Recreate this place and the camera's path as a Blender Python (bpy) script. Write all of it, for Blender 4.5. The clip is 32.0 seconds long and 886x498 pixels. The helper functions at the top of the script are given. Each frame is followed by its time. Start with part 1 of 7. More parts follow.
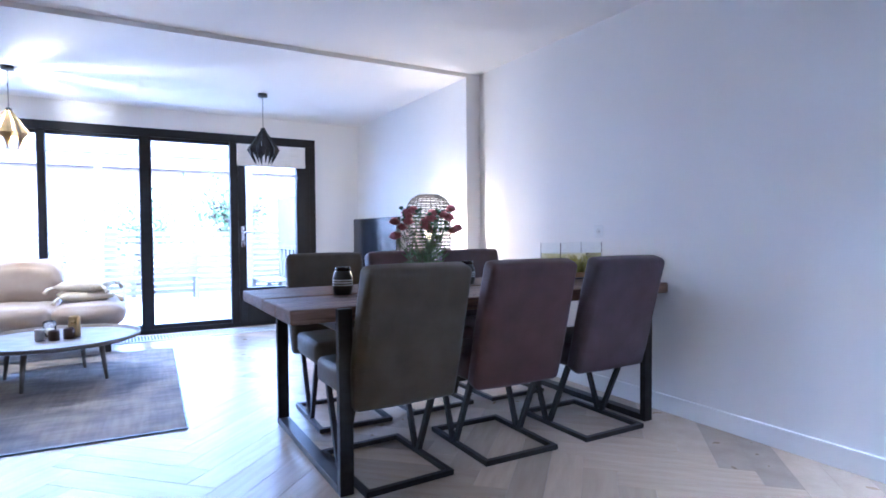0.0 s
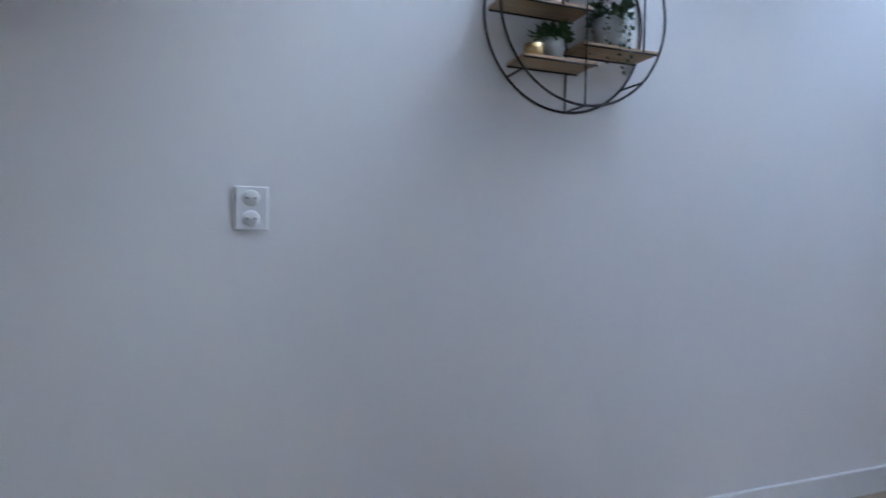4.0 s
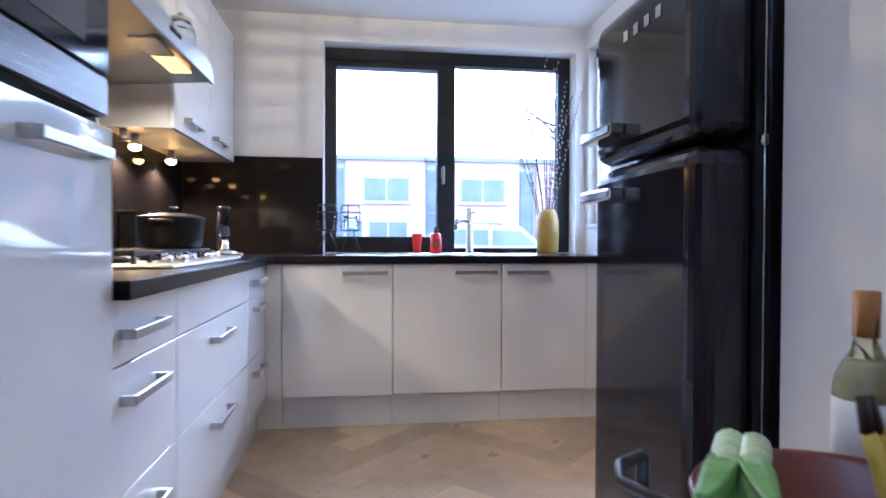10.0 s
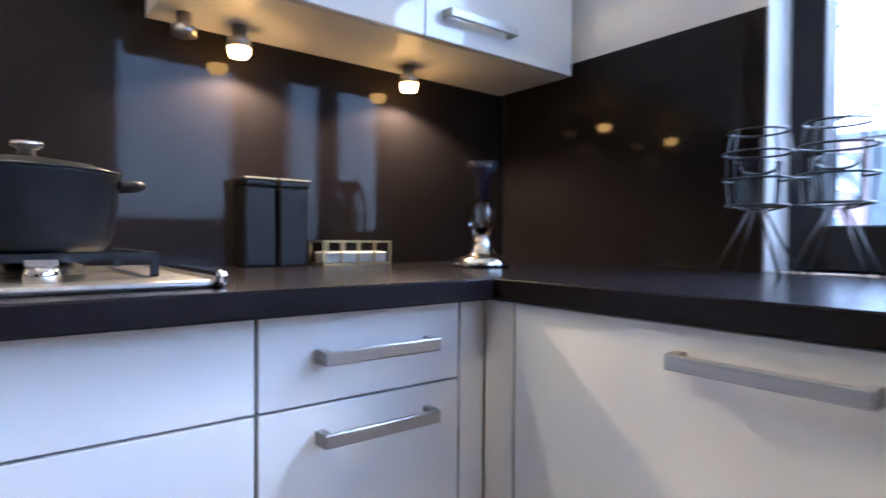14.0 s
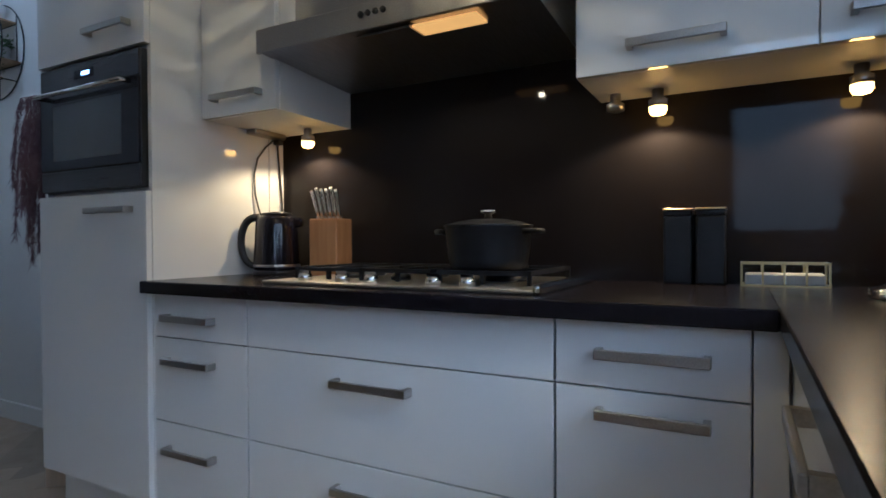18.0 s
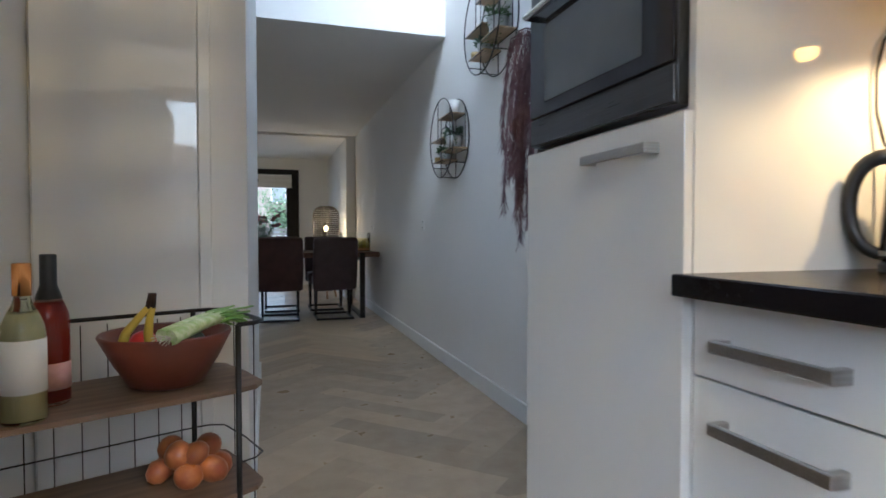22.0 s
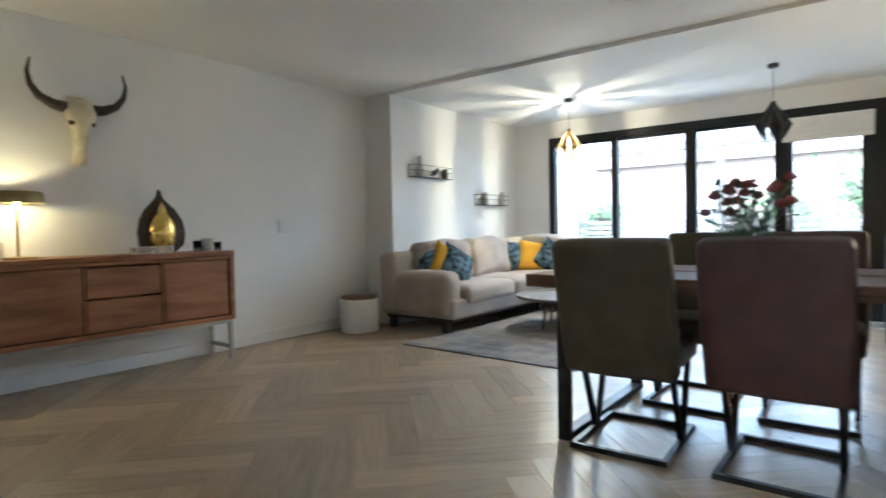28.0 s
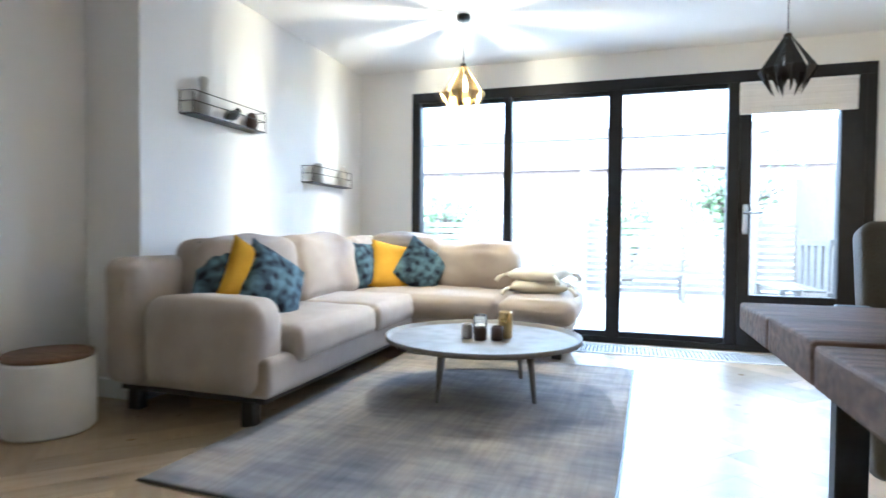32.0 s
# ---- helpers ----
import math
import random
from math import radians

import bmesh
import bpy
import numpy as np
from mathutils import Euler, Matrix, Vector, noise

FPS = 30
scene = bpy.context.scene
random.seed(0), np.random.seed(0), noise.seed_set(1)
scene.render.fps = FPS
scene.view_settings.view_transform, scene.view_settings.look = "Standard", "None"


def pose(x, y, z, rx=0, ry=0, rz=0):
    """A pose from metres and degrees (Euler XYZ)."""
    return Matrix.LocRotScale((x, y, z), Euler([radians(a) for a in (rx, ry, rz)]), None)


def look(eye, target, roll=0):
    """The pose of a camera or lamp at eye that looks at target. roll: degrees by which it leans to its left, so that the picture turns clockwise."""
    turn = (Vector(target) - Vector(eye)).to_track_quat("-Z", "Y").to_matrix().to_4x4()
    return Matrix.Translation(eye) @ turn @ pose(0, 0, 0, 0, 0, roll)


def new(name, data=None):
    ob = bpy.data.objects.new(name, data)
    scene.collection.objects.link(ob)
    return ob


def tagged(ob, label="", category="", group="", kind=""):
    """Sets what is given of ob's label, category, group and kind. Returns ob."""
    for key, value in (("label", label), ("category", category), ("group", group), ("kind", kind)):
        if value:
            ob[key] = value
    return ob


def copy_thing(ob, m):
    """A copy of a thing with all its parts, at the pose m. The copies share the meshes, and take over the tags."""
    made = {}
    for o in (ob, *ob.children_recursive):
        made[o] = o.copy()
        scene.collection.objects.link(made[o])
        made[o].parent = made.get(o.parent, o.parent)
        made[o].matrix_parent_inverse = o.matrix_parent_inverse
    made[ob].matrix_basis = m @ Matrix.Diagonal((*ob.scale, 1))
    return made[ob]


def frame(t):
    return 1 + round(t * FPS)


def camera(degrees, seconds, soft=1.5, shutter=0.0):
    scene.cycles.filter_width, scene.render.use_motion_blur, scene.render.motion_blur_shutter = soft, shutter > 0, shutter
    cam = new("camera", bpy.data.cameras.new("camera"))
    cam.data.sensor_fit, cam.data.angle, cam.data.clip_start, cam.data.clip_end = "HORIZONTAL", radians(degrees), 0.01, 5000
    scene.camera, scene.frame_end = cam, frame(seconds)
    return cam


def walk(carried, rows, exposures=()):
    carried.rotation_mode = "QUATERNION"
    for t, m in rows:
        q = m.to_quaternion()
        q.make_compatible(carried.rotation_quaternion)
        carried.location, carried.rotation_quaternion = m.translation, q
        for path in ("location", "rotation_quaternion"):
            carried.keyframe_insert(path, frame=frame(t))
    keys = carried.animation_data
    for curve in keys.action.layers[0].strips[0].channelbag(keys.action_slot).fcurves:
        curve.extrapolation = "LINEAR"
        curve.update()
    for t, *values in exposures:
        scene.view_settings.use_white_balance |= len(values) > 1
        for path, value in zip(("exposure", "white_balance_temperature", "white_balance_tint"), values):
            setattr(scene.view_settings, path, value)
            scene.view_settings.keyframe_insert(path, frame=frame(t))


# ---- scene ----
cam = camera(76.3, 32.0, 1.6, 0.4)
PATH = [
    (0, (-2.895, 6.038, 1.082), (-1.902, 7.773, 1.023), -0.4),
    (0.5, (-2.800, 6.226, 1.078), (-1.714, 7.904, 1.012), -0.5),
    (1, (-2.698, 6.376, 1.071), (-1.460, 7.945, 1.001), -0.4),
    (1.5, (-2.535, 6.476, 1.032), (-1.044, 7.807, 0.980), 0.3),
    (2, (-2.548, 6.431, 1.014), (-0.804, 7.409, 0.964), 0.6),
    (2.5, (-2.360, 6.462, 1.002), (-0.476, 7.132, 0.971), 0.4),
    (3, (-2.262, 6.498, 0.981), (-0.277, 6.742, 0.964), -0.1),
    (4, (-1.606, 6.363, 1.028), (0.275, 5.690, 0.961), 1.0),
    (4.5, (-1.445, 6.360, 1.010), (0.221, 5.254, 0.946), 0.7),
    (6.5, (-1.133, 5.767, 0.960), (-0.638, 3.829, 0.938), 0.8),
    (7, (-1.077, 5.495, 0.996), (-0.779, 3.517, 0.973), 0.8),
    (7.5, (-1.053, 5.191, 1.001), (-0.967, 3.193, 0.984), 0.6),
    (8, (-1.075, 4.887, 1.004), (-1.041, 2.887, 0.992), 0.4),
    (8.5, (-1.094, 4.596, 1.006), (-1.085, 2.596, 0.986), 0.2),
    (9, (-1.069, 4.323, 0.996), (-1.200, 2.327, 0.971), 0.3),
    (9.5, (-1.099, 3.984, 1.011), (-1.313, 1.996, 0.985), 0.3),
    (10, (-1.142, 3.661, 1.010), (-1.410, 1.679, 0.980), 0.2),
    (10.5, (-1.218, 3.330, 0.984), (-1.617, 1.370, 0.975), 0.2),
    (11, (-1.268, 2.980, 0.979), (-1.768, 1.043, 0.979), -0.1),
    (11.5, (-1.320, 2.634, 0.981), (-1.840, 0.703, 0.976), -0.1),
    (12, (-1.360, 2.358, 0.985), (-1.859, 0.421, 0.978), -0.1),
    (12.5, (-1.456, 2.069, 0.986), (-1.538, 0.070, 0.978), -0.1),
    (13, (-1.430, 1.789, 0.976), (-1.042, -0.173, 0.968), 0.3),
    (13.5, (-1.360, 1.530, 0.966), (-0.365, -0.204, 0.950), 0.1),
    (14, (-1.430, 1.362, 1.001), (0.140, 0.127, 0.961), 0.4),
    (14.5, (-1.403, 1.221, 0.999), (0.427, 0.417, 0.946), -0.5),
    (15, (-1.393, 1.069, 0.999), (0.585, 0.773, 0.944), -1.0),
    (15.5, (-1.448, 0.935, 1.008), (0.549, 1.029, 0.957), -0.9),
    (17.5, (-1.819, 0.676, 1.045), (-0.020, 1.550, 1.026), -0.2),
    (18, (-1.836, 0.697, 1.052), (-0.073, 1.641, 1.026), -0.3),
    (18.5, (-1.845, 0.715, 1.060), (-0.125, 1.734, 1.015), -0.2),
    (19, (-1.858, 0.739, 1.038), (-0.167, 1.806, 1.018), 0.4),
    (19.5, (-1.831, 0.768, 1.034), (-0.180, 1.895, 1.007), 0.3),
    (20, (-1.756, 0.856, 1.040), (-0.223, 2.140, 0.996), 0.3),
    (20.5, (-1.628, 1.031, 1.029), (-0.368, 2.584, 0.983), -0.2),
    (21, (-1.571, 1.176, 1.016), (-0.591, 2.918, 0.967), -0.1),
    (21.5, (-1.488, 1.381, 1.007), (-0.732, 3.232, 0.954), -0.2),
    (22, (-1.373, 1.601, 1.001), (-0.779, 3.510, 0.945), -0.0),
    (22.5, (-1.241, 1.844, 1.000), (-0.807, 3.796, 0.939), -0.5),
    (23, (-1.143, 2.173, 0.993), (-0.755, 4.134, 0.935), -0.4),
    (23.5, (-1.050, 2.593, 0.999), (-0.671, 4.556, 0.938), -0.3),
    (24, (-0.987, 2.993, 0.996), (-0.653, 4.964, 0.932), -0.4),
    (24.5, (-0.931, 3.402, 1.002), (-0.662, 5.382, 0.935), -0.1),
    (26.5, (-0.771, 5.004, 1.037), (-1.046, 6.984, 0.954), -0.5),
    (27, (-0.843, 5.341, 1.024), (-1.382, 7.265, 0.942), -0.6),
    (27.5, (-0.903, 5.584, 1.016), (-1.748, 7.395, 0.938), -0.9),
    (28, (-0.962, 5.792, 1.002), (-2.167, 7.387, 0.935), -1.1),
    (28.5, (-1.049, 5.941, 0.971), (-2.494, 7.323, 0.916), -1.1),
    (29, (-1.227, 6.107, 0.963), (-2.785, 7.361, 0.912), -1.0),
    (29.5, (-1.475, 6.338, 0.956), (-3.044, 7.578, 0.902), -0.9),
    (30, (-1.720, 6.616, 0.949), (-3.268, 7.881, 0.891), -0.7),
    (30.5, (-1.953, 6.899, 0.948), (-3.301, 8.375, 0.885), -0.5),
    (31, (-2.198, 7.208, 0.950), (-3.346, 8.845, 0.884), -0.3),
    (31.5, (-2.370, 7.508, 0.953), (-3.307, 9.273, 0.880), 0.0),
    (32, (-2.557, 7.905, 0.913), (-3.169, 9.808, 0.860), 0.5),
]
EXPOSURES = [(0.0, 4.06, 4150, 18), (1.0, 3.96, 4250, 18), (2.0, 3.75, 4600, 14), (3.0, 3.2, 4550, 10), (4.0, 2.67, 4700, 10), (4.5, 2.52, 4650, 8), (7.0, 2.42, 4550, 10), (8.0, 2.2, 4450, 10), (8.7, 2.3, 4450, 10), (10.0, 2.6, 4350, 14), (12.0, 2.46, 4350, 20), (13.0, 2.3, 4380, 18), (14.0, 2.45, 4350, 12), (15.0, 2.17, 4350, 4), (18.0, 0.95, 4500, 4), (19.0, 1.02, 4620, 3), (21.0, 1.72, 4800, 2), (22.0, 2.05, 5000, 4), (23.0, 2.5, 5050, 0), (24.0, 3.12, 5500, -4), (27.0, 3.5, 5000, 0), (28.0, 3.57, 5000, 0), (29.0, 3.95, 5150, 6), (30.0, 4.15, 5100, 5), (31.0, 4.12, 4850, 2), (32.0, 3.98, 4800, 3)]
walk(cam, [(t, look(eye, target, roll)) for t, eye, target, roll in PATH], EXPOSURES)

# ---- world and light ----
world = bpy.data.worlds.new("overcast_sky")
scene.world = world
world.use_nodes = True
wn = world.node_tree.nodes
sky = wn.new("ShaderNodeTexSky")
sky.sky_type, sky.sun_disc = "NISHITA", False
sky.sun_elevation, sky.sun_rotation = radians(38), radians(200)
sky.air_density, sky.dust_density, sky.ozone_density = 1.0, 4.0, 1.0
tone = wn.new("ShaderNodeMix")
tone.data_type = "RGBA"
tone.inputs[0].default_value = 0.55
tone.inputs[7].default_value = (9.0, 9.3, 9.8, 1)
world.node_tree.links.new(sky.outputs[0], tone.inputs[6])
world.node_tree.links.new(tone.outputs[2], wn["Background"].inputs[0])
wn["Background"].inputs[1].default_value = 0.15

def lamp(name, kind, energy, color, matrix, size=0.1, size_y=None, spot=None, blend=0.4):
    data = bpy.data.lights.new(name, kind)
    data.energy, data.color = energy, color
    if kind == "AREA":
        data.size = size
        if size_y:
            data.shape, data.size_y = "RECTANGLE", size_y
    elif kind == "SUN":
        data.angle = size
    else:
        data.shadow_soft_size = size
    if spot:
        data.spot_size, data.spot_blend = radians(spot), blend
    ob = new(name, data)
    ob.matrix_world = matrix
    return ob

lamp("sun", "SUN", 0.6, (1.0, 0.97, 0.93), look((-6, -20, 20), (-2, 0, 0)), radians(35))
WARM = (1.0, 0.76, 0.45)

# ---- materials ----
def mat(name, c1, c2=None, rough=0.6, metal=0.0, scale=8.0, bump=0.0, bscale=60.0, stretch=(1, 1, 1), rvar=0.08,
        vary=0.0, spec=0.5, coat=0.0, sheen=0.0, detail=4.0):
    m = bpy.data.materials.new(name)
    m.use_nodes = True
    nt = m.node_tree
    n, l = nt.nodes, nt.links
    b = n["Principled BSDF"]
    tc = n.new("ShaderNodeTexCoord")
    mp = n.new("ShaderNodeMapping")
    mp.inputs["Scale"].default_value = stretch
    l.new(tc.outputs["Object"], mp.inputs[0])
    if vary:
        info = n.new("ShaderNodeObjectInfo")
        mul = n.new("ShaderNodeMath")
        mul.operation = "MULTIPLY"
        mul.inputs[1].default_value = 37.0
        l.new(info.outputs["Random"], mul.inputs[0])
        comb = n.new("ShaderNodeCombineXYZ")
        for i in range(3):
            l.new(mul.outputs[0], comb.inputs[i])
        l.new(comb.outputs[0], mp.inputs["Location"])
    tex = n.new("ShaderNodeTexNoise")
    tex.inputs["Scale"].default_value, tex.inputs["Detail"].default_value = scale, detail
    l.new(mp.outputs[0], tex.inputs["Vector"])
    mix = n.new("ShaderNodeMix")
    mix.data_type = "RGBA"
    c2 = c2 or tuple(v * 0.93 for v in c1)
    mix.inputs[6].default_value, mix.inputs[7].default_value = (*c1, 1), (*c2, 1)
    ramp = n.new("ShaderNodeMapRange")
    ramp.inputs[1].default_value, ramp.inputs[2].default_value = 0.32, 0.68
    l.new(tex.outputs[0], ramp.inputs[0])
    l.new(ramp.outputs[0], mix.inputs[0])
    out = mix.outputs[2]
    if vary:
        hsv = n.new("ShaderNodeHueSaturation")
        mr = n.new("ShaderNodeMapRange")
        mr.inputs[3].default_value, mr.inputs[4].default_value = 1 - vary, 1 + vary
        l.new(info.outputs["Random"], mr.inputs[0])
        l.new(mr.outputs[0], hsv.inputs["Value"])
        l.new(out, hsv.inputs["Color"])
        out = hsv.outputs[0]
    l.new(out, b.inputs["Base Color"])
    fine = n.new("ShaderNodeTexNoise")
    fine.inputs["Scale"].default_value, fine.inputs["Detail"].default_value = bscale, 3
    l.new(mp.outputs[0], fine.inputs["Vector"])
    rr = n.new("ShaderNodeMapRange")
    rr.inputs[3].default_value, rr.inputs[4].default_value = max(0.02, rough - rvar), min(1, rough + rvar)
    l.new(tex.outputs[0], rr.inputs[0])
    l.new(rr.outputs[0], b.inputs["Roughness"])
    b.inputs["Metallic"].default_value = metal
    b.inputs["Specular IOR Level"].default_value = spec
    b.inputs["Coat Weight"].default_value = coat
    b.inputs["Coat Roughness"].default_value = 0.03
    b.inputs["Sheen Weight"].default_value = sheen
    if bump:
        bp = n.new("ShaderNodeBump")
        bp.inputs["Strength"].default_value, bp.inputs["Distance"].default_value = bump, 0.004
        l.new(fine.outputs[0], bp.inputs["Height"])
        l.new(bp.outputs[0], b.inputs["Normal"])
    return m

def glass(name, color=(1, 1, 1), rough=0.0, ior=1.45):
    m = bpy.data.materials.new(name)
    m.use_nodes = True
    b = m.node_tree.nodes["Principled BSDF"]
    b.inputs["Base Color"].default_value = (*color, 1)
    b.inputs["Transmission Weight"].default_value = 1
    b.inputs["Roughness"].default_value = rough
    b.inputs["IOR"].default_value = ior
    return m

def glow(name, color, strength):
    m = bpy.data.materials.new(name)
    m.use_nodes = True
    b = m.node_tree.nodes["Principled BSDF"]
    b.inputs["Base Color"].default_value = (*color, 1)
    b.inputs["Emission Color"].default_value = (*color, 1)
    b.inputs["Emission Strength"].default_value = strength
    return m

M_WALL = mat("wall_paint", (0.80, 0.79, 0.77), (0.77, 0.76, 0.74), 0.72, scale=1.4, bump=0.12, bscale=220, spec=0.3)
M_CEIL = mat("ceiling_paint", (0.82, 0.81, 0.79), (0.79, 0.78, 0.77), 0.85, scale=1.1, bump=0.1, bscale=180, spec=0.2)
M_TRIM = mat("white_trim_paint", (0.80, 0.80, 0.79), None, 0.4, scale=3)
M_OAK = mat("oak_plank", (0.445, 0.345, 0.228), (0.38, 0.285, 0.182), 0.33, scale=4, stretch=(1, 8, 8), bump=0.18, bscale=60, vary=0.2, rvar=0.1)
M_OAKDARK = mat("floor_joint", (0.24, 0.175, 0.11), None, 0.8)
M_FRAME = mat("black_window_frame", (0.012, 0.012, 0.016), (0.017, 0.017, 0.021), 0.45, scale=12, spec=0.25)
M_GLASS = glass("window_glass", (0.97, 0.985, 0.98), 0.0, 1.1)
M_CLEAR = glass("clear_glass", (0.97, 0.98, 0.98))
M_GLOSSWHITE = mat("white_lacquer", (0.76, 0.765, 0.77), (0.75, 0.755, 0.76), 0.05, scale=3, rvar=0.015, coat=0.6)
M_CARCASE = mat("white_melamine", (0.72, 0.71, 0.69), None, 0.5, scale=3)
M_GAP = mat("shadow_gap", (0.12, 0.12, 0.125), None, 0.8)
M_STEEL = mat("brushed_steel", (0.48, 0.47, 0.46), (0.40, 0.39, 0.38), 0.34, 1.0, scale=6, stretch=(1, 40, 40), bump=0.05, bscale=300)
M_CHROME = mat("chrome", (0.75, 0.75, 0.75), None, 0.1, 1.0, rvar=0.03)
M_STONE = mat("dark_worktop", (0.007, 0.006, 0.008), (0.010, 0.008, 0.010), 0.24, scale=90, rvar=0.06, bump=0.03, bscale=240, spec=0.18)
M_SPLASH = mat("dark_glass_splashback", (0.0105, 0.0088, 0.0095), (0.0125, 0.0105, 0.011), 0.06, scale=2, rvar=0.02, spec=0.16)
M_BLACKSTEEL = mat("black_powder_steel", (0.022, 0.021, 0.023), (0.035, 0.034, 0.036), 0.42, 0.6, scale=20, rvar=0.1)
M_IRON = mat("cast_iron", (0.006, 0.006, 0.008), (0.010, 0.010, 0.012), 0.45, spec=0.3, scale=30, bump=0.2, bscale=200)
M_BLACKGLOSS = mat("black_enamel", (0.012, 0.011, 0.018), (0.014, 0.013, 0.02), 0.08, scale=2, rvar=0.03, coat=0.15, spec=0.4)
M_BLACKPLASTIC = mat("black_plastic", (0.02, 0.02, 0.022), None, 0.35, scale=10)
M_LEATHER = mat("brown_leather", (0.085, 0.068, 0.045), (0.060, 0.047, 0.032), 0.55, scale=9, bump=0.35, bscale=140, vary=0.15)
M_LEATHER2 = mat("burgundy_brown_leather", (0.078, 0.036, 0.038), (0.055, 0.026, 0.028), 0.5, scale=9, bump=0.35, bscale=140)
M_LEATHER3 = mat("aubergine_brown_leather", (0.058, 0.036, 0.046), (0.042, 0.026, 0.034), 0.5, scale=9, bump=0.35, bscale=140)
M_TABLE = mat("sawn_table_wood", (0.19, 0.105, 0.068), (0.07, 0.04, 0.028), 0.55, scale=5, stretch=(1.2, 14, 14), bump=0.5, bscale=50, vary=0.2)
M_TEAK = mat("reclaimed_teak", (0.36, 0.155, 0.066), (0.19, 0.072, 0.030), 0.45, scale=2.2, stretch=(6, 1, 7), bump=0.25, bscale=30, vary=0.14, detail=6)
M_SOFA = mat("beige_woven_fabric", (0.41, 0.355, 0.31), (0.355, 0.305, 0.265), 0.9, scale=6, bump=0.5, bscale=260, sheen=0.3, spec=0.2)
M_CREAM = mat("cream_fabric", (0.66, 0.62, 0.53), (0.56, 0.52, 0.42), 0.9, scale=8, bump=0.4, bscale=200, spec=0.2)
M_YELLOW = mat("mustard_fabric", (0.62, 0.36, 0.03), (0.52, 0.29, 0.02), 0.9, scale=7, bump=0.4, bscale=220, spec=0.2)
M_TEALPAT = mat("teal_patterned_fabric", (0.12, 0.20, 0.26), (0.010, 0.014, 0.030), 0.85, scale=17, bump=0.3, bscale=220, detail=1, spec=0.2)
M_PLANTPOT = mat("grey_ceramic_pot", (0.5, 0.5, 0.49), (0.40, 0.40, 0.39), 0.6, scale=10)
M_LEAF = mat("green_leaf", (0.05, 0.12, 0.04), (0.09, 0.17, 0.06), 0.55, scale=30, vary=0.25)
M_LEAF2 = mat("grey_green_leaf", (0.10, 0.15, 0.09), (0.06, 0.10, 0.06), 0.6, scale=30)
M_PLUME = mat("purple_pampas_plume", (0.26, 0.17, 0.195), (0.17, 0.105, 0.13), 0.9, scale=40, spec=0.1)
M_TEALGLASS = glass("teal_bottle_glass", (0.52, 0.73, 0.77), 0.02)
M_PALEWOOD = mat("whitewashed_wood", (0.66, 0.55, 0.44), (0.53, 0.43, 0.335), 0.6, scale=4, stretch=(9, 9, 1), bump=0.35, bscale=60)
M_PLYWOOD = mat("light_shelf_wood", (0.50, 0.36, 0.22), (0.40, 0.28, 0.16), 0.55, scale=5, stretch=(9, 1, 9))
M_MATTWHITE = mat("matt_white", (0.74, 0.74, 0.73), None, 0.6, scale=8)
M_PLASTICWHITE = mat("white_plastic", (0.78, 0.78, 0.77), None, 0.6, spec=0.2)
M_BRASS = mat("aged_brass", (0.50, 0.38, 0.18), (0.38, 0.28, 0.13), 0.3, 1.0, scale=12)
M_GOLD = mat("gold_leaf", (0.75, 0.55, 0.16), (0.55, 0.38, 0.10), 0.28, 1.0, scale=30, bump=0.3, bscale=120)
M_GREENLAMP = mat("olive_lamp_metal", (0.34, 0.29, 0.15), (0.28, 0.24, 0.12), 0.35, 0.8)
M_BONE = mat("old_bone", (0.72, 0.66, 0.50), (0.55, 0.47, 0.32), 0.75, scale=14, bump=0.4, bscale=60)
M_HORN = mat("dark_horn", (0.05, 0.035, 0.028), (0.02, 0.015, 0.012), 0.4, scale=14)
M_DARKWOOD = mat("dark_carved_wood", (0.045, 0.022, 0.018), (0.03, 0.015, 0.012), 0.5, scale=14)
M_TRAY = mat("grey_stone_tabletop", (0.20, 0.185, 0.175), (0.15, 0.14, 0.132), 0.5, spec=0.2, scale=7, rvar=0.1)
M_RATTAN = mat("black_rattan", (0.03, 0.026, 0.022), (0.05, 0.04, 0.03), 0.6, scale=30)
M_RATTAN2 = mat("brown_rattan", (0.055, 0.028, 0.011), (0.035, 0.018, 0.008), 0.6, scale=30)
M_BULB = glow("warm_bulb", (1.0, 0.60, 0.20), 4.0)
M_SPOT = glow("warm_spot_lens", (1.0, 0.46, 0.08), 7.0)
M_HOODLENS = glow("warm_hood_lens", (1.0, 0.45, 0.10), 0.45)
M_NAVY = mat("navy_lacquer", (0.006, 0.007, 0.014), None, 0.35)
M_KNIFE = mat("satin_steel_handle", (0.66, 0.65, 0.63), None, 0.24, 0.9)
M_OVENSTEEL = mat("dark_oven_steel", (0.085, 0.085, 0.09), (0.07, 0.07, 0.075), 0.3, 0.6, scale=6, stretch=(40, 1, 40))
M_TERRA = mat("red_brown_bowl", (0.19, 0.047, 0.024), (0.105, 0.026, 0.014), 0.35, scale=6)
M_RED = mat("red_plastic", (0.62, 0.03, 0.025), None, 0.3)
M_YELLOWVASE = mat("mustard_glaze", (0.45, 0.30, 0.05), (0.36, 0.23, 0.04), 0.35, scale=5)
M_TWIG = mat("brown_twig", (0.10, 0.055, 0.035), (0.06, 0.035, 0.025), 0.8, scale=30)
M_BUD = mat("willow_bud", (0.45, 0.42, 0.36), None, 0.9)
M_FLOWER = mat("pink_petal", (0.42, 0.11, 0.12), (0.52, 0.20, 0.20), 0.7, scale=60)
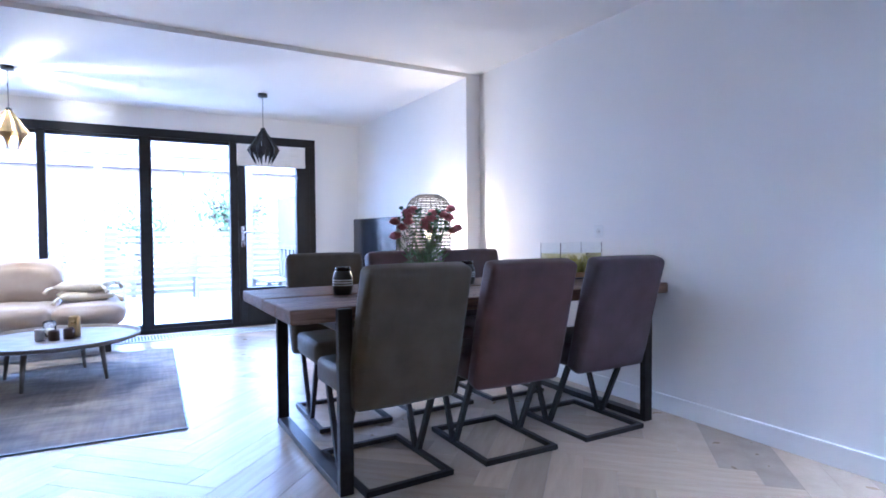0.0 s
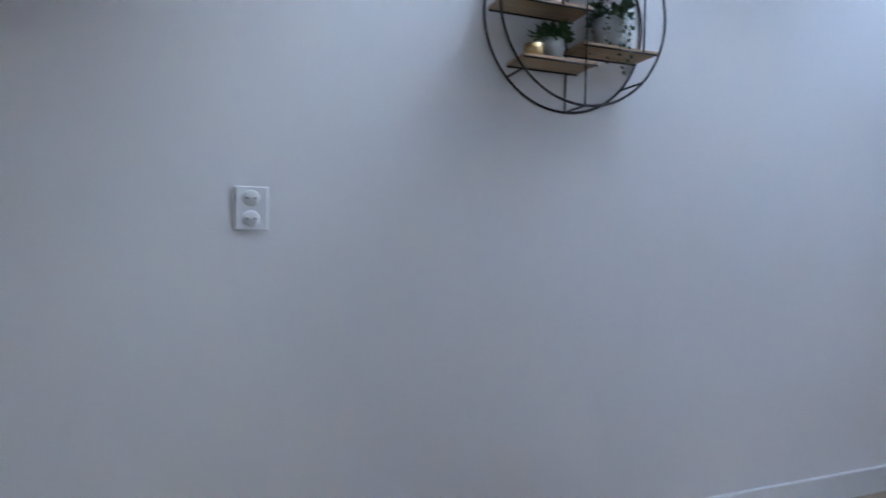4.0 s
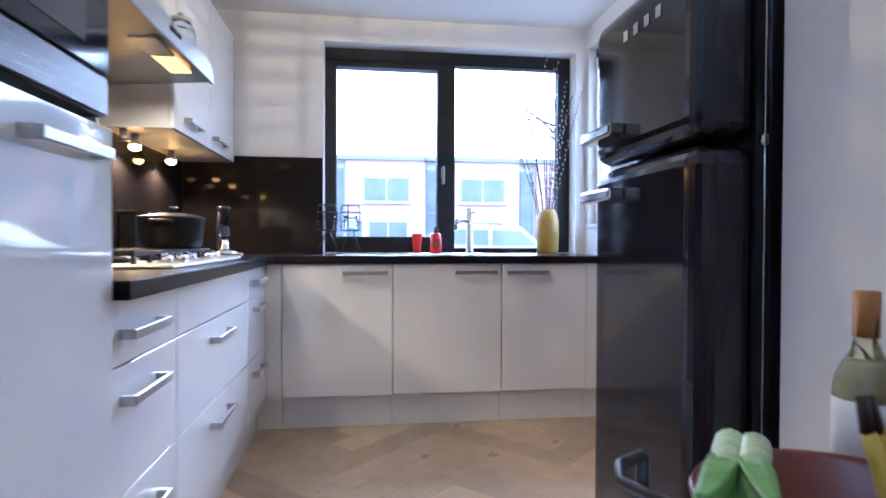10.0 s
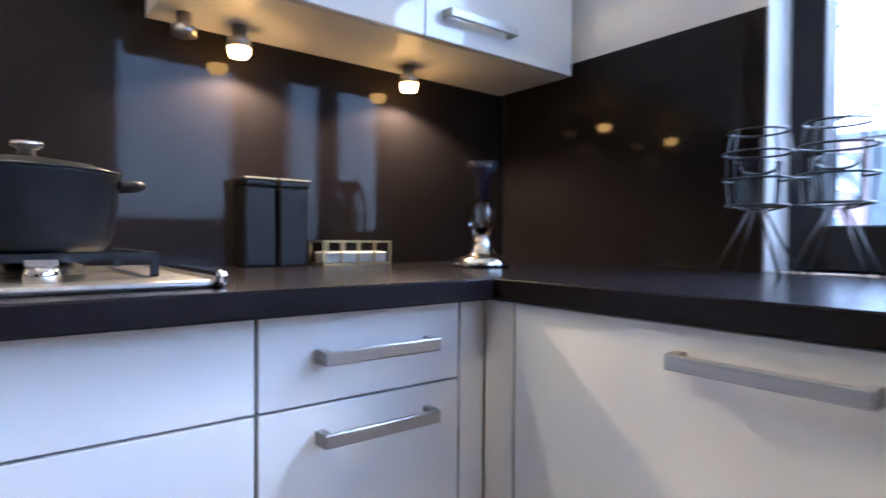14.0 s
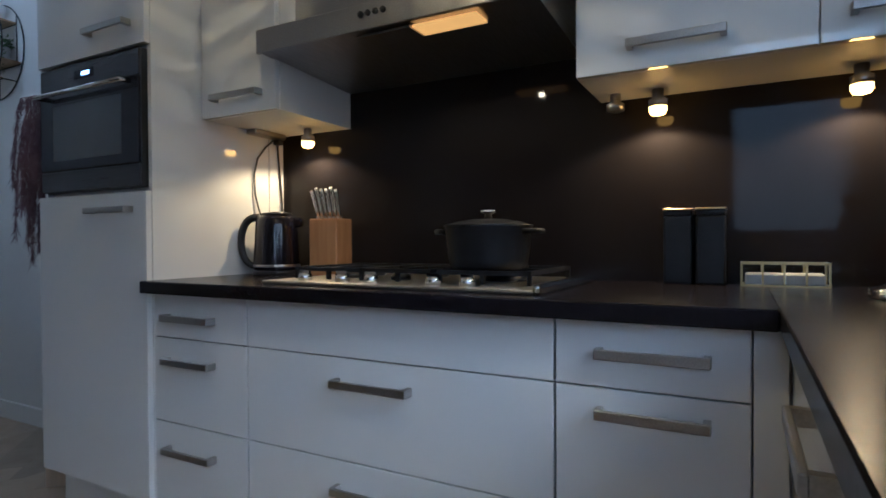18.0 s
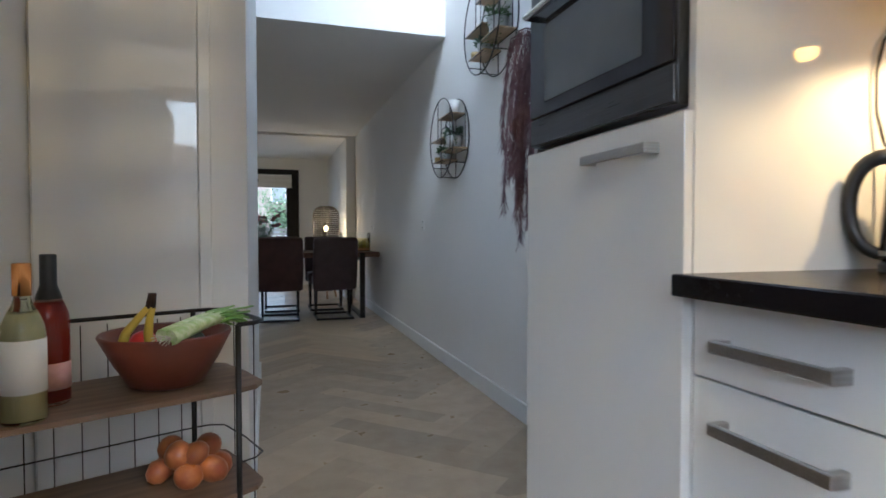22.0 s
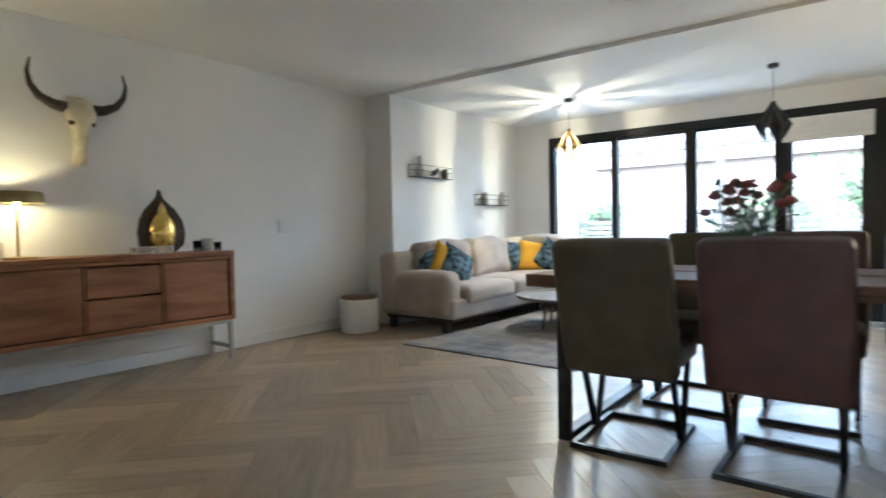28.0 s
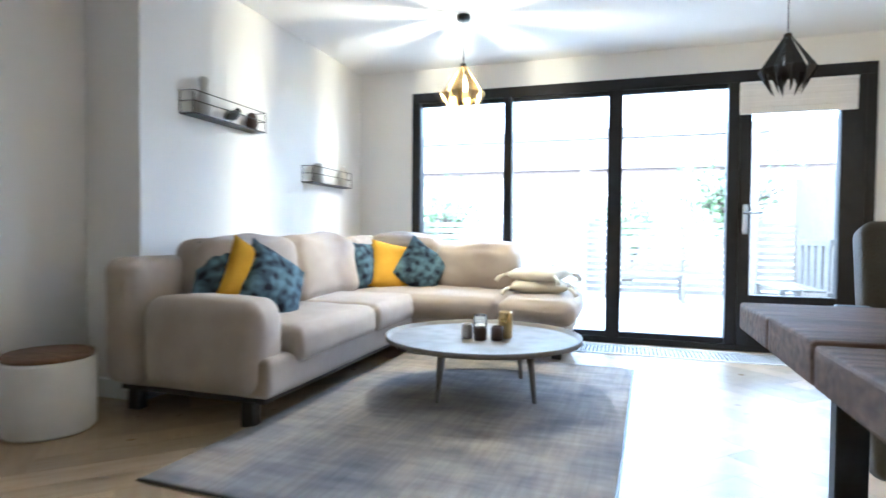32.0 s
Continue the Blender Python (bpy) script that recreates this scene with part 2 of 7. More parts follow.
M_CELERY = mat("pale_green_celery", (0.34, 0.48, 0.15), (0.62, 0.66, 0.42), 0.5, scale=10, stretch=(1, 8, 8))
M_LEEKLEAF = mat("leek_leaf", (0.26, 0.42, 0.10), (0.15, 0.29, 0.05), 0.5, scale=8, stretch=(1, 9, 9))
M_AVOCADO = mat("avocado_skin", (0.05, 0.085, 0.03), (0.03, 0.05, 0.02), 0.45, scale=40, bump=0.3, bscale=120)
M_BANANA = mat("banana_skin", (0.62, 0.45, 0.05), (0.50, 0.36, 0.05), 0.5, scale=10)
M_ONION = mat("onion_skin", (0.50, 0.19, 0.06), (0.30, 0.08, 0.035), 0.3, scale=22, vary=0.25)
M_WOODBLOCK = mat("beech_block", (0.45, 0.23, 0.09), (0.36, 0.17, 0.06), 0.5, scale=5, stretch=(12, 12, 1))
M_SHELFWOOD = mat("trolley_board", (0.20, 0.13, 0.085), (0.14, 0.09, 0.06), 0.6, scale=5, stretch=(1, 9, 9))
M_WINEGREEN = glass("pale_bottle_glass", (0.86, 0.88, 0.62), 0.02)
M_ROSE = glass("rose_wine_glass", (0.92, 0.55, 0.45), 0.02)
M_ROSELABEL = mat("pink_paper_label", (0.62, 0.36, 0.32), (0.50, 0.26, 0.24), 0.6, scale=30)
M_ROSEWINE = mat("rose_wine", (0.30, 0.045, 0.035), None, 0.12)
M_PALEWINE = mat("pale_wine", (0.55, 0.50, 0.36), None, 0.12)
M_LABEL = mat("paper_label", (0.72, 0.70, 0.65), None, 0.7)
M_FOIL = mat("orange_foil", (0.45, 0.20, 0.05), None, 0.4, 0.3)
M_LADDER = mat("reddish_wood", (0.28, 0.10, 0.05), (0.20, 0.07, 0.035), 0.5, scale=5, stretch=(9, 9, 1))
# Light yellow here stands for the floor lamp shining through the tank.
M_WATERGREEN = mat("lamplit_aquarium_green", (0.45, 0.38, 0.06), (0.20, 0.20, 0.03), 0.3, scale=22, detail=6)
M_BLIND = mat("white_blind_cloth", (0.74, 0.72, 0.70), None, 0.85)
M_SCREEN = mat("dark_screen", (0.012, 0.012, 0.014), None, 0.12, rvar=0.02)
# ---- building helpers ----
def box(bm, x0, x1, y0, y1, z0, z1, bevel=0.0, seg=1):
    vs = [bm.verts.new(p) for p in ((x0, y0, z0), (x1, y0, z0), (x1, y1, z0), (x0, y1, z0), (x0, y0, z1), (x1, y0, z1), (x1, y1, z1), (x0, y1, z1))]
    fs = [bm.faces.new([vs[i] for i in f]) for f in ((3, 2, 1, 0), (4, 5, 6, 7), (0, 1, 5, 4), (1, 2, 6, 5), (2, 3, 7, 6), (3, 0, 4, 7))]
    if bevel:
        edges = {e for f in fs for e in f.edges}
        bmesh.ops.bevel(bm, geom=list(edges), offset=bevel, segments=seg, affect="EDGES", profile=0.5)
    return bm

def bx(x0, x1, y0, y1, z0, z1, bevel=0.0, seg=1):
    return box(bmesh.new(), x0, x1, y0, y1, z0, z1, bevel, seg)

def lathe(bm, profile, n=24, cx=0, cy=0, cz=0, m=None):
    rings = []
    for r, z in profile:
        rings.append([bm.verts.new((cx + r * math.cos(2 * math.pi * i / n), cy + r * math.sin(2 * math.pi * i / n), cz + z)) for i in range(n)] if r > 1e-5 else [bm.verts.new((cx, cy, cz + z))])
    for a, b in zip(rings, rings[1:]):
        for i in range(n):
            j = (i + 1) % n
            if len(a) == 1 and len(b) > 1:
                bm.faces.new((a[0], b[j], b[i])).smooth = True
            elif len(b) == 1 and len(a) > 1:
                bm.faces.new((a[i], a[j], b[0])).smooth = True
            elif len(a) > 1:
                bm.faces.new((a[i], a[j], b[j], b[i])).smooth = True
    if m is not None:
        vs = [v for r in rings for v in r]
        bmesh.ops.transform(bm, matrix=m, verts=vs)
    return bm

def tube(bm, pts, r, n=8, closed=False, taper=None):
    pts = [Vector(p) for p in pts]
    rings, up = [], None
    for i, p in enumerate(pts):
        a = pts[(i - 1) % len(pts)] if (closed or i > 0) else p
        b = pts[(i + 1) % len(pts)] if (closed or i < len(pts) - 1) else p
        t = (b - a).normalized()
        if up is None:
            up = Vector((0, 0, 1)) if abs(t.z) < 0.9 else Vector((1, 0, 0))
        s = t.cross(up)
        if s.length < 1e-4:
            s = t.orthogonal()
        s.normalize()
        up = s.cross(t).normalized()
        rad = r if taper is None else r + (taper - r) * i / max(1, len(pts) - 1)
        rings.append([bm.verts.new(p + rad * (math.cos(2 * math.pi * k / n) * s + math.sin(2 * math.pi * k / n) * up)) for k in range(n)])
    m = len(rings)
    for i in range(m if closed else m - 1):
        a, b = rings[i], rings[(i + 1) % m]
        for k in range(n):
            bm.faces.new((a[k], a[(k + 1) % n], b[(k + 1) % n], b[k])).smooth = n > 4
    if not closed:
        bm.faces.new(rings[0][::-1])
        bm.faces.new(rings[-1])
    return bm

def bar(bm, a, b, w, d=None):
    """A square bar from a to b."""
    a, b = Vector(a), Vector(b)
    t = (b - a).normalized()
    up = Vector((0, 0, 1)) if abs(t.z) < 0.95 else Vector((0, 1, 0))
    s = t.cross(up).normalized() * (w / 2)
    u = s.cross(t).normalized() * ((d or w) / 2)
    vs = [bm.verts.new(p + i * s + j * u) for p in (a, b) for i, j in ((-1, -1), (1, -1), (1, 1), (-1, 1))]
    for f in ((3, 2, 1, 0), (4, 5, 6, 7), (0, 1, 5, 4), (1, 2, 6, 5), (2, 3, 7, 6), (3, 0, 4, 7)):
        bm.faces.new([vs[i] for i in f])
    return bm

def cushion(bm, sx, sy, sz, m=None, n=10, puff=0.55, pinch=0.06):
    """A soft cushion: a squarish pillow, thick in the middle and thin along its seam."""
    top, bot = [], []
    for j in range(n + 1):
        for i in range(n + 1):
            u, v = 2 * i / n - 1, 2 * j / n - 1
            e = (1 - abs(u) ** 3.2) * (1 - abs(v) ** 3.2)
            h = sz / 2 * max(e, 0) ** puff
            k = 1 - pinch * (1 - abs(u) ** 2) * abs(v) ** 4
            q = 1 - pinch * (1 - abs(v) ** 2) * abs(u) ** 4
            x, y = sx / 2 * u * q, sy / 2 * v * k
            w = 0.10 * sz * noise.noise(Vector((x * 9 + sx, y * 9, sz * 7))) * max(e, 0)
            top.append(bm.verts.new((x, y, h + w)))
            bot.append(top[-1] if i in (0, n) or j in (0, n) else bm.verts.new((x, y, -h + w)))
    for j in range(n):
        for i in range(n):
            a = j * (n + 1) + i
            ids = (a, a + 1, a + n + 2, a + n + 1)
            bm.faces.new([top[k] for k in ids]).smooth = True
            bm.faces.new([bot[k] for k in ids][::-1]).smooth = True
    if m is not None:
        bmesh.ops.transform(bm, matrix=m, verts=list({v for v in top + bot}))
    return bm

def soft_block(bm, x0, x1, y0, y1, z0, z1, r=0.05, crown=0.02, n=6, wrinkle=0.005):
    """An upholstered block with rounded edges, slightly crowned faces and a little slump."""
    c = Vector(((x0 + x1) / 2, (y0 + y1) / 2, (z0 + z1) / 2))
    h = Vector(((x1 - x0) / 2, (y1 - y0) / 2, (z1 - z0) / 2))
    r = min(r, min(h) * 0.98)
    def steps(a):
        edge = [r * f for f in (0.0, 0.3, 0.65, 1.0)]
        mid = [-a + r + 2 * (a - r) * k / n for k in range(1, n)]
        return [e - a for e in edge] + mid + [a - e for e in edge[::-1]]
    grid = [steps(a) for a in h]
    made = {}
    def vert(d):
        key = tuple(round(v, 5) for v in d)
        if key not in made:
            inner = Vector([max(-(h[i] - r), min(h[i] - r, d[i])) for i in range(3)])
            off = Vector(d) - inner
            p = inner + (off.normalized() * r if off.length > 1e-6 else off)
            u = [d[i] / h[i] for i in range(3)]
            for i in range(3):
                if abs(u[i]) > 0.999:
                    p[i] += math.copysign(crown * (1 - u[(i + 1) % 3] ** 2) * (1 - u[(i + 2) % 3] ** 2), u[i])
            p += c
            made[key] = bm.verts.new(p + wrinkle * noise.noise_vector(p * 5) + 0.35 * wrinkle * noise.noise_vector(p * 17))
        return made[key]
    for i in range(3):
        a, b = (i + 1) % 3, (i + 2) % 3
        for s in (-1, 1):
            for k in range(len(grid[a]) - 1):
                for m in range(len(grid[b]) - 1):
                    quad = []
                    for p, q in ((k, m), (k + 1, m), (k + 1, m + 1), (k, m + 1)):
                        d = [0.0] * 3
                        d[i], d[a], d[b] = s * h[i], grid[a][p], grid[b][q]
                        quad.append(vert(d))
                    bm.faces.new(quad if s > 0 else quad[::-1]).smooth = True
    return bm

def mesh_of(name, bm, material):
    me = bpy.data.meshes.new(name)
    bmesh.ops.recalc_face_normals(bm, faces=bm.faces)
    bm.to_mesh(me)
    bm.free()
    for one in (material if isinstance(material, (list, tuple)) else [material]):
        me.materials.append(one)
    return me

def part(name, bm, material, parent, label=""):
    ob = new(name, mesh_of(name, bm, material))
    ob.parent = parent
    return tagged(ob, label) if label else ob

def thing(name, x, y, z, label, category, group="", rz=0.0, kind=""):
    ob = new(name)
    ob.empty_display_size = 0.1
    ob.matrix_basis = pose(x, y, z, 0, 0, rz)
    return tagged(ob, label, category, group, kind)

def solid(name, bm, material, label, category, group="", kind=""):
    return tagged(new(name, mesh_of(name, bm, material)), label, category, group, kind)

def struct(name, bm, material, label, category):
    return solid(name, bm, material, label, category, kind="structure")

def text_part(name, body, size, matrix, material, parent, depth=0.001, label=""):
    cu = bpy.data.curves.new(name, "FONT")
    cu.body, cu.size, cu.extrude, cu.align_x, cu.align_y = body, size, depth, "CENTER", "CENTER"
    tmp = bpy.data.objects.new(name, cu)
    me = bpy.data.meshes.new_from_object(tmp)
    bpy.data.objects.remove(tmp)
    me.materials.append(material)
    ob = new(name, me)
    ob.parent = parent
    ob.matrix_basis = matrix
    return tagged(ob, label) if label else ob

# ---- the plan, in metres ----
XE, XEK, XW = -0.08, 0.0, -5.40      # east wall of hall and living room, of the kitchen; west wall
XE2, XW2 = -0.22, -5.02              # the same north of the beam
YS, YB, YG = -0.03, 10.28, 12.91     # kitchen window wall, beam, garden wall
XP, YP0, YP1 = -1.435, 3.55, 5.72   # partition between hall and stairs
XK, XN = -2.62, -2.04                # west wall of the kitchen, wall beside the fridge
HC, HC2, HK = 2.48, 2.445, 2.445      # ceilings: living room, garden end, kitchen
YV0, YV1, HV = 3.30, 5.70, 3.9       # the tall light well over the hall
T = 0.14

def wall(name, x0, x1, y0, y1, z0, z1, label="white painted plaster wall"):
    return struct(name, bx(x0, x1, y0, y1, z0, z1), M_WALL, label, "wall")

struct("floor", bx(XW - 0.1, 0.1, -0.2, YG + 0.15, -0.12, -0.006), M_OAKDARK, "oak herringbone parquet floor", "floor")
wall("wall_east", XE, XE + 0.22, 3.12, YB, 0, HV)
wall("wall_east_kitchen", XEK, XEK + T, YS - 0.3, 3.118, 0, HC)
wall("wall_east_garden_end", XE2, XE + 0.22, YB + 0.001, YG + 0.3, 0, HC)
wall("wall_west", XW - T, XW, 5.6, YB, 0, HC)
wall("wall_west_garden_end", XW - T, XW2, YB + 0.001, YG + 0.3, 0, HC)
# wall between living room and stairs, a little out of square
bm = bmesh.new()
q = [(XP, YP1), (XW, 6.16), (XW, 5.6), (XP, 5.6)]
lo = [bm.verts.new((x, y, 0)) for x, y in q]
hi = [bm.verts.new((x, y, HC)) for x, y in q]
bm.faces.new(hi)
bm.faces.new(lo[::-1])
for i in range(4):
    bm.faces.new((lo[i], lo[(i + 1) % 4], hi[(i + 1) % 4], hi[i]))
struct("wall_south_living", bm, M_WALL, "white painted wall of the stair cupboard", "wall")
wall("wall_partition", XP - 0.12, XP, YP0, 5.599, 0, HV)
wall("wall_partition_end", XP - 0.12, XP, 5.6, YP1 - 0.001, HC + 0.001, HV)
wall("wall_north_kitchen", XN - 0.1, XP - 0.121, YP0, YP0 + 0.12, 0, HC)
wall("wall_beside_fridge", XN - 0.12, XN, 2.54, YP0 - 0.001, 0, HC)
wall("wall_niche_north", XK, XN - 0.121, 2.54, 2.66, 0, HC)
# kitchen window wall
KX0, KX1, KZ0, KZ1 = -2.55, -0.867, 0.93, 2.285
wall("wall_south_1", KX1, XEK, YS - 0.3, YS, 0, HC)
wall("wall_south_2", KX0, KX1, YS - 0.3, YS, 0, KZ0)
wall("wall_south_3", KX0, KX1, YS - 0.3, YS, KZ1, HC)
wall("wall_south_4", XK, KX0, YS - 0.3, YS, 0, HC)
# west kitchen wall with the side window
SWY0, SWY1, SWZ0, SWZ1 = 0.02, 0.82, 1.12, 2.30
wall("wall_west_kitchen_1", XK - 0.16, XK, YS - 0.3, SWY0, 0, HC)
wall("wall_west_kitchen_2", XK - 0.16, XK, SWY0, SWY1, 0, SWZ0)
wall("wall_west_kitchen_3", XK - 0.16, XK, SWY0, SWY1, SWZ1, HC)
wall("wall_west_kitchen_4", XK - 0.16, XK, SWY1, 2.86, 0, HC)
# garden wall round the glass front
GX0, GX1, GZ1 = -4.475, -0.785, 2.225
wall("wall_garden_1", XW2, GX0, YG, YG + 0.3, 0, HC)
wall("wall_garden_2", GX1, XE2, YG, YG + 0.3, 0, HC)
wall("wall_garden_3", GX0, GX1, YG, YG + 0.3, GZ1, HC)
# ceilings
struct("ceiling_living", bx(XW - T, 0.14, YV1, YB, HC, HC + 0.2), M_CEIL, "flat white painted ceiling", "ceiling")
struct("ceiling_stairs", bx(XW - T, XP - 0.12, YP0, YV1, HC, HC + 0.2), M_CEIL, "flat white painted ceiling", "ceiling")
struct("ceiling_garden_end", bx(XW - T, 0.14, YB, YG + 0.3, HC2, HC + 0.2), M_CEIL, "flat white painted ceiling, slightly lower", "ceiling")
struct("ceiling_kitchen", bx(XK - 0.16, 0.14, YS - 0.3, YV0, HK, HK + 0.2), M_CEIL, "flat white painted kitchen ceiling", "ceiling")
struct("ceiling_niche", bx(XK - 0.16, XP - 0.12, YV0, YP0 + 0.12, HK, HK + 0.2), M_CEIL, "flat white painted ceiling", "ceiling")
wall("wall_well_north", XP - 0.12, 0.14, YV1 + 0.001, YV1 + 0.12, HC + 0.201, HV)
wall("wall_well_south", XP - 0.12, 0.14, YV0 - 0.12, YV0 - 0.001, HK + 0.201, HV)
wall("wall_well_roof", XP - 0.12, 0.14, YV0 - 0.12, YV0 + 0.45, HV, HV + 0.15)
wall("wall_well_roof_2", XP - 0.12, 0.14, YV1 - 0.75, YV1 + 0.12, HV, HV + 0.15)
# baseboards
def baseboard(name, x0, x1, y0, y1):
    b = bx(x0, x1, y0, y1, 0, 0.105, 0.003)
    return struct(name, b, M_TRIM, "white painted skirting board", "baseboard")
baseboard("baseboard_1", XE - 0.014, XE, 3.13, YB - 0.002)
baseboard("baseboard_2", XP, XP + 0.014, YP0, YP1)
baseboard("baseboard_3", XW, XW + 0.014, 6.2, YB)
baseboard("baseboard_4", XW, XW2, YB - 0.014, YB)
baseboard("baseboard_5", XE2, XE, YB - 0.014, YB)
baseboard("baseboard_6", XE2 - 0.014, XE2, YB, YG)
baseboard("baseboard_7", XW2, XW2 + 0.014, YB, YG)
baseboard("baseboard_8", GX1 + 0.01, XE2, YG - 0.014, YG)
baseboard("baseboard_9", XK, XK + 0.014, 0.66, 2.1)
baseboard("baseboard_10", XP - 0.08, XP, YP0 - 0.014, YP0)

# ---- glass front to the garden ----
gw = thing("window_garden", 0, YG, 0, "wide black framed glass front with a garden door", "window", kind="structure")
def frame_part(n, x0, x1, z0, z1, y0=-0.02, y1=0.09, parent=None, m=None):
    return part(n, bx(x0, x1, y0, y1, z0, z1, 0.004), m or M_FRAME, parent or gw)
frame_part("frame", GX0, GX1, 2.135, GZ1)
frame_part("frame", GX0, GX0 + 0.085, 0.0, 2.135)
frame_part("frame", GX1 - 0.07, GX1, 0.0, 2.135)
frame_part("sill", GX0 + 0.085, GX1 - 0.07, 0.0, 0.05)
frame_part("mullion", -3.60, -3.525, 0.05, 2.135)
frame_part("mullion", -2.705, -2.585, 0.05, 2.135)
frame_part("mullion", -1.785, -1.70, 0.05, 2.135)
for a, b in ((GX0 + 0.085, -3.60), (-3.525, -2.705), (-2.585, -1.785)):
    frame_part("glazing_bead", a, b, 0.05, 0.095, 0.005, 0.06)
    frame_part("glazing_bead", a, b, 2.10, 2.135, 0.005, 0.06)
    p = part("pane", bx(a, b, 0.03, 0.042, 0.095, 2.10), M_GLASS, gw)
    p.visible_shadow = False
gd = thing("door_garden", -1.70, YG, 0.05, "closed black framed glass garden door with a steel handle", "door", kind="structure")
DW = GX1 - 0.07 + 1.70
def dpart(n, x0, x1, z0, z1, y0=-0.03, y1=0.06):
    return part(n, bx(x0, x1, y0, y1, z0, z1, 0.004), M_FRAME, gd)
dpart("stile", 0.0, 0.085, 0, 2.085)
dpart("stile", DW - 0.165, DW, 0, 2.085)
dpart("bottom_rail", 0.085, DW - 0.165, 0, 0.40)
dpart("top_rail", 0.085, DW - 0.165, 2.0, 2.085)
p = part("pane", bx(0.085, DW - 0.165, 0.01, 0.022, 0.40, 2.0), M_GLASS, gd)
p.visible_shadow = False
hp = part("handle_plate", bx(0.028, 0.062, -0.04, -0.03, 0.88, 1.12, 0.003), M_CHROME, gd, "steel handle plate")
b = bmesh.new()
tube(b, [(0.045, -0.04, 1.05), (0.045, -0.085, 1.05), (0.06, -0.095, 1.05), (0.16, -0.095, 1.05)], 0.010, 8)
part("lever", b, M_CHROME, hp)
bl = thing("roman_blind", -1.31, YG - 0.045, 1.87, "white pleated fabric blind drawn up over the door", "blind")
for i in range(5):
    part("fold", bx(-0.40, 0.39, -0.012 - 0.004 * (i % 2), 0.012, 0.045 * i, 0.045 * i + 0.052, 0.006), M_BLIND, bl)
part("headrail", bx(-0.40, 0.39, -0.018, 0.014, 0.226, 0.25, 0.004), M_PLASTICWHITE, bl)

# convector grille in the floor
gr = thing("floor_grille", -2.2, 12.60, 0.0, "light metal floor convector grille before the glass front", "floor grille")
# No real trough: a flat dark sheet paints the shade between the slats.
part("frame", bx(-2.2, 1.4, -0.165, 0.165, -0.005, 0.004), M_GAP, gr, "flat dark sheet coloured as the shade between the slats")
part("rim", bx(-2.2, 1.4, -0.19, -0.165, -0.005, 0.007), M_MATTWHITE, gr)
part("rim", bx(-2.2, 1.4, 0.165, 0.19, -0.005, 0.007), M_MATTWHITE, gr)
slat = mesh_of("slat", bx(-0.0045, 0.0045, -0.165, 0.165, 0.004, 0.006), M_MATTWHITE)
for i in range(120):
    s = new("slat", slat)
    s.parent = gr
    s.matrix_basis = pose(-2.185 + i * 0.03, 0, 0)

# ---- kitchen window ----
kw = thing("window_kitchen", 0, YS - 0.15, 0, "black framed two-part kitchen window", "window", kind="structure")
def kpart(n, x0, x1, z0, z1, y0=-0.05, y1=0.03):
    return part(n, bx(x0, x1, y0, y1, z0, z1, 0.004), M_FRAME, kw)
kpart("frame", KX0, KX1, 2.20, KZ1)
kpart("frame", KX1 - 0.075, KX1, KZ0, 2.20)
kpart("frame", KX0, KX0 + 0.085, KZ0, 2.20)
kpart("mullion", -1.735, -1.615, KZ0, 2.20, -0.05, 0.045)
kpart("sash_rail", -1.615, KX1 - 0.075, KZ0, 1.035, -0.05, 0.045)
kpart("sash_rail", -1.615, KX1 - 0.075, 2.16, 2.20, -0.05, 0.045)
kpart("rail", KX0 + 0.085, -1.735, KZ0, 0.96)
for a, b, z0 in ((-1.615, KX1 - 0.075, 1.035), (KX0 + 0.085, -1.735, 0.96)):
    p = part("pane", bx(a, b, -0.02, -0.008, z0, 2.20), M_GLASS, kw)
    p.visible_shadow = False
hb = part("handle_base", bx(-1.665, -1.64, 0.045, 0.06, 1.43, 1.50, 0.003), M_STEEL, kw, "steel window handle")
part("lever", bx(-1.662, -1.643, 0.06, 0.085, 1.39, 1.51, 0.005), M_STEEL, hb)
part("reveal", bx(KX0, KX1, 0.03, 0.14, KZ0 - 0.02, KZ0, 0.002), M_STONE, kw)

# side window
sw = thing("window_side", XK - 0.08, 0, 0, "side window with a white sill and a slim dark frame", "window", kind="structure")
def spart(n, y0, y1, z0, z1, m=M_FRAME, x0=-0.03, x1=0.03):
    return part(n, bx(x0, x1, y0, y1, z0, z1, 0.003), m, sw)
spart("frame", SWY0, SWY1, SWZ1 - 0.06, SWZ1)
spart("frame", SWY0, SWY0 + 0.03, SWZ0, SWZ1 - 0.06, M_TRIM)
spart("frame", SWY1 - 0.05, SWY1, SWZ0, SWZ1 - 0.06)
spart("sill", SWY0, SWY1, SWZ0 - 0.02, SWZ0, M_TRIM, -0.05, 0.10)
p = spart("pane", SWY0 + 0.03, SWY1 - 0.05, SWZ0, SWZ1 - 0.06, M_GLASS, -0.006, 0.006)
p.visible_shadow = False

# skylight over the hall
sk = thing("window_roof", 0, 0, HV, "roof light over the hall", "window", kind="structure")
p = part("pane", bx(XP, XE, YV0 + 0.45, YV1 - 0.75, 0.05, 0.06), M_GLASS, sk)
p.visible_shadow = False
part("frame", bx(XP, XE, YV0 + 0.45, YV0 + 0.50, 0.0, 0.05), M_TRIM, sk)
part("frame", bx(XP, XE, YV1 - 0.80, YV1 - 0.75, 0.0, 0.05), M_TRIM, sk)
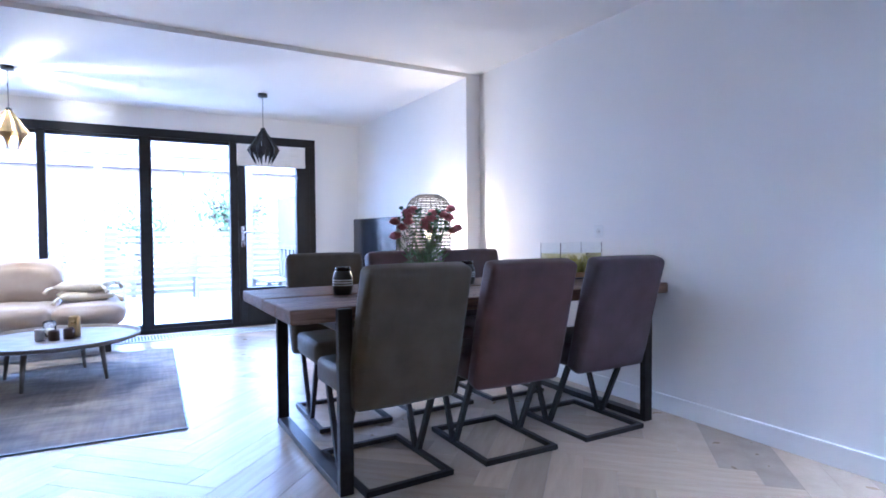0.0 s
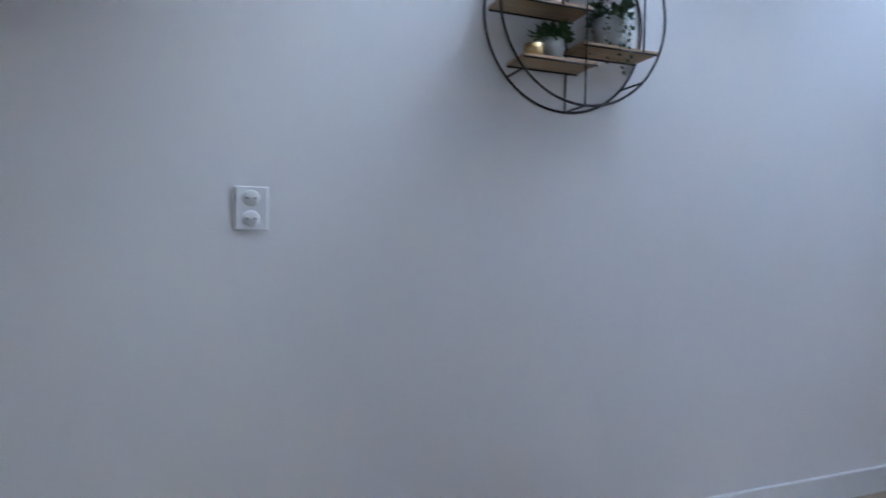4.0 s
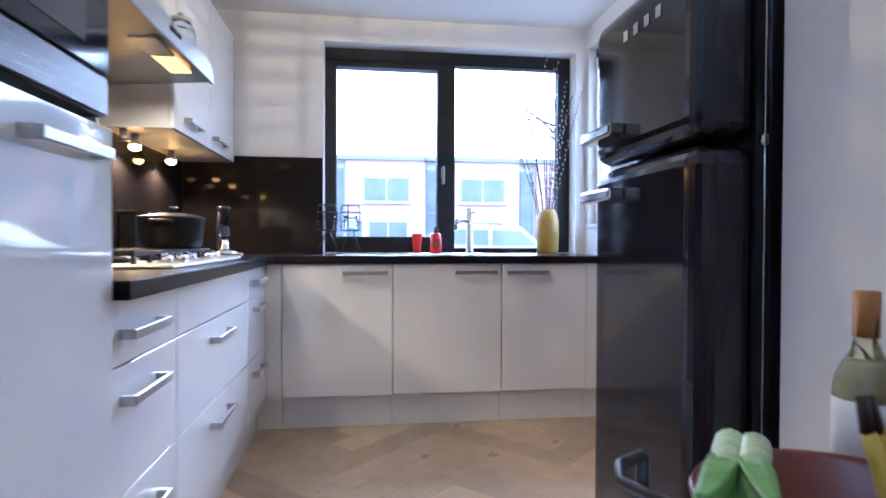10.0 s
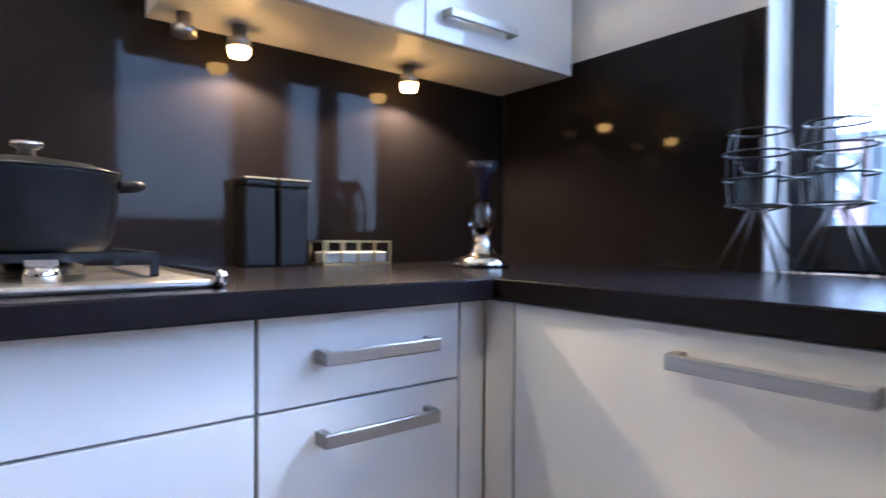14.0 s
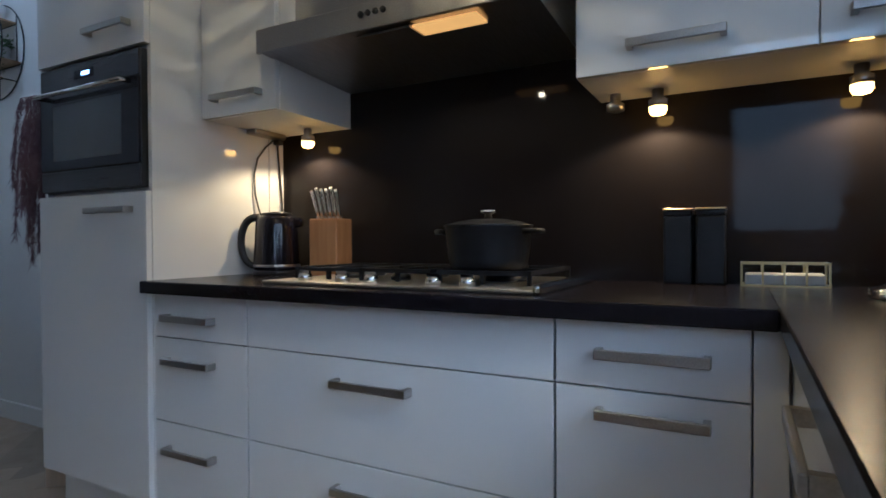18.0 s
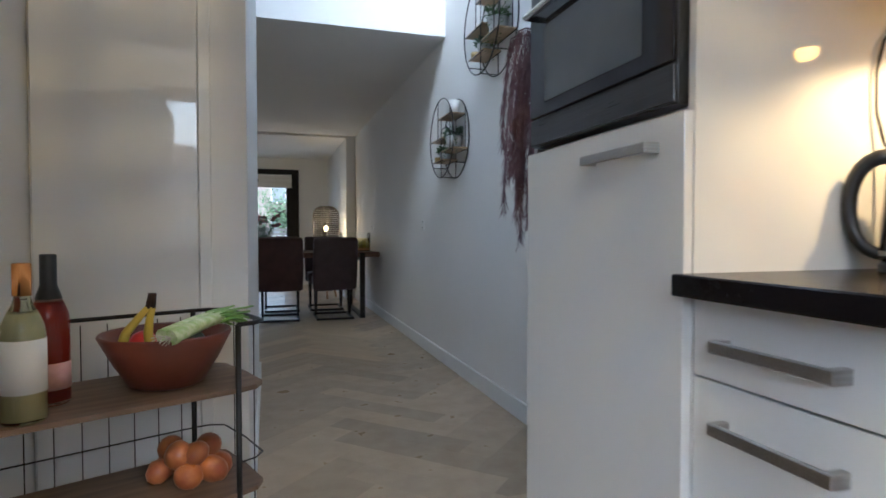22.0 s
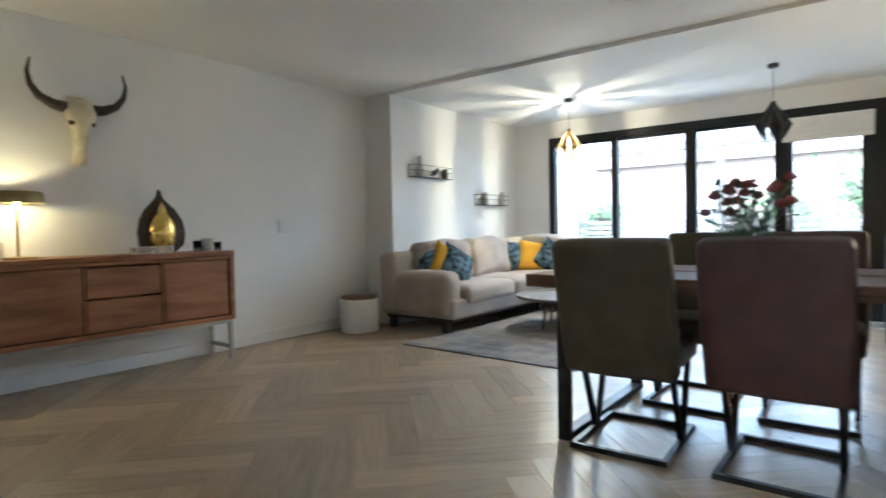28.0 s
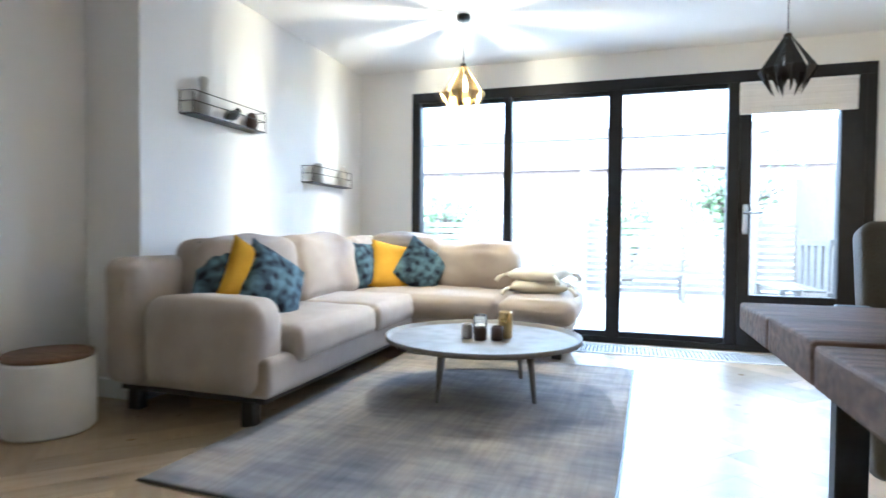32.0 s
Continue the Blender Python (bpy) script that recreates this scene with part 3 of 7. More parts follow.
# ---- living room ----
def dining_chair(leather, label):
    c = thing("dining_chair", 0, 0, 0, label, "chair", "chairs round the dining table")
    b = soft_block(bmesh.new(), -0.23, 0.23, -0.17, 0.26, 0.365, 0.49, 0.03, 0.008, 4, 0.003)
    part("seat", b, leather, c)
    b = soft_block(bmesh.new(), -0.247, 0.247, -0.052, 0.052, 0, 0.618, 0.03, 0.006, 4, 0.003)
    bmesh.ops.transform(b, matrix=pose(0, -0.20, 0.35, 15), verts=b.verts)
    part("backrest", b, leather, c)
    for s in (-1, 1):
        b = bmesh.new()
        bar(b, (s * 0.20, -0.27, 0.012), (s * 0.20, 0.25, 0.012), 0.024)
        part("floor_bar", b, M_BLACKSTEEL, c)
        b = bmesh.new()
        bar(b, (s * 0.20, -0.16, 0.42), (s * 0.20, 0.02, 0.02), 0.024)
        part("leg", b, M_BLACKSTEEL, c)
        b = bmesh.new()
        bar(b, (s * 0.20, 0.19, 0.41), (s * 0.20, 0.05, 0.02), 0.024)
        part("leg", b, M_BLACKSTEEL, c)
    for y in (-0.27, 0.25):
        b = bmesh.new()
        bar(b, (-0.212, y, 0.012), (0.212, y, 0.012), 0.024)
        part("cross_bar", b, M_BLACKSTEEL, c)
    return c

CH = [(-1.845, 8.45, 2), (-1.235, 8.45, -1), (-0.63, 8.44, 0), (-1.76, 9.24, 178), (-1.20, 9.26, 181), (-0.64, 9.25, 180)]
for m, label, spots in ((M_LEATHER, "olive brown leather cantilever dining chair on a steel sled base", (0, 3)),
                        (M_LEATHER2, "burgundy brown leather cantilever dining chair on a steel sled base", (1, 4)),
                        (M_LEATHER3, "dark aubergine leather cantilever dining chair on a steel sled base", (2, 5))):
    first = dining_chair(m, label)
    x, y, rz = CH[spots[0]]
    first.matrix_basis = pose(x, y, 0, 0, 0, rz)
    x, y, rz = CH[spots[1]]
    copy_thing(first, pose(x, y, 0, 0, 0, rz))

tb = thing("dining_table", -1.205, 8.755, 0, "long rough-sawn hardwood dining table on black steel frames", "table")
for i in range(4):
    y0 = -0.495 + i * 0.2475
    b = bx(-1.115, 1.115, y0 + 0.003, y0 + 0.2445, 0.716, 0.777 - 0.004 * (i % 2), 0.006, 2)
    part("board", b, M_TABLE, tb)
for s in (-1, 1):
    for t in (-1, 1):
        part("leg", bx(s * 0.90 - 0.03, s * 0.90 + 0.03, t * 0.515 - 0.018, t * 0.515 + 0.018, 0.0, 0.772, 0.002), M_BLACKSTEEL, tb)
    part("foot_bar", bx(s * 0.90 - 0.03, s * 0.90 + 0.03, -0.497, 0.497, 0.0, 0.036, 0.002), M_BLACKSTEEL, tb)
    part("top_bar", bx(s * 0.90 - 0.03, s * 0.90 + 0.03, -0.497, 0.497, 0.680, 0.716, 0.002), M_BLACKSTEEL, tb)

def leaf_cluster(bm, n, spread, size, rng, up=0.4):
    for _ in range(n):
        a, r = rng.uniform(0, 6.283), spread * math.sqrt(rng.random())
        p = Vector((r * math.cos(a), r * math.sin(a), rng.uniform(0, spread * 1.2)))
        d = Vector((math.cos(a) + rng.uniform(-0.5, 0.5), math.sin(a) + rng.uniform(-0.5, 0.5), rng.uniform(-0.3, up + 0.5))).normalized()
        s = d.orthogonal().normalized()
        l, w = size * rng.uniform(0.7, 1.3), size * rng.uniform(0.25, 0.42)
        n2 = d.cross(s) * 0.12 * l
        v = [bm.verts.new(q) for q in (p, p + d * l * 0.5 + s * w + n2, p + d * l, p + d * l * 0.5 - s * w + n2)]
        bm.faces.new(v)
    return bm

# flowers
fl = thing("flower_vase", -1.42, 8.80, 0.775, "grey stoneware pot with pink carnations on the table", "vase")
b = bmesh.new()
lathe(b, [(0.0, 0.0), (0.060, 0.0), (0.068, 0.05), (0.070, 0.11), (0.066, 0.12), (0.060, 0.115), (0.055, 0.02), (0.0, 0.02)], 28)
part("pot", b, M_PLANTPOT, fl)
rng = random.Random(5)
heads, leaves = [], bmesh.new()
for i in range(38):
    a, r = rng.uniform(0, 6.283), 0.03 + 0.17 * rng.random()
    h = rng.uniform(0.36, 0.52) - 0.45 * r
    top = (r * math.cos(a), r * math.sin(a), h)
    stems = bmesh.new()
    tube(stems, [(0.02 * math.cos(a), 0.02 * math.sin(a), 0.03), (0.45 * top[0], 0.45 * top[1], 0.55 * h), top], 0.0022, 5)
    part("stem", stems, M_LEAF2, fl)
    heads.append((top, i % 2))
    for k in range(9):
        f = rng.uniform(0.35, 0.9)
        p = Vector(top) * f
        d = Vector((rng.uniform(-1, 1), rng.uniform(-1, 1), rng.uniform(0.1, 1))).normalized()
        s = d.orthogonal().normalized() * 0.004
        leaves.faces.new([leaves.verts.new(q) for q in (p, p + d * 0.035 + s, p + d * 0.075, p + d * 0.035 - s)])
part("foliage", leaves, M_LEAF, fl)
for (x, y, z), big in heads:
    b = bmesh.new()
    rad = 0.030 if big else 0.014
    for ring, (k, rr, zz) in enumerate(((9, 1.0, 0.0), (8, 0.75, 0.35), (6, 0.45, 0.65))):
        for i in range(k):
            a = 6.283 * i / k + ring
            c, s2 = math.cos(a), math.sin(a)
            q = [(0.2 * c * rad, 0.2 * s2 * rad, -0.5 * rad), ((rr * c - 0.42 * s2) * rad, (rr * s2 + 0.42 * c) * rad, zz * rad), (1.15 * rr * c * rad, 1.15 * rr * s2 * rad, (zz + 0.25) * rad), ((rr * c + 0.42 * s2) * rad, (rr * s2 - 0.42 * c) * rad, zz * rad)]
            b.faces.new([b.verts.new((x + u, y + v, z + w)) for u, v, w in q])
    part("flower_head", b, M_FLOWER if big else M_LEAF2, fl, "pink carnation" if big else "closed green bud")

def jar(x, y, z, label):
    j = thing("storage_jar", x, y, z, label, "jar")
    b = bmesh.new()
    lathe(b, [(0, 0), (0.042, 0), (0.05, 0.03), (0.05, 0.085), (0.038, 0.115), (0.036, 0.118), (0, 0.118)], 24)
    part("body", b, M_BLACKPLASTIC, j)
    b = bmesh.new()
    lathe(b, [(0, 0.118), (0.037, 0.118), (0.037, 0.138), (0, 0.138)], 24)
    part("lid", b, M_BLACKGLOSS, j)
    for k in range(3):
        b = bmesh.new()
        lathe(b, [(0.0502, 0.045 + 0.012 * k), (0.0508, 0.047 + 0.012 * k), (0.0508, 0.05 + 0.012 * k), (0.0502, 0.052 + 0.012 * k)], 24)
        part("band", b, M_PLANTPOT, j, "pale woven band")
    return j
jar(-1.93, 8.74, 0.775, "dark lidded jar with a pale woven band on the table")
jar(-1.12, 8.86, 0.775, "dark lidded jar standing beside the flower pot")

# fish tank
ft = thing("fish_tank", -0.30, 8.86, 0.775, "small glass fish tank with green plants on the table end", "aquarium")
for x0, x1, y0, y1 in ((-0.18, 0.18, -0.10, -0.095), (-0.18, 0.18, 0.095, 0.10), (-0.18, -0.175, -0.095, 0.095), (0.175, 0.18, -0.095, 0.095)):
    part("glass_pane", bx(x0, x1, y0, y1, 0.008, 0.235), M_GLASS, ft).visible_shadow = False
part("base", bx(-0.185, 0.185, -0.105, 0.105, 0, 0.008), M_BLACKPLASTIC, ft)
part("gravel", bx(-0.172, 0.172, -0.092, 0.092, 0.009, 0.04), M_WOODBLOCK, ft)
b = bmesh.new()
rng = random.Random(8)
for k in range(110):
    x, y = rng.uniform(-0.16, 0.16), rng.uniform(-0.08, 0.08)
    h = rng.uniform(0.05, 0.115)
    tube(b, [(x, y, 0.04), (x + rng.uniform(-0.02, 0.02), y, 0.04 + h * 0.6), (x + rng.uniform(-0.03, 0.03), y + rng.uniform(-0.01, 0.01), 0.04 + h)], 0.008, 5, taper=0.002)
part("water_plants", b, M_WATERGREEN, ft)
# Yellow tint puts the golden lamp glow into the water colour.
part("water", bx(-0.174, 0.174, -0.094, 0.094, 0.041, 0.165), glass("lamplit_aquarium_water", (0.96, 0.90, 0.55), 0.0, 1.2), ft, "clear water tinted with the yellow glow of the lamp behind").visible_shadow = False

# pendant lamps
def pendant(x, y, inner, label, lit):
    p = thing("pendant_lamp", x, y, 1.755, label, "pendant lamp", "pendant lamps at the garden end")
    top = HC2 - 1.755
    b = bmesh.new()
    lathe(b, [(0, top), (0.045, top), (0.045, top - 0.032), (0.006, top - 0.034), (0, top - 0.034)], 20)
    part("ceiling_cup", b, M_BLACKPLASTIC, p)
    b = bmesh.new()
    tube(b, [(0, 0, top - 0.03), (0, 0, 0.345)], 0.003, 6)
    part("cord", b, M_BLACKPLASTIC, p)
    sh = part("shade", lathe(bmesh.new(), [(0.0, 0.36), (0.020, 0.355), (0.024, 0.335), (0.0, 0.335)], 12), M_BLACKSTEEL, p)
    n = 8
    for i in range(n):
        a = 2 * math.pi * i / n
        d = math.pi / n
        def at(r, ang, z):
            return Vector((r * math.cos(ang), r * math.sin(ang), z))
        pts = [at(0.018, a - d * 0.7, 0.345), at(0.018, a + d * 0.7, 0.345), at(0.155, a + d * 0.80, 0.145), at(0.118, a + d * 0.30, 0.075), at(0.075, a, 0.0), at(0.118, a - d * 0.30, 0.075), at(0.155, a - d * 0.80, 0.145), at(0.128, a, 0.150)]
        b = bmesh.new()
        for off in (0.0, 0.0025):
            v = [b.verts.new(q * 1.0 - Vector((q.x, q.y, 0)).normalized() * off) for q in pts]
            for f in ((0, 1, 7), (1, 2, 7), (0, 7, 6), (7, 2, 3), (7, 3, 4), (7, 4, 5), (7, 5, 6)):
                b.faces.new([v[k] for k in f]).material_index = 1 if off else 0
        me = bpy.data.meshes.new("shade_panel")
        b.to_mesh(me)
        b.free()
        me.materials.append(inner)
        me.materials.append(inner)
        o = new("shade_panel", me)
        o.parent = sh
    b = bmesh.new()
    lathe(b, [(0, 0.30), (0.018, 0.30), (0.018, 0.25), (0, 0.25)], 12)
    part("lamp_holder", b, M_BLACKPLASTIC, p)
    b = bmesh.new()
    lathe(b, [(0, 0.25), (0.014, 0.25), (0.03, 0.205), (0.03, 0.185), (0.018, 0.165), (0, 0.16)], 16)
    bulb = part("bulb", b, M_BULB if lit else M_CLEAR, p, "lit warm bulb" if lit else "unlit clear bulb")
    bulb.visible_shadow = False
    if lit:
        lamp("pendant_light", "POINT", 8.5, WARM, pose(x, y, 1.755 + 0.20), 0.02)
pendant(-1.66, 11.72, M_BLACKSTEEL, "unlit folded black metal pendant lamp on a cord", False)
pendant(-3.655, 11.75, M_BRASS, "lit folded black and brass pendant lamp on a cord", True)

# wicker floor lamp
fw = thing("floor_lamp", -0.51, 10.46, 0, "lit black wicker floor lamp on short wooden feet", "floor lamp")
R, Z0, Z1 = 0.195, 0.16, 1.42
for k in range(3):
    a = 2.1 * k + 0.5
    b = bmesh.new()
    tube(b, [(0.15 * math.cos(a), 0.15 * math.sin(a), 0.17), (0.18 * math.cos(a), 0.18 * math.sin(a), 0.0)], 0.012, 8)
    part("foot", b, M_WOODBLOCK, fw)
cage = part("cage", lathe(bmesh.new(), [(0, Z0), (R, Z0), (R, Z0 + 0.02), (0, Z0 + 0.02)], 24), M_RATTAN, fw)
def dome(z):
    k = max(0.0, (z - (Z1 - 0.13)) / 0.13)
    return R * math.sqrt(max(0.0, 1 - k * k * 0.9))
zs = [Z0 + 0.03 + i * 0.031 for i in range(38)] + [Z1 - 0.052, Z1 - 0.036, Z1 - 0.022, Z1 - 0.01]
for z in zs:
    if z > Z1:
        continue
    b = bmesh.new()
    r = dome(z)
    tube(b, [(r * math.cos(6.283 * i / 22), r * math.sin(6.283 * i / 22), z) for i in range(22)], 0.0058, 5, closed=True)
    part("wicker_ring", b, M_RATTAN, cage)
for i in range(26):
    a = 6.283 * i / 26
    b = bmesh.new()
    tube(b, [(dome(z) * math.cos(a), dome(z) * math.sin(a), z) for z in (Z0, 0.5, 0.9, 1.2, Z1 - 0.13, Z1 - 0.08, Z1 - 0.04, Z1 - 0.01)], 0.003, 4)
    part("wicker_stake", b, M_RATTAN, cage)
b = bmesh.new()
tube(b, [(0, 0, Z0), (0, 0, 1.03)], 0.008, 8)
part("stem", b, M_BLACKSTEEL, fw)
b = bmesh.new()
lathe(b, [(0, 1.03), (0.016, 1.03), (0.034, 1.08), (0.03, 1.10), (0, 1.12)], 16)
bulb = part("bulb", b, M_BULB, fw, "lit warm bulb")
bulb.visible_shadow = False
lamp("floor_lamp_light", "POINT", 3.6, (1.0, 0.68, 0.34), pose(-0.51, 10.46, 1.08), 0.02)

# television
tv = thing("television", -0.46, 11.80, 0, "flat black television on a slim floor stand", "television")
part("screen", bx(-0.022, -0.018, -0.59, 0.59, 0.575, 1.235), M_SCREEN, tv)
part("case", bx(-0.018, 0.03, -0.60, 0.60, 0.565, 1.245, 0.006), M_BLACKPLASTIC, tv)
part("stand", bx(0.0, 0.03, -0.05, 0.05, 0.0, 0.565, 0.004), M_BLACKSTEEL, tv)
part("foot", bx(-0.14, 0.16, -0.28, 0.28, 0.0, 0.012, 0.003), M_BLACKSTEEL, tv)

# sofa
sf = thing("corner_sofa", -4.0, 11.5, 0, "large beige fabric corner sofa with loose back cushions", "sofa")
def soft(n, x0, x1, y0, y1, z0, z1, r=0.05, crown=0.02, label="", m=None, tilt=None, wrinkle=0.005):
    b = soft_block(bmesh.new(), x0 + 4.0, x1 + 4.0, y0 - 11.5, y1 - 11.5, z0, z1, r, crown, 10, wrinkle)
    if tilt:
        c = Vector(((x0 + x1) / 2 + 4.0, (y0 + y1) / 2 - 11.5, (z0 + z1) / 2))
        bmesh.ops.transform(b, matrix=Matrix.Translation(c) @ pose(0, 0, 0, *tilt) @ Matrix.Translation(-c), verts=b.verts)
    return part(n, b, m or M_SOFA, sf, label)
soft("base", -4.99, -4.09, 10.09, 12.84, 0.14, 0.33, 0.035, 0.0)
soft("base", -4.12, -2.93, 11.90, 12.84, 0.14, 0.33, 0.035, 0.0)
part("plinth_rail", bx(-0.98, -0.13, -1.38, 1.30, 0.115, 0.142), M_BLACKPLASTIC, sf, "dark underside frame")
part("plinth_rail", bx(-0.14, 1.02, 0.44, 1.30, 0.115, 0.142), M_BLACKPLASTIC, sf, "dark underside frame")
soft("arm", -4.80, -4.14, 10.04, 10.32, 0.15, 0.595, 0.085, 0.012, wrinkle=0.010)
soft("back", -5.0, -4.78, 10.01, 12.86, 0.16, 0.785, 0.07, 0.0)
soft("back", -4.95, -3.42, 12.66, 12.86, 0.16, 0.74, 0.07, 0.0)
soft("seat_cushion", -4.83, -4.06, 10.30, 11.22, 0.27, 0.455, 0.055, 0.022, wrinkle=0.008)
soft("seat_cushion", -4.83, -4.06, 11.225, 11.95, 0.27, 0.455, 0.055, 0.022, wrinkle=0.008)
soft("seat_cushion", -4.83, -3.43, 11.855, 12.70, 0.272, 0.457, 0.055, 0.022, wrinkle=0.008)
soft("seat_cushion", -3.42, -2.88, 11.85, 12.84, 0.27, 0.45, 0.07, 0.025, wrinkle=0.008)
soft("back_cushion", -4.86, -4.60, 10.34, 11.20, 0.44, 0.875, 0.065, 0.03, tilt=(0, -11, 2), wrinkle=0.022)
soft("back_cushion", -4.86, -4.60, 11.21, 12.02, 0.44, 0.885, 0.065, 0.03, tilt=(0, -11, -1), wrinkle=0.022)
soft("back_cushion", -4.85, -4.59, 12.02, 12.60, 0.44, 0.865, 0.065, 0.03, tilt=(0, -12, 1), wrinkle=0.022)
soft("back_cushion", -4.70, -4.08, 12.44, 12.70, 0.45, 0.90, 0.065, 0.03, tilt=(11, 0, 3), wrinkle=0.022)
soft("back_cushion", -4.08, -3.40, 12.44, 12.70, 0.45, 0.825, 0.065, 0.03, tilt=(11, 0, 0), wrinkle=0.022)
for x, y in ((-4.22, 10.14), (-4.94, 10.18), (-4.20, 12.0), (-3.02, 12.10), (-3.02, 12.74), (-4.94, 12.74)):
    b = bx(x + 4.0 - 0.035, x + 4.0 + 0.035, y - 11.5 - 0.03, y - 11.5 + 0.03, 0, 0.12, 0.004)
    part("leg", b, M_BLACKPLASTIC, sf)

def pillow(x, y, z, s, m, mat_, label, t=0.15):
    p = thing("cushion", x, y, z, label, "cushion")
    p.matrix_basis = Matrix.Translation((x, y, z)) @ m
    part("cover", cushion(bmesh.new(), s, s, t), mat_, p)
    return p
pillow(-4.60, 10.46, 0.63, 0.39, pose(0, 0, 0, 74, 16, 58), M_TEALPAT, "dark teal patterned cushion leaning in the sofa corner")
pillow(-4.435, 10.64, 0.625, 0.41, pose(0, 0, 0, 62, 32, 66), M_TEALPAT, "dark teal patterned cushion propped on the sofa")
pillow(-4.58, 12.12, 0.645, 0.40, pose(0, 0, 0, 78, 6, 68), M_TEALPAT, "dark teal patterned cushion at the inner corner")
pillow(-4.18, 12.36, 0.63, 0.41, pose(0, 0, 0, 70, 34, 24), M_TEALPAT, "dark teal patterned cushion against the backrest")
pillow(-4.50, 10.56, 0.645, 0.40, pose(0, 0, 0, 66, 30, 64), M_YELLOW, "mustard yellow cushion squeezed between dark cushions", 0.12)
pillow(-4.40, 12.26, 0.64, 0.40, pose(0, 0, 0, 76, 10, 45), M_YELLOW, "mustard yellow cushion in the sofa corner", 0.13)
for k, (z, rz) in enumerate(((0.515, 8), (0.605, -14))):
    p = pillow(-3.19, 12.34, z, 0.46 - 0.04 * k, pose(0, 0, 0, 0, 0, rz), M_CREAM, "pale cream tasselled cushion stacked on the chaise", 0.11)
    for sx in (-1, 1):
        for sy in (-1, 1):
            b = bmesh.new()
            r = (0.22 - 0.02 * k)
            tube(b, [(sx * r, sy * r, 0), (sx * (r + 0.03), sy * (r + 0.03), -0.015), (sx * (r + 0.05), sy * (r + 0.05), -0.05)], 0.012, 6, taper=0.018)
            part("tassel", b, M_CREAM, p)

# rug
M_RUG = mat("faded_grey_rug", (0.36, 0.35, 0.355), (0.205, 0.21, 0.235), 0.95, scale=2.6, bump=0.5, bscale=300, detail=9, spec=0.1, stretch=(1, 2.6, 1))
def rug_wear():
    nt = M_RUG.node_tree
    n, l = nt.nodes, nt.links
    b = n["Principled BSDF"]
    src = b.inputs["Base Color"].links[0].from_socket
    tc = n.new("ShaderNodeTexCoord")
    mp = n.new("ShaderNodeMapping")
    mp.inputs["Scale"].default_value = (1.5, 0.8, 1)
    l.new(tc.outputs["Object"], mp.inputs[0])
    t = n.new("ShaderNodeTexNoise")
    t.inputs["Scale"].default_value, t.inputs["Detail"].default_value = 3.0, 8
    l.new(mp.outputs[0], t.inputs["Vector"])
    r = n.new("ShaderNodeMapRange")
    r.inputs[1].default_value, r.inputs[2].default_value = 0.46, 0.64
    r.inputs[4].default_value = 0.5
    l.new(t.outputs[0], r.inputs[0])
    mx = n.new("ShaderNodeMix")
    mx.data_type = "RGBA"
    mx.inputs[7].default_value = (0.50, 0.44, 0.385, 1)
    l.new(r.outputs[0], mx.inputs[0])
    l.new(src, mx.inputs[6])
    out = mx.outputs[2]
    for stretch in ((38, 2.5, 1), (3.5, 27, 1)):
        m2 = n.new("ShaderNodeMapping")
        m2.inputs["Scale"].default_value = stretch
        l.new(tc.outputs["Object"], m2.inputs[0])
        t2 = n.new("ShaderNodeTexNoise")
        t2.inputs["Scale"].default_value, t2.inputs["Detail"].default_value = 1.0, 5
        l.new(m2.outputs[0], t2.inputs["Vector"])
        r2 = n.new("ShaderNodeMapRange")
        r2.inputs[1].default_value, r2.inputs[2].default_value = 0.36, 0.64
        r2.inputs[3].default_value, r2.inputs[4].default_value = 0.93, 1.07
        l.new(t2.outputs[0], r2.inputs[0])
        h2 = n.new("ShaderNodeHueSaturation")
        l.new(r2.outputs[0], h2.inputs["Value"])
        l.new(out, h2.inputs["Color"])
        out = h2.outputs[0]
    l.new(out, b.inputs["Base Color"])
rug_wear()
rug = thing("rug", -3.36, 10.72, 0.0, "large faded grey and beige woven rug", "rug", rz=-2.5)
part("carpet", bx(-0.82, 0.82, -1.24, 1.24, 0.0005, 0.010, 0.003), M_RUG, rug)
part("edge", bx(-0.828, 0.828, -1.252, -1.24, 0.0005, 0.009, 0.002), M_BLACKPLASTIC, rug, "dark bound edge")
part("edge", bx(0.82, 0.830, -1.24, 1.24, 0.0005, 0.009, 0.002), M_BLACKPLASTIC, rug, "dark bound edge")

# coffee table
ct = thing("coffee_table", -3.33, 11.08, 0.010, "round tray coffee table with three tapered legs", "coffee table")
b = bmesh.new()
lathe(b, [(0, 0.292), (0.535, 0.292), (0.56, 0.300), (0.565, 0.325), (0.555, 0.327), (0.548, 0.306), (0.53, 0.302), (0, 0.302)], 56)
part("tray", b, M_TRAY, ct)
for k in range(4):
    a = math.radians(45 + 90 * k + 18)
    b = bmesh.new()
    tube(b, [(0.33 * math.cos(a), 0.33 * math.sin(a), 0.295), (0.37 * math.cos(a), 0.37 * math.sin(a), 0.0)], 0.022, 10, taper=0.011)
    part("leg", b, M_TRAY, ct)
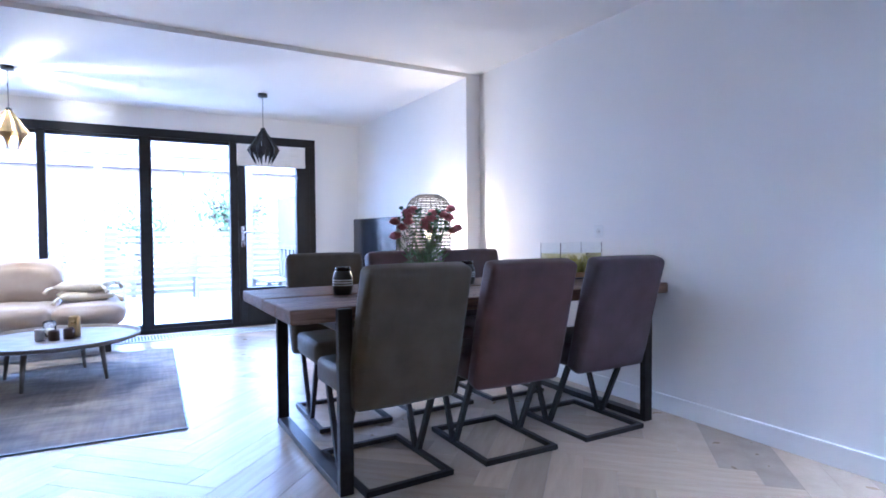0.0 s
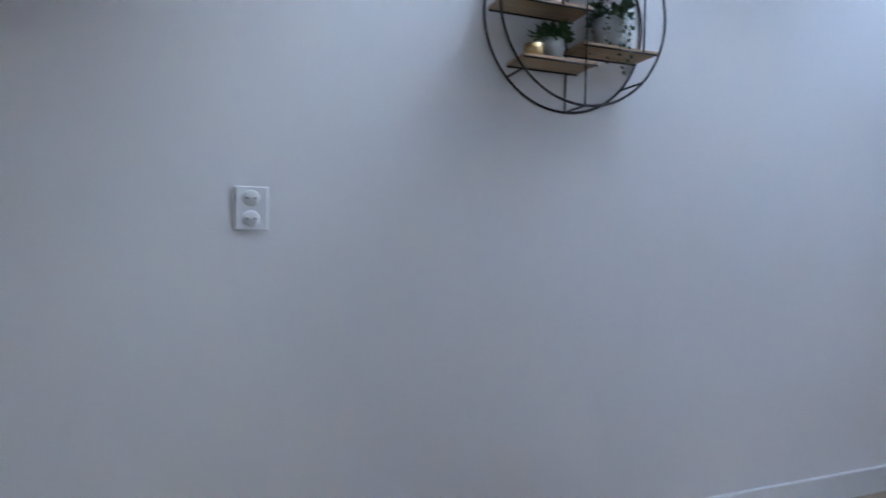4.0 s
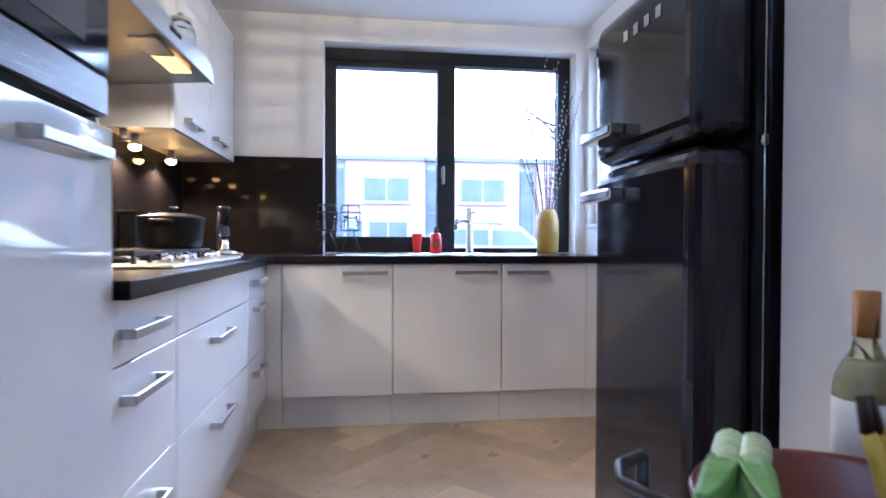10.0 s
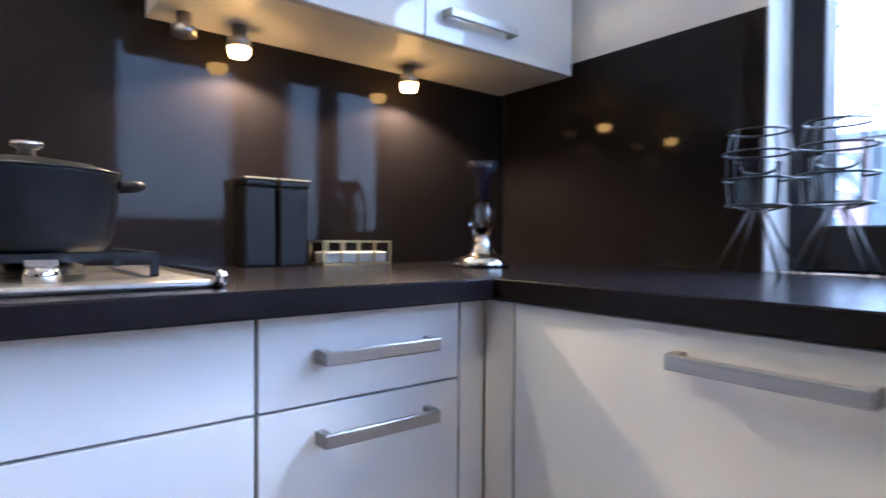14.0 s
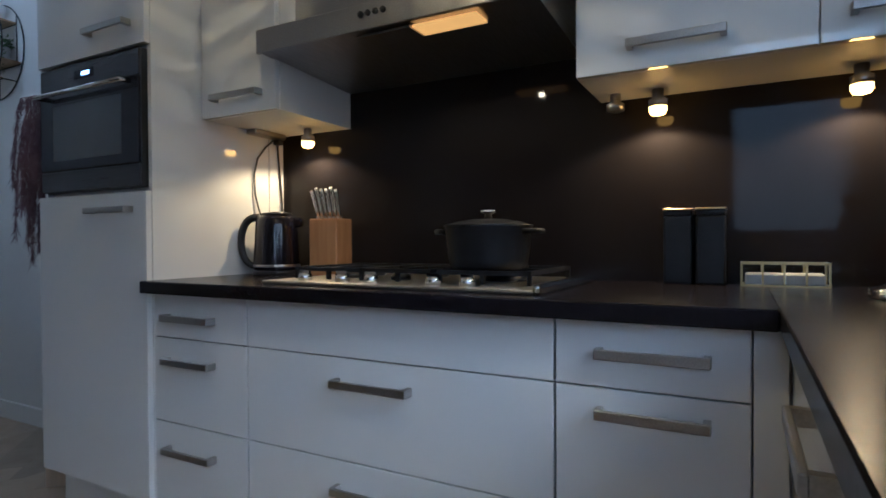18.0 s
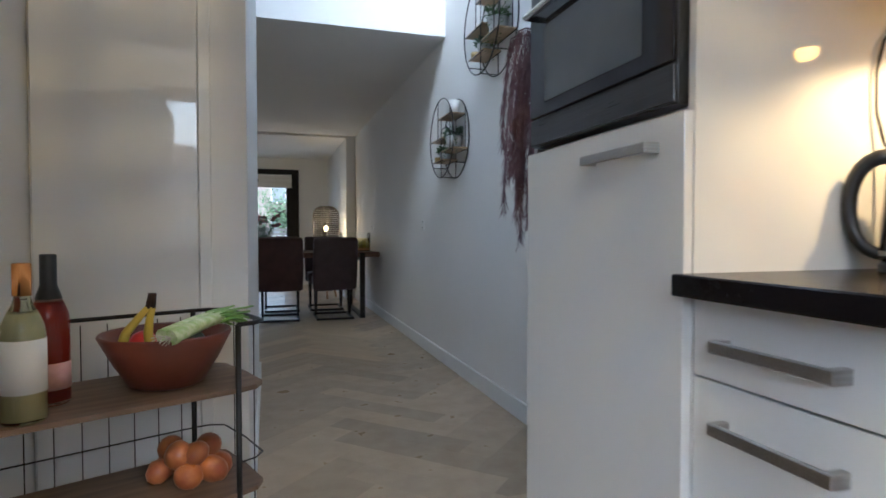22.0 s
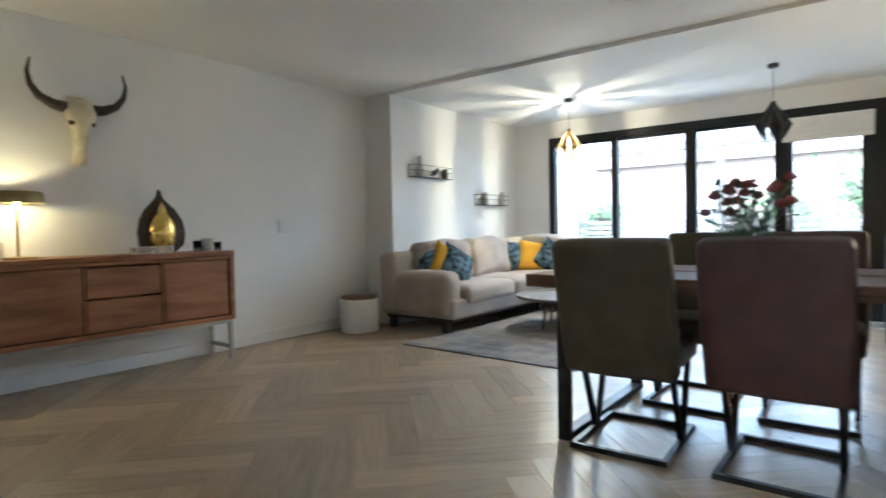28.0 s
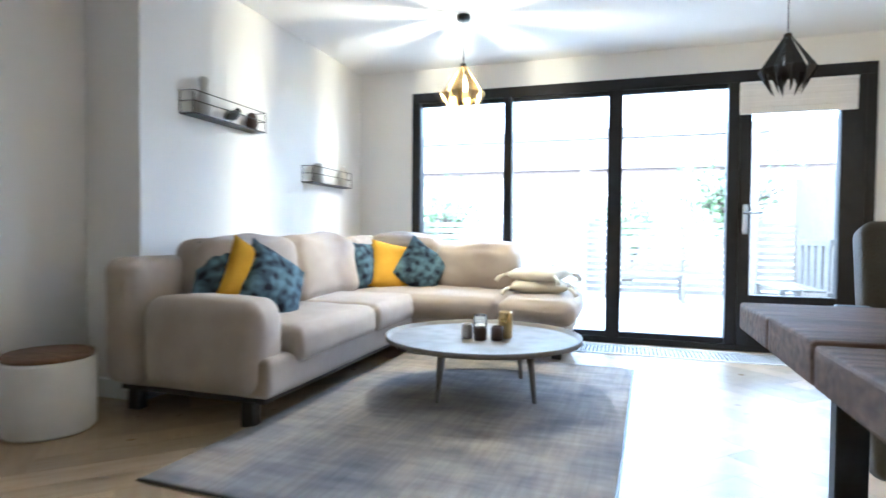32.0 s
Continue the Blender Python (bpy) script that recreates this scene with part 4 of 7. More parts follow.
def candle_jar(x, y, r, h, m, label):
    j = thing("candle_holder", x, y, 0.311, label, "candle holder", "candle holders on the coffee table")
    b = bmesh.new()
    lathe(b, [(0, 0), (r * 0.9, 0), (r, 0.01), (r, h - 0.012), (r * 0.86, h), (r * 0.8, h), (r * 0.86, h - 0.015), (r * 0.86, 0.012), (0, 0.012)], 20)
    part("cup", b, m, j)
    if m is M_CLEAR:
        b = bmesh.new()
        lathe(b, [(0, 0.013), (r * 0.8, 0.013), (r * 0.8, h * 0.45), (0, h * 0.45)], 16)
        part("candle", b, M_CREAM, j)
    return j
candle_jar(-3.42, 11.06, 0.032, 0.085, M_STEEL, "small metal candle holder")
candle_jar(-3.37, 11.17, 0.042, 0.125, M_CLEAR, "glass holder with a cream candle")
candle_jar(-3.33, 11.02, 0.036, 0.075, M_DARKWOOD, "dark glazed candle holder")
candle_jar(-3.24, 11.05, 0.036, 0.08, M_DARKWOOD, "dark glazed candle holder")
candle_jar(-3.21, 11.14, 0.040, 0.155, M_BRASS, "tall brass candle jar with a dark lid")

# side basket
bk = thing("side_table", -5.06, 9.80, 0, "white drum side table with a brown wooden lid", "side table")
b = bmesh.new()
lathe(b, [(0, 0), (0.175, 0), (0.19, 0.015), (0.19, 0.32), (0.185, 0.335), (0.0, 0.335)], 40)
part("drum", b, M_MATTWHITE, bk)
b = bmesh.new()
lathe(b, [(0, 0.335), (0.183, 0.335), (0.185, 0.342), (0.185, 0.352), (0.18, 0.358), (0, 0.358)], 40)
part("lid", b, M_TABLE, bk, "brown wooden lid")

# sideboard
sb = thing("sideboard", -5.215, 7.57, 0, "reclaimed teak sideboard on grey steel legs", "sideboard")
def sp(n, x0, x1, y0, y1, z0, z1, bev=0.003, m=None, label=""):
    return part(n, bx(x0, x1, y0, y1, z0, z1, bev), m or M_TEAK, sb, label)
HY = 0.835
sp("top", -0.17, 0.175, -HY, HY, 0.83, 0.872, 0.006)
sp("side", -0.17, 0.165, -HY, -HY + 0.04, 0.32, 0.83)
sp("side", -0.17, 0.165, HY - 0.04, HY, 0.32, 0.83)
sp("bottom", -0.17, 0.165, -HY + 0.04, HY - 0.04, 0.32, 0.355)
sp("back", -0.17, -0.155, -HY + 0.04, HY - 0.04, 0.355, 0.83)
sp("divider", -0.15, 0.155, -0.265, -0.250, 0.355, 0.83)
sp("divider", -0.15, 0.155, 0.248, 0.263, 0.355, 0.83)
sp("rail", -0.15, 0.155, -HY + 0.04, HY - 0.04, 0.805, 0.83)
sp("door", 0.135, 0.155, -HY + 0.052, -0.272, 0.362, 0.800, 0.004, label="teak door with a knotted grain")
sp("drawer", 0.135, 0.155, -0.245, 0.243, 0.588, 0.790, 0.004)
sp("drawer", 0.135, 0.155, -0.245, 0.243, 0.362, 0.575, 0.004)
sp("door", 0.135, 0.155, 0.270, HY - 0.052, 0.362, 0.800, 0.004, label="teak door")
for s in (-1, 1):
    for x in (-0.14, 0.14):
        sp("leg", x - 0.015, x + 0.015, s * 0.80 - 0.015, s * 0.80 + 0.015, 0, 0.29, 0.002, M_STEEL)
    sp("leg_brace", -0.125, 0.125, s * 0.80 - 0.015, s * 0.80 + 0.015, 0.085, 0.115, 0.002, M_STEEL)
for x in (-0.14, 0.14):
    sp("frame_rail", x - 0.015, x + 0.015, -0.815, 0.815, 0.29, 0.32, 0.002, M_STEEL)

tl = thing("table_lamp", -5.185, 7.0, 0.872, "lit mushroom table lamp in olive metal on the sideboard", "table lamp")
b = bmesh.new()
lathe(b, [(0, 0), (0.10, 0), (0.10, 0.012), (0.02, 0.016), (0, 0.016)], 32)
part("base", b, M_BRASS, tl)
b = bmesh.new()
tube(b, [(0, 0, 0.012), (0, 0, 0.36)], 0.008, 10)
part("stem", b, M_BRASS, tl)
b = bmesh.new()
lathe(b, [(0.146, 0.345), (0.148, 0.36), (0.142, 0.405), (0.132, 0.418), (0.105, 0.420), (0.105, 0.416), (0.128, 0.412), (0.136, 0.400), (0.141, 0.36), (0.141, 0.345), (0.146, 0.345)], 40)
part("shade", b, M_GREENLAMP, tl)
b = bmesh.new()
lathe(b, [(0, 0.338), (0.018, 0.342), (0.026, 0.358), (0.018, 0.376), (0, 0.38)], 16)
o = part("bulb", b, M_BULB, tl, "lit warm bulb")
o.visible_shadow = False
lamp("table_lamp_light", "POINT", 0.85, (1.0, 0.75, 0.36), pose(-5.185, 7.0, 0.872 + 0.352), 0.02)

# carved head ornament: one plain shape
b = bmesh.new()
lathe(b, [(0, 0), (0.055, 0.0), (0.075, 0.06), (0.082, 0.12), (0.078, 0.17), (0.065, 0.215), (0.04, 0.255), (0.028, 0.275), (0.022, 0.31), (0.0, 0.36)], 20)
for v in b.verts:
    v.co.x *= 0.65
    v.co.y *= 1.18
    if v.co.z > 0.16:
        v.co += 0.006 * noise.noise_vector(v.co * 60)
bmesh.ops.transform(b, matrix=pose(-5.17, 7.895, 0.895), verts=b.verts)
solid("head_ornament", b, M_GOLD, "gilded carved ornament before a dark wooden leaf", "ornament")
lf = thing("leaf_ornament", -5.215, 7.895, 0.872, "dark carved wooden leaf stand with a curled tip", "ornament")
b = bmesh.new()
out = [(0.0, 0.0), (0.11, 0.005), (0.165, 0.06), (0.178, 0.15), (0.160, 0.24), (0.115, 0.32), (0.06, 0.375), (0.025, 0.41), (0.012, 0.46), (-0.005, 0.475)]
front = [b.verts.new((0.012 + 0.03 * (abs(y) / 0.178) ** 2, y, z)) for y, z in out] + [b.verts.new((0.012 + 0.03 * (abs(y) / 0.178) ** 2, -y, z)) for y, z in out[:0:-1][1:]]
back = [b.verts.new((v.co.x - 0.018, v.co.y, v.co.z)) for v in front]
b.faces.new(front)
b.faces.new(back[::-1])
for i in range(len(front)):
    j = (i + 1) % len(front)
    b.faces.new((front[i], back[i], back[j], front[j]))
part("leaf", b, M_DARKWOOD, lf)
part("foot", bx(-0.01, 0.045, -0.10, 0.10, 0, 0.022, 0.004), M_DARKWOOD, lf)
for i, ch in enumerate("BOWIE"):
    t = thing("letter_tile", -5.11, 7.655 + i * 0.064, 0.872, "small cream letter block standing on the sideboard", "letter block", "letter blocks on the sideboard", rz=0)
    part("block", bx(-0.012, 0.012, -0.029, 0.029, 0.0, 0.052, 0.003), M_CREAM, t)
    text_part("letter", ch, 0.045, pose(0.0125, 0, 0.026, 90, 0, 90), M_DARKWOOD if i != 3 else M_RED, t)
for y, r, h, m, lab in ((8.16, 0.034, 0.085, M_CLEAR, "clear glass tea light cup on the sideboard"), (8.24, 0.045, 0.10, M_PLANTPOT, "small grey ceramic cup on the sideboard"), (8.33, 0.03, 0.07, M_CLEAR, "clear glass tea light cup on the sideboard")):
    c = thing("cup", -5.16, y, 0.872, lab, "cup")
    b = bmesh.new()
    lathe(b, [(0, 0), (r * 0.85, 0), (r, h), (r * 0.9, h), (r * 0.78, 0.008), (0, 0.008)], 20)
    part("body", b, m, c)
c = thing("candle_lantern", -5.18, 6.86, 0.872, "small cream patterned candle lantern on the sideboard", "lantern")
b = bmesh.new()
lathe(b, [(0, 0), (0.055, 0), (0.06, 0.01), (0.06, 0.10), (0.052, 0.11), (0.046, 0.108), (0.052, 0.015), (0, 0.015)], 20)
part("body", b, M_CREAM, c)

# horned skull
sk2 = thing("animal_skull", XW + 0.004, 7.43, 1.50, "bleached horned cattle skull hung on the wall", "wall ornament")
b = bmesh.new()
rows = []
for z, w, d in ((0.0, 0.035, 0.05), (0.03, 0.045, 0.07), (0.12, 0.042, 0.09), (0.22, 0.052, 0.11), (0.30, 0.088, 0.13), (0.36, 0.105, 0.12), (0.42, 0.095, 0.10), (0.47, 0.055, 0.06)):
    rows.append([b.verts.new((max(0.0, d * (0.55 + 0.5 * math.sin(a))), w * math.cos(a), z)) for a in [2 * math.pi * k / 14 for k in range(14)]])
for r0, r1 in zip(rows, rows[1:]):
    for k in range(14):
        b.faces.new((r0[k], r0[(k + 1) % 14], r1[(k + 1) % 14], r1[k])).smooth = True
b.faces.new(rows[0][::-1])
b.faces.new(rows[-1])
for v in b.verts:
    v.co += 0.004 * noise.noise_vector(v.co * 30)
part("skull", b, M_BONE, sk2)
for s in (-1, 1):
    b = bmesh.new()
    tube(b, [(0.055, s * 0.085, 0.39), (0.06, s * 0.16, 0.40), (0.065, s * 0.24, 0.44), (0.07, s * 0.29, 0.51), (0.075, s * 0.305, 0.59), (0.07, s * 0.285, 0.68)], 0.041, 12, taper=0.006)
    part("horn", b, M_HORN, sk2, "curved dark horn")
    # Raised dark disc paints the shade of the hollow eye socket.
    b = bmesh.new()
    lathe(b, [(0, 0), (0.022, 0.0), (0.018, 0.01), (0, 0.012)], 14, m=pose(0.10, s * 0.066, 0.285, 0, 70, s * 35))
    part("eye_socket_shade", b, M_DARKWOOD, sk2)

# wall plates
def plate(name, wx, y, z, side, n, label):
    p = thing(name, wx, y, z, label, "wall socket")
    d = 0.005 * side
    x0, x1 = min(0, d), max(0, d)
    part("plate", bx(x0, x1, -0.041, 0.041, -0.028 - 0.014 * n, 0.028 + 0.014 * n, 0.002), M_PLASTICWHITE, p)
    for k in range(n):
        zc = (k - (n - 1) / 2) * 0.052
        b = bmesh.new()
        lathe(b, [(0, 0), (0.021, 0), (0.019, 0.0015), (0, 0.0015)], 20, m=Matrix.Translation((d, 0, zc)) @ pose(0, 0, 0, 0, 90 * side, 0))
        part("socket_well", b, M_CARCASE, p)
        for s in (-1, 1):
            b = bmesh.new()
            lathe(b, [(0, 0), (0.003, 0), (0.003, 0.0015), (0, 0.0015)], 8, m=Matrix.Translation((d + 0.0015 * side, s * 0.0095, zc)) @ pose(0, 0, 0, 0, 90 * side, 0))
            part("pin_hole", b, M_BLACKPLASTIC, p)
    return p
plate("wall_socket", XE, 6.34, 1.075, -1, 2, "white double wall socket on the hall wall")
plate("wall_socket", XE, 8.83, 1.08, -1, 1, "white wall socket above the table end")
plate("wall_socket", XW, 6.50, 1.075, 1, 1, "white wall socket beside the sideboard")
sw2 = thing("light_switch", XW, 9.14, 1.07, "white double rocker light switch", "light switch")
part("plate", bx(0, 0.009, -0.04, 0.04, -0.06, 0.06, 0.002), M_PLASTICWHITE, sw2)
for zc in (-0.028, 0.028):
    part("rocker", bx(0.009, 0.013, -0.03, 0.03, zc - 0.024, zc + 0.024, 0.002), M_PLASTICWHITE, sw2)
cb = thing("power_cord", XW + 0.02, 6.5, 0.5, "thin black lamp cord hanging from the wall socket", "cable")
b = bmesh.new()
tube(b, [(0.01, 0.0, 0.56), (0.03, 0.02, 0.50), (0.03, 0.04, 0.30), (0.03, 0.10, 0.10), (0.03, 0.17, -0.03), (0.03, 0.15, -0.17), (0.03, 0.19, -0.20), (0.03, 0.20, -0.14), (0.03, 0.20, -0.02), (0.03, 0.24, 0.12), (0.04, 0.26, 0.34)], 0.0035, 6)
part("cord", b, M_BLACKPLASTIC, cb)
part("plug", bx(-0.01, 0.03, -0.018, 0.018, 0.55, 0.59, 0.006), M_BLACKPLASTIC, cb)

# picture-ledge shelves
def wire_shelf(y0, y1, z, label, bits):
    s = thing("wall_shelf", XW2, (y0 + y1) / 2, z, label, "wall shelf", "wire shelves above the sofa")
    h = (y1 - y0) / 2
    part("board", bx(0, 0.10, -h, h, 0, 0.008), M_BLACKSTEEL, s)
    for zz in (0.075, 0.135):
        b = bmesh.new()
        tube(b, [(0, -h, zz), (0.10, -h, zz), (0.10, h, zz), (0, h, zz)], 0.003, 6)
        part("rail", b, M_BLACKSTEEL, s)
    for y in (-h, h):
        for x in (0.004, 0.10):
            b = bmesh.new()
            tube(b, [(x, y, 0), (x, y, 0.135)], 0.003, 6)
            part("upright", b, M_BLACKSTEEL, s)
    return s
wire_shelf(10.56, 11.24, 1.595, "black wire wall shelf holding small ornaments", 0)
wire_shelf(11.86, 12.52, 1.315, "black wire wall shelf with two small vases", 0)
def ornament(y, z, prof, m, label, name="vase"):
    b = bmesh.new()
    lathe(b, prof, 18)
    bmesh.ops.transform(b, matrix=pose(XW2 + 0.05, y, z + 0.0085), verts=b.verts)
    solid(name, b, m, label, name)
ornament(10.70, 1.595, [(0, 0), (0.035, 0), (0.045, 0.06), (0.03, 0.13), (0.022, 0.17), (0.03, 0.22), (0.02, 0.235), (0, 0.235)], M_PLANTPOT, "pale grey ceramic vase on the wire shelf")
ornament(11.16, 1.595, [(0, 0), (0.03, 0), (0.042, 0.05), (0.03, 0.10), (0.018, 0.115), (0, 0.115)], M_DARKWOOD, "small dark round vase on the wire shelf")
ornament(12.03, 1.315, [(0, 0), (0.04, 0), (0.045, 0.10), (0.035, 0.16), (0, 0.165)], M_PLANTPOT, "grey ceramic jar on the wire shelf", "jar")
ornament(12.46, 1.315, [(0, 0), (0.04, 0), (0.042, 0.12), (0.02, 0.18), (0, 0.185)], M_PLANTPOT, "grey ceramic jar on the wire shelf", "jar")
bd = thing("bird_figurine", XW2 + 0.05, 10.95, 1.6035, "small black bird figurine on the wire shelf", "figurine")
b = bmesh.new()
lathe(b, [(0, -0.075), (0.012, -0.05), (0.03, 0.0), (0.032, 0.03), (0.022, 0.06), (0.016, 0.075), (0, 0.09)], 16, m=pose(0, 0, 0.055, -65, 0, 0))
bmesh.ops.create_uvsphere(b, u_segments=12, v_segments=8, radius=0.02, matrix=pose(0, 0.065, 0.10))
lathe(b, [(0.007, 0), (0, 0.03)], 8, m=pose(0, 0.08, 0.10, -85, 0, 0))
bar(b, (0.0, 0.0, 0.0), (0, 0.0, 0.04), 0.006)
part("body", b, M_BLACKPLASTIC, bd)
# ---- hall ----
pd = thing("pedestal", -0.309, 3.34, 0, "tall whitewashed plank pedestal in the hall corner", "pedestal", rz=40)
for k in range(4):
    for j in range(3):
        w = (0.095, 0.11, 0.075)[j]
        y0 = (-0.145, -0.048, 0.064)[j]
        b = bx(0.125, 0.147 - 0.002 * (j % 2), y0, y0 + w, 0.0, 0.928 - 0.003 * j, 0.003)
        bmesh.ops.transform(b, matrix=pose(0, 0, 0, 0, 0, 90 * k), verts=b.verts)
        part("plank", b, M_PALEWOOD, pd)
part("top", bx(-0.124, 0.124, -0.124, 0.124, 0.90, 0.926, 0.002), M_PALEWOOD, pd)
dj = thing("demijohn_vase", -0.303, 3.34, 0.929, "teal glass demijohn with drooping purple plumes", "vase")
b = bmesh.new()
prof = [(0.0, 0.0), (0.09, 0.0), (0.135, 0.03), (0.16, 0.10), (0.155, 0.17), (0.125, 0.23), (0.075, 0.275), (0.04, 0.31), (0.028, 0.35), (0.03, 0.385), (0.038, 0.39), (0.038, 0.405), (0.026, 0.405), (0.022, 0.35), (0.034, 0.312), (0.07, 0.27), (0.12, 0.226), (0.15, 0.17), (0.155, 0.10), (0.13, 0.034), (0.085, 0.006), (0.0, 0.006)]
lathe(b, [(a * 0.91, z * 0.96) for a, z in prof], 36)
part("bottle", b, M_TEALGLASS, dj)
rng = random.Random(21)
def plume(az, lean, top, tails):
    """One stem leaning out of the neck, with tails that arch over and hang."""
    out = Vector((math.cos(az), math.sin(az), 0))
    stem = [out * lean * f * f + Vector((0, 0, 0.06 + (top - 0.06) * f)) for f in (0, 0.25, 0.5, 0.7, 0.85, 1.0)]
    b = bmesh.new()
    tube(b, stem, 0.005, 6, taper=0.0025)
    hairs = []
    for k in range(tails):
        f = 0.58 + 0.42 * (k + 0.5) / tails
        i = min(4, int(f * 5))
        p = out * lean * f * f + Vector((0, 0, 0.06 + (top - 0.06) * f))
        side = Matrix.Rotation(rng.uniform(-0.28, 0.28), 3, "Z") @ out
        reach, rise, fall = rng.uniform(0.09, 0.18), rng.uniform(0.02, 0.035), rng.uniform(0.34, 0.50)
        path = []
        for j in range(15):
            u = j / 14
            if u < 0.4:
                a = u / 0.4 * math.pi * 0.5
                path.append(p + side * reach * (1 - math.cos(a)) * 0.9 + Vector((0, 0, rise * math.sin(a * 1.35))))
            else:
                v = (u - 0.4) / 0.6
                path.append(p + side * reach * (0.9 + 0.22 * math.sin(v * 1.5)) + Vector((0, 0, rise * 0.85 - fall * v ** 1.25)))
        for q in path:
            q.x = min(q.x, 0.185)
            q.y = max(q.y, -0.235)
        tube(b, path, 0.003, 5, taper=0.0015)
        hairs.append(path)
    for path in hairs:
        for j in range(1, 14):
            for h in range(40):
                p = path[j].lerp(path[j + 1], rng.random())
                d = Vector((rng.uniform(-1, 1), rng.uniform(-1, 1), -2.6)).normalized()
                l = rng.uniform(0.03, 0.065)
                s = (Matrix.Rotation(rng.uniform(0, 6.28), 3, d) @ d.orthogonal().normalized()) * 0.0012
                q = p + d * l * 0.45
                b.faces.new([b.verts.new(v) for v in (p, q + s, p + d * l, q - s)])
    part("plume", b, M_PLUME, dj)
for az, lean, top, tails in ((62, 0.15, 0.78, 10), (70, 0.14, 0.70, 8), (174, 0.15, 0.74, 9), (194, 0.17, 0.76, 8), (160, 0.13, 0.66, 6)):
    plume(radians(az), lean, top, tails)

def ring_shelf(y, z, r, label, seed):
    s = thing("ring_shelf", XE, y, z, label, "wall shelf", "round wire shelves on the hall wall")
    for x in (-0.006, -0.115):
        b = bmesh.new()
        tube(b, [(x, r * math.cos(6.283 * i / 56), r * math.sin(6.283 * i / 56)) for i in range(56)], 0.004, 6, closed=True)
        part("ring", b, M_BLACKSTEEL, s)
    plan = [(-0.02, 0.262, 0.0), (-0.04, 0.20, -0.155), (-0.255, 0.01, -0.10), (-0.20, 0.08, 0.14)]
    for y0, y1, zz in plan:
        part("board", bx(-0.115, -0.006, y0, y1, zz, zz + 0.008), M_PLYWOOD, s, "light wood shelf board")
        for x in (-0.115, -0.006):
            b = bmesh.new()
            tube(b, [(x, y0, zz - 0.002), (x, y1, zz - 0.002)], 0.003, 6)
            part("rail", b, M_BLACKSTEEL, s)
    for yy, z0, z1 in ((0.0, -r, 0.14), (0.08, -0.0, 0.255), (-0.20, -0.10, 0.185)):
        for x in (-0.115, -0.006):
            b = bmesh.new()
            tube(b, [(x, yy, z0), (x, yy, z1)], 0.003, 6)
            part("upright", b, M_BLACKSTEEL, s)
    for yy in (-0.2, 0.0, 0.2):
        zz = -math.sqrt(r * r - yy * yy)
        b = bmesh.new()
        tube(b, [(-0.006, yy, zz), (-0.115, yy, zz)], 0.003, 6)
        part("spacer", b, M_BLACKSTEEL, s)
    return plan
def potted(y, z, rp, hp, kind, seed, label):
    p = thing("potted_plant", XE - 0.06, y, z, label, "plant")
    b = bmesh.new()
    lathe(b, [(0, 0), (rp * 0.78, 0), (rp, hp), (rp * 0.9, hp), (rp * 0.86, hp - 0.012), (0, hp - 0.012)], 20)
    part("pot", b, M_PLANTPOT, p)
    rg = random.Random(seed)
    b = bmesh.new()
    leaf_cluster(b, 110, rp * 0.9, 0.035, rg)
    if kind:
        for k in range(9):
            a, l = rg.uniform(1.2, 5.1), rg.uniform(0.10, 0.24)
            x0, y0 = rp * 0.9 * math.cos(a), rp * 0.9 * math.sin(a)
            for i in range(int(l / 0.012)):
                q = Vector((max(-0.06, x0 * 1.2) + rg.uniform(-0.008, 0.008), y0 * 1.15 + rg.uniform(-0.008, 0.008), hp * 0.2 - i * 0.012))
                d = Vector((rg.uniform(-1, 0.3), rg.uniform(-1, 1), rg.uniform(-0.6, 0.3))).normalized() * 0.016
                sd = d.orthogonal().normalized() * 0.006
                b.faces.new([b.verts.new(v) for v in (q, q + d * 0.5 + sd, q + d, q + d * 0.5 - sd)])
    bmesh.ops.transform(b, matrix=pose(0, 0, hp - 0.012), verts=b.verts)
    part("leaves", b, M_LEAF if seed % 2 else M_LEAF2, p)
for yc, zc, r, sd in ((5.43, 1.67, 0.275, 3), (4.66, 2.20, 0.28, 6)):
    ring_shelf(yc, zc, r, "round black wire wall shelf with small wooden boards", sd)
    potted(yc + 0.085, zc - 0.147, 0.042, 0.062, 0, sd, "small green plant in a grey pot on the ring shelf")
    potted(yc - 0.12, zc - 0.092, 0.058, 0.09, 1, sd + 1, "trailing green plant in a grey pot on the ring shelf")
    b = bmesh.new()
    lathe(b, [(0, 0), (0.04, 0), (0.055, 0.10), (0.05, 0.10), (0.038, 0.01), (0, 0.01)], 20)
    bmesh.ops.transform(b, matrix=pose(XE - 0.06, yc - 0.08, zc + 0.1485), verts=b.verts)
    solid("plant_pot", b, M_MATTWHITE, "white ceramic pot on the ring shelf", "pot")
    b = bmesh.new()
    lathe(b, [(0, 0), (0.026, 0), (0.029, 0.032), (0.025, 0.032), (0.023, 0.010), (0, 0.010)], 18)
    bmesh.ops.transform(b, matrix=pose(XE - 0.088, yc + 0.155, zc - 0.1465), verts=b.verts)
    solid("tealight_cup", b, M_BRASS, "small gold tealight cup on the ring shelf", "cup")
pf2 = thing("photo_frame", XE - 0.06, 5.43 + 0.165, 1.67 + 0.0085, "small dark blue framed print leaning on the ring shelf", "picture frame")
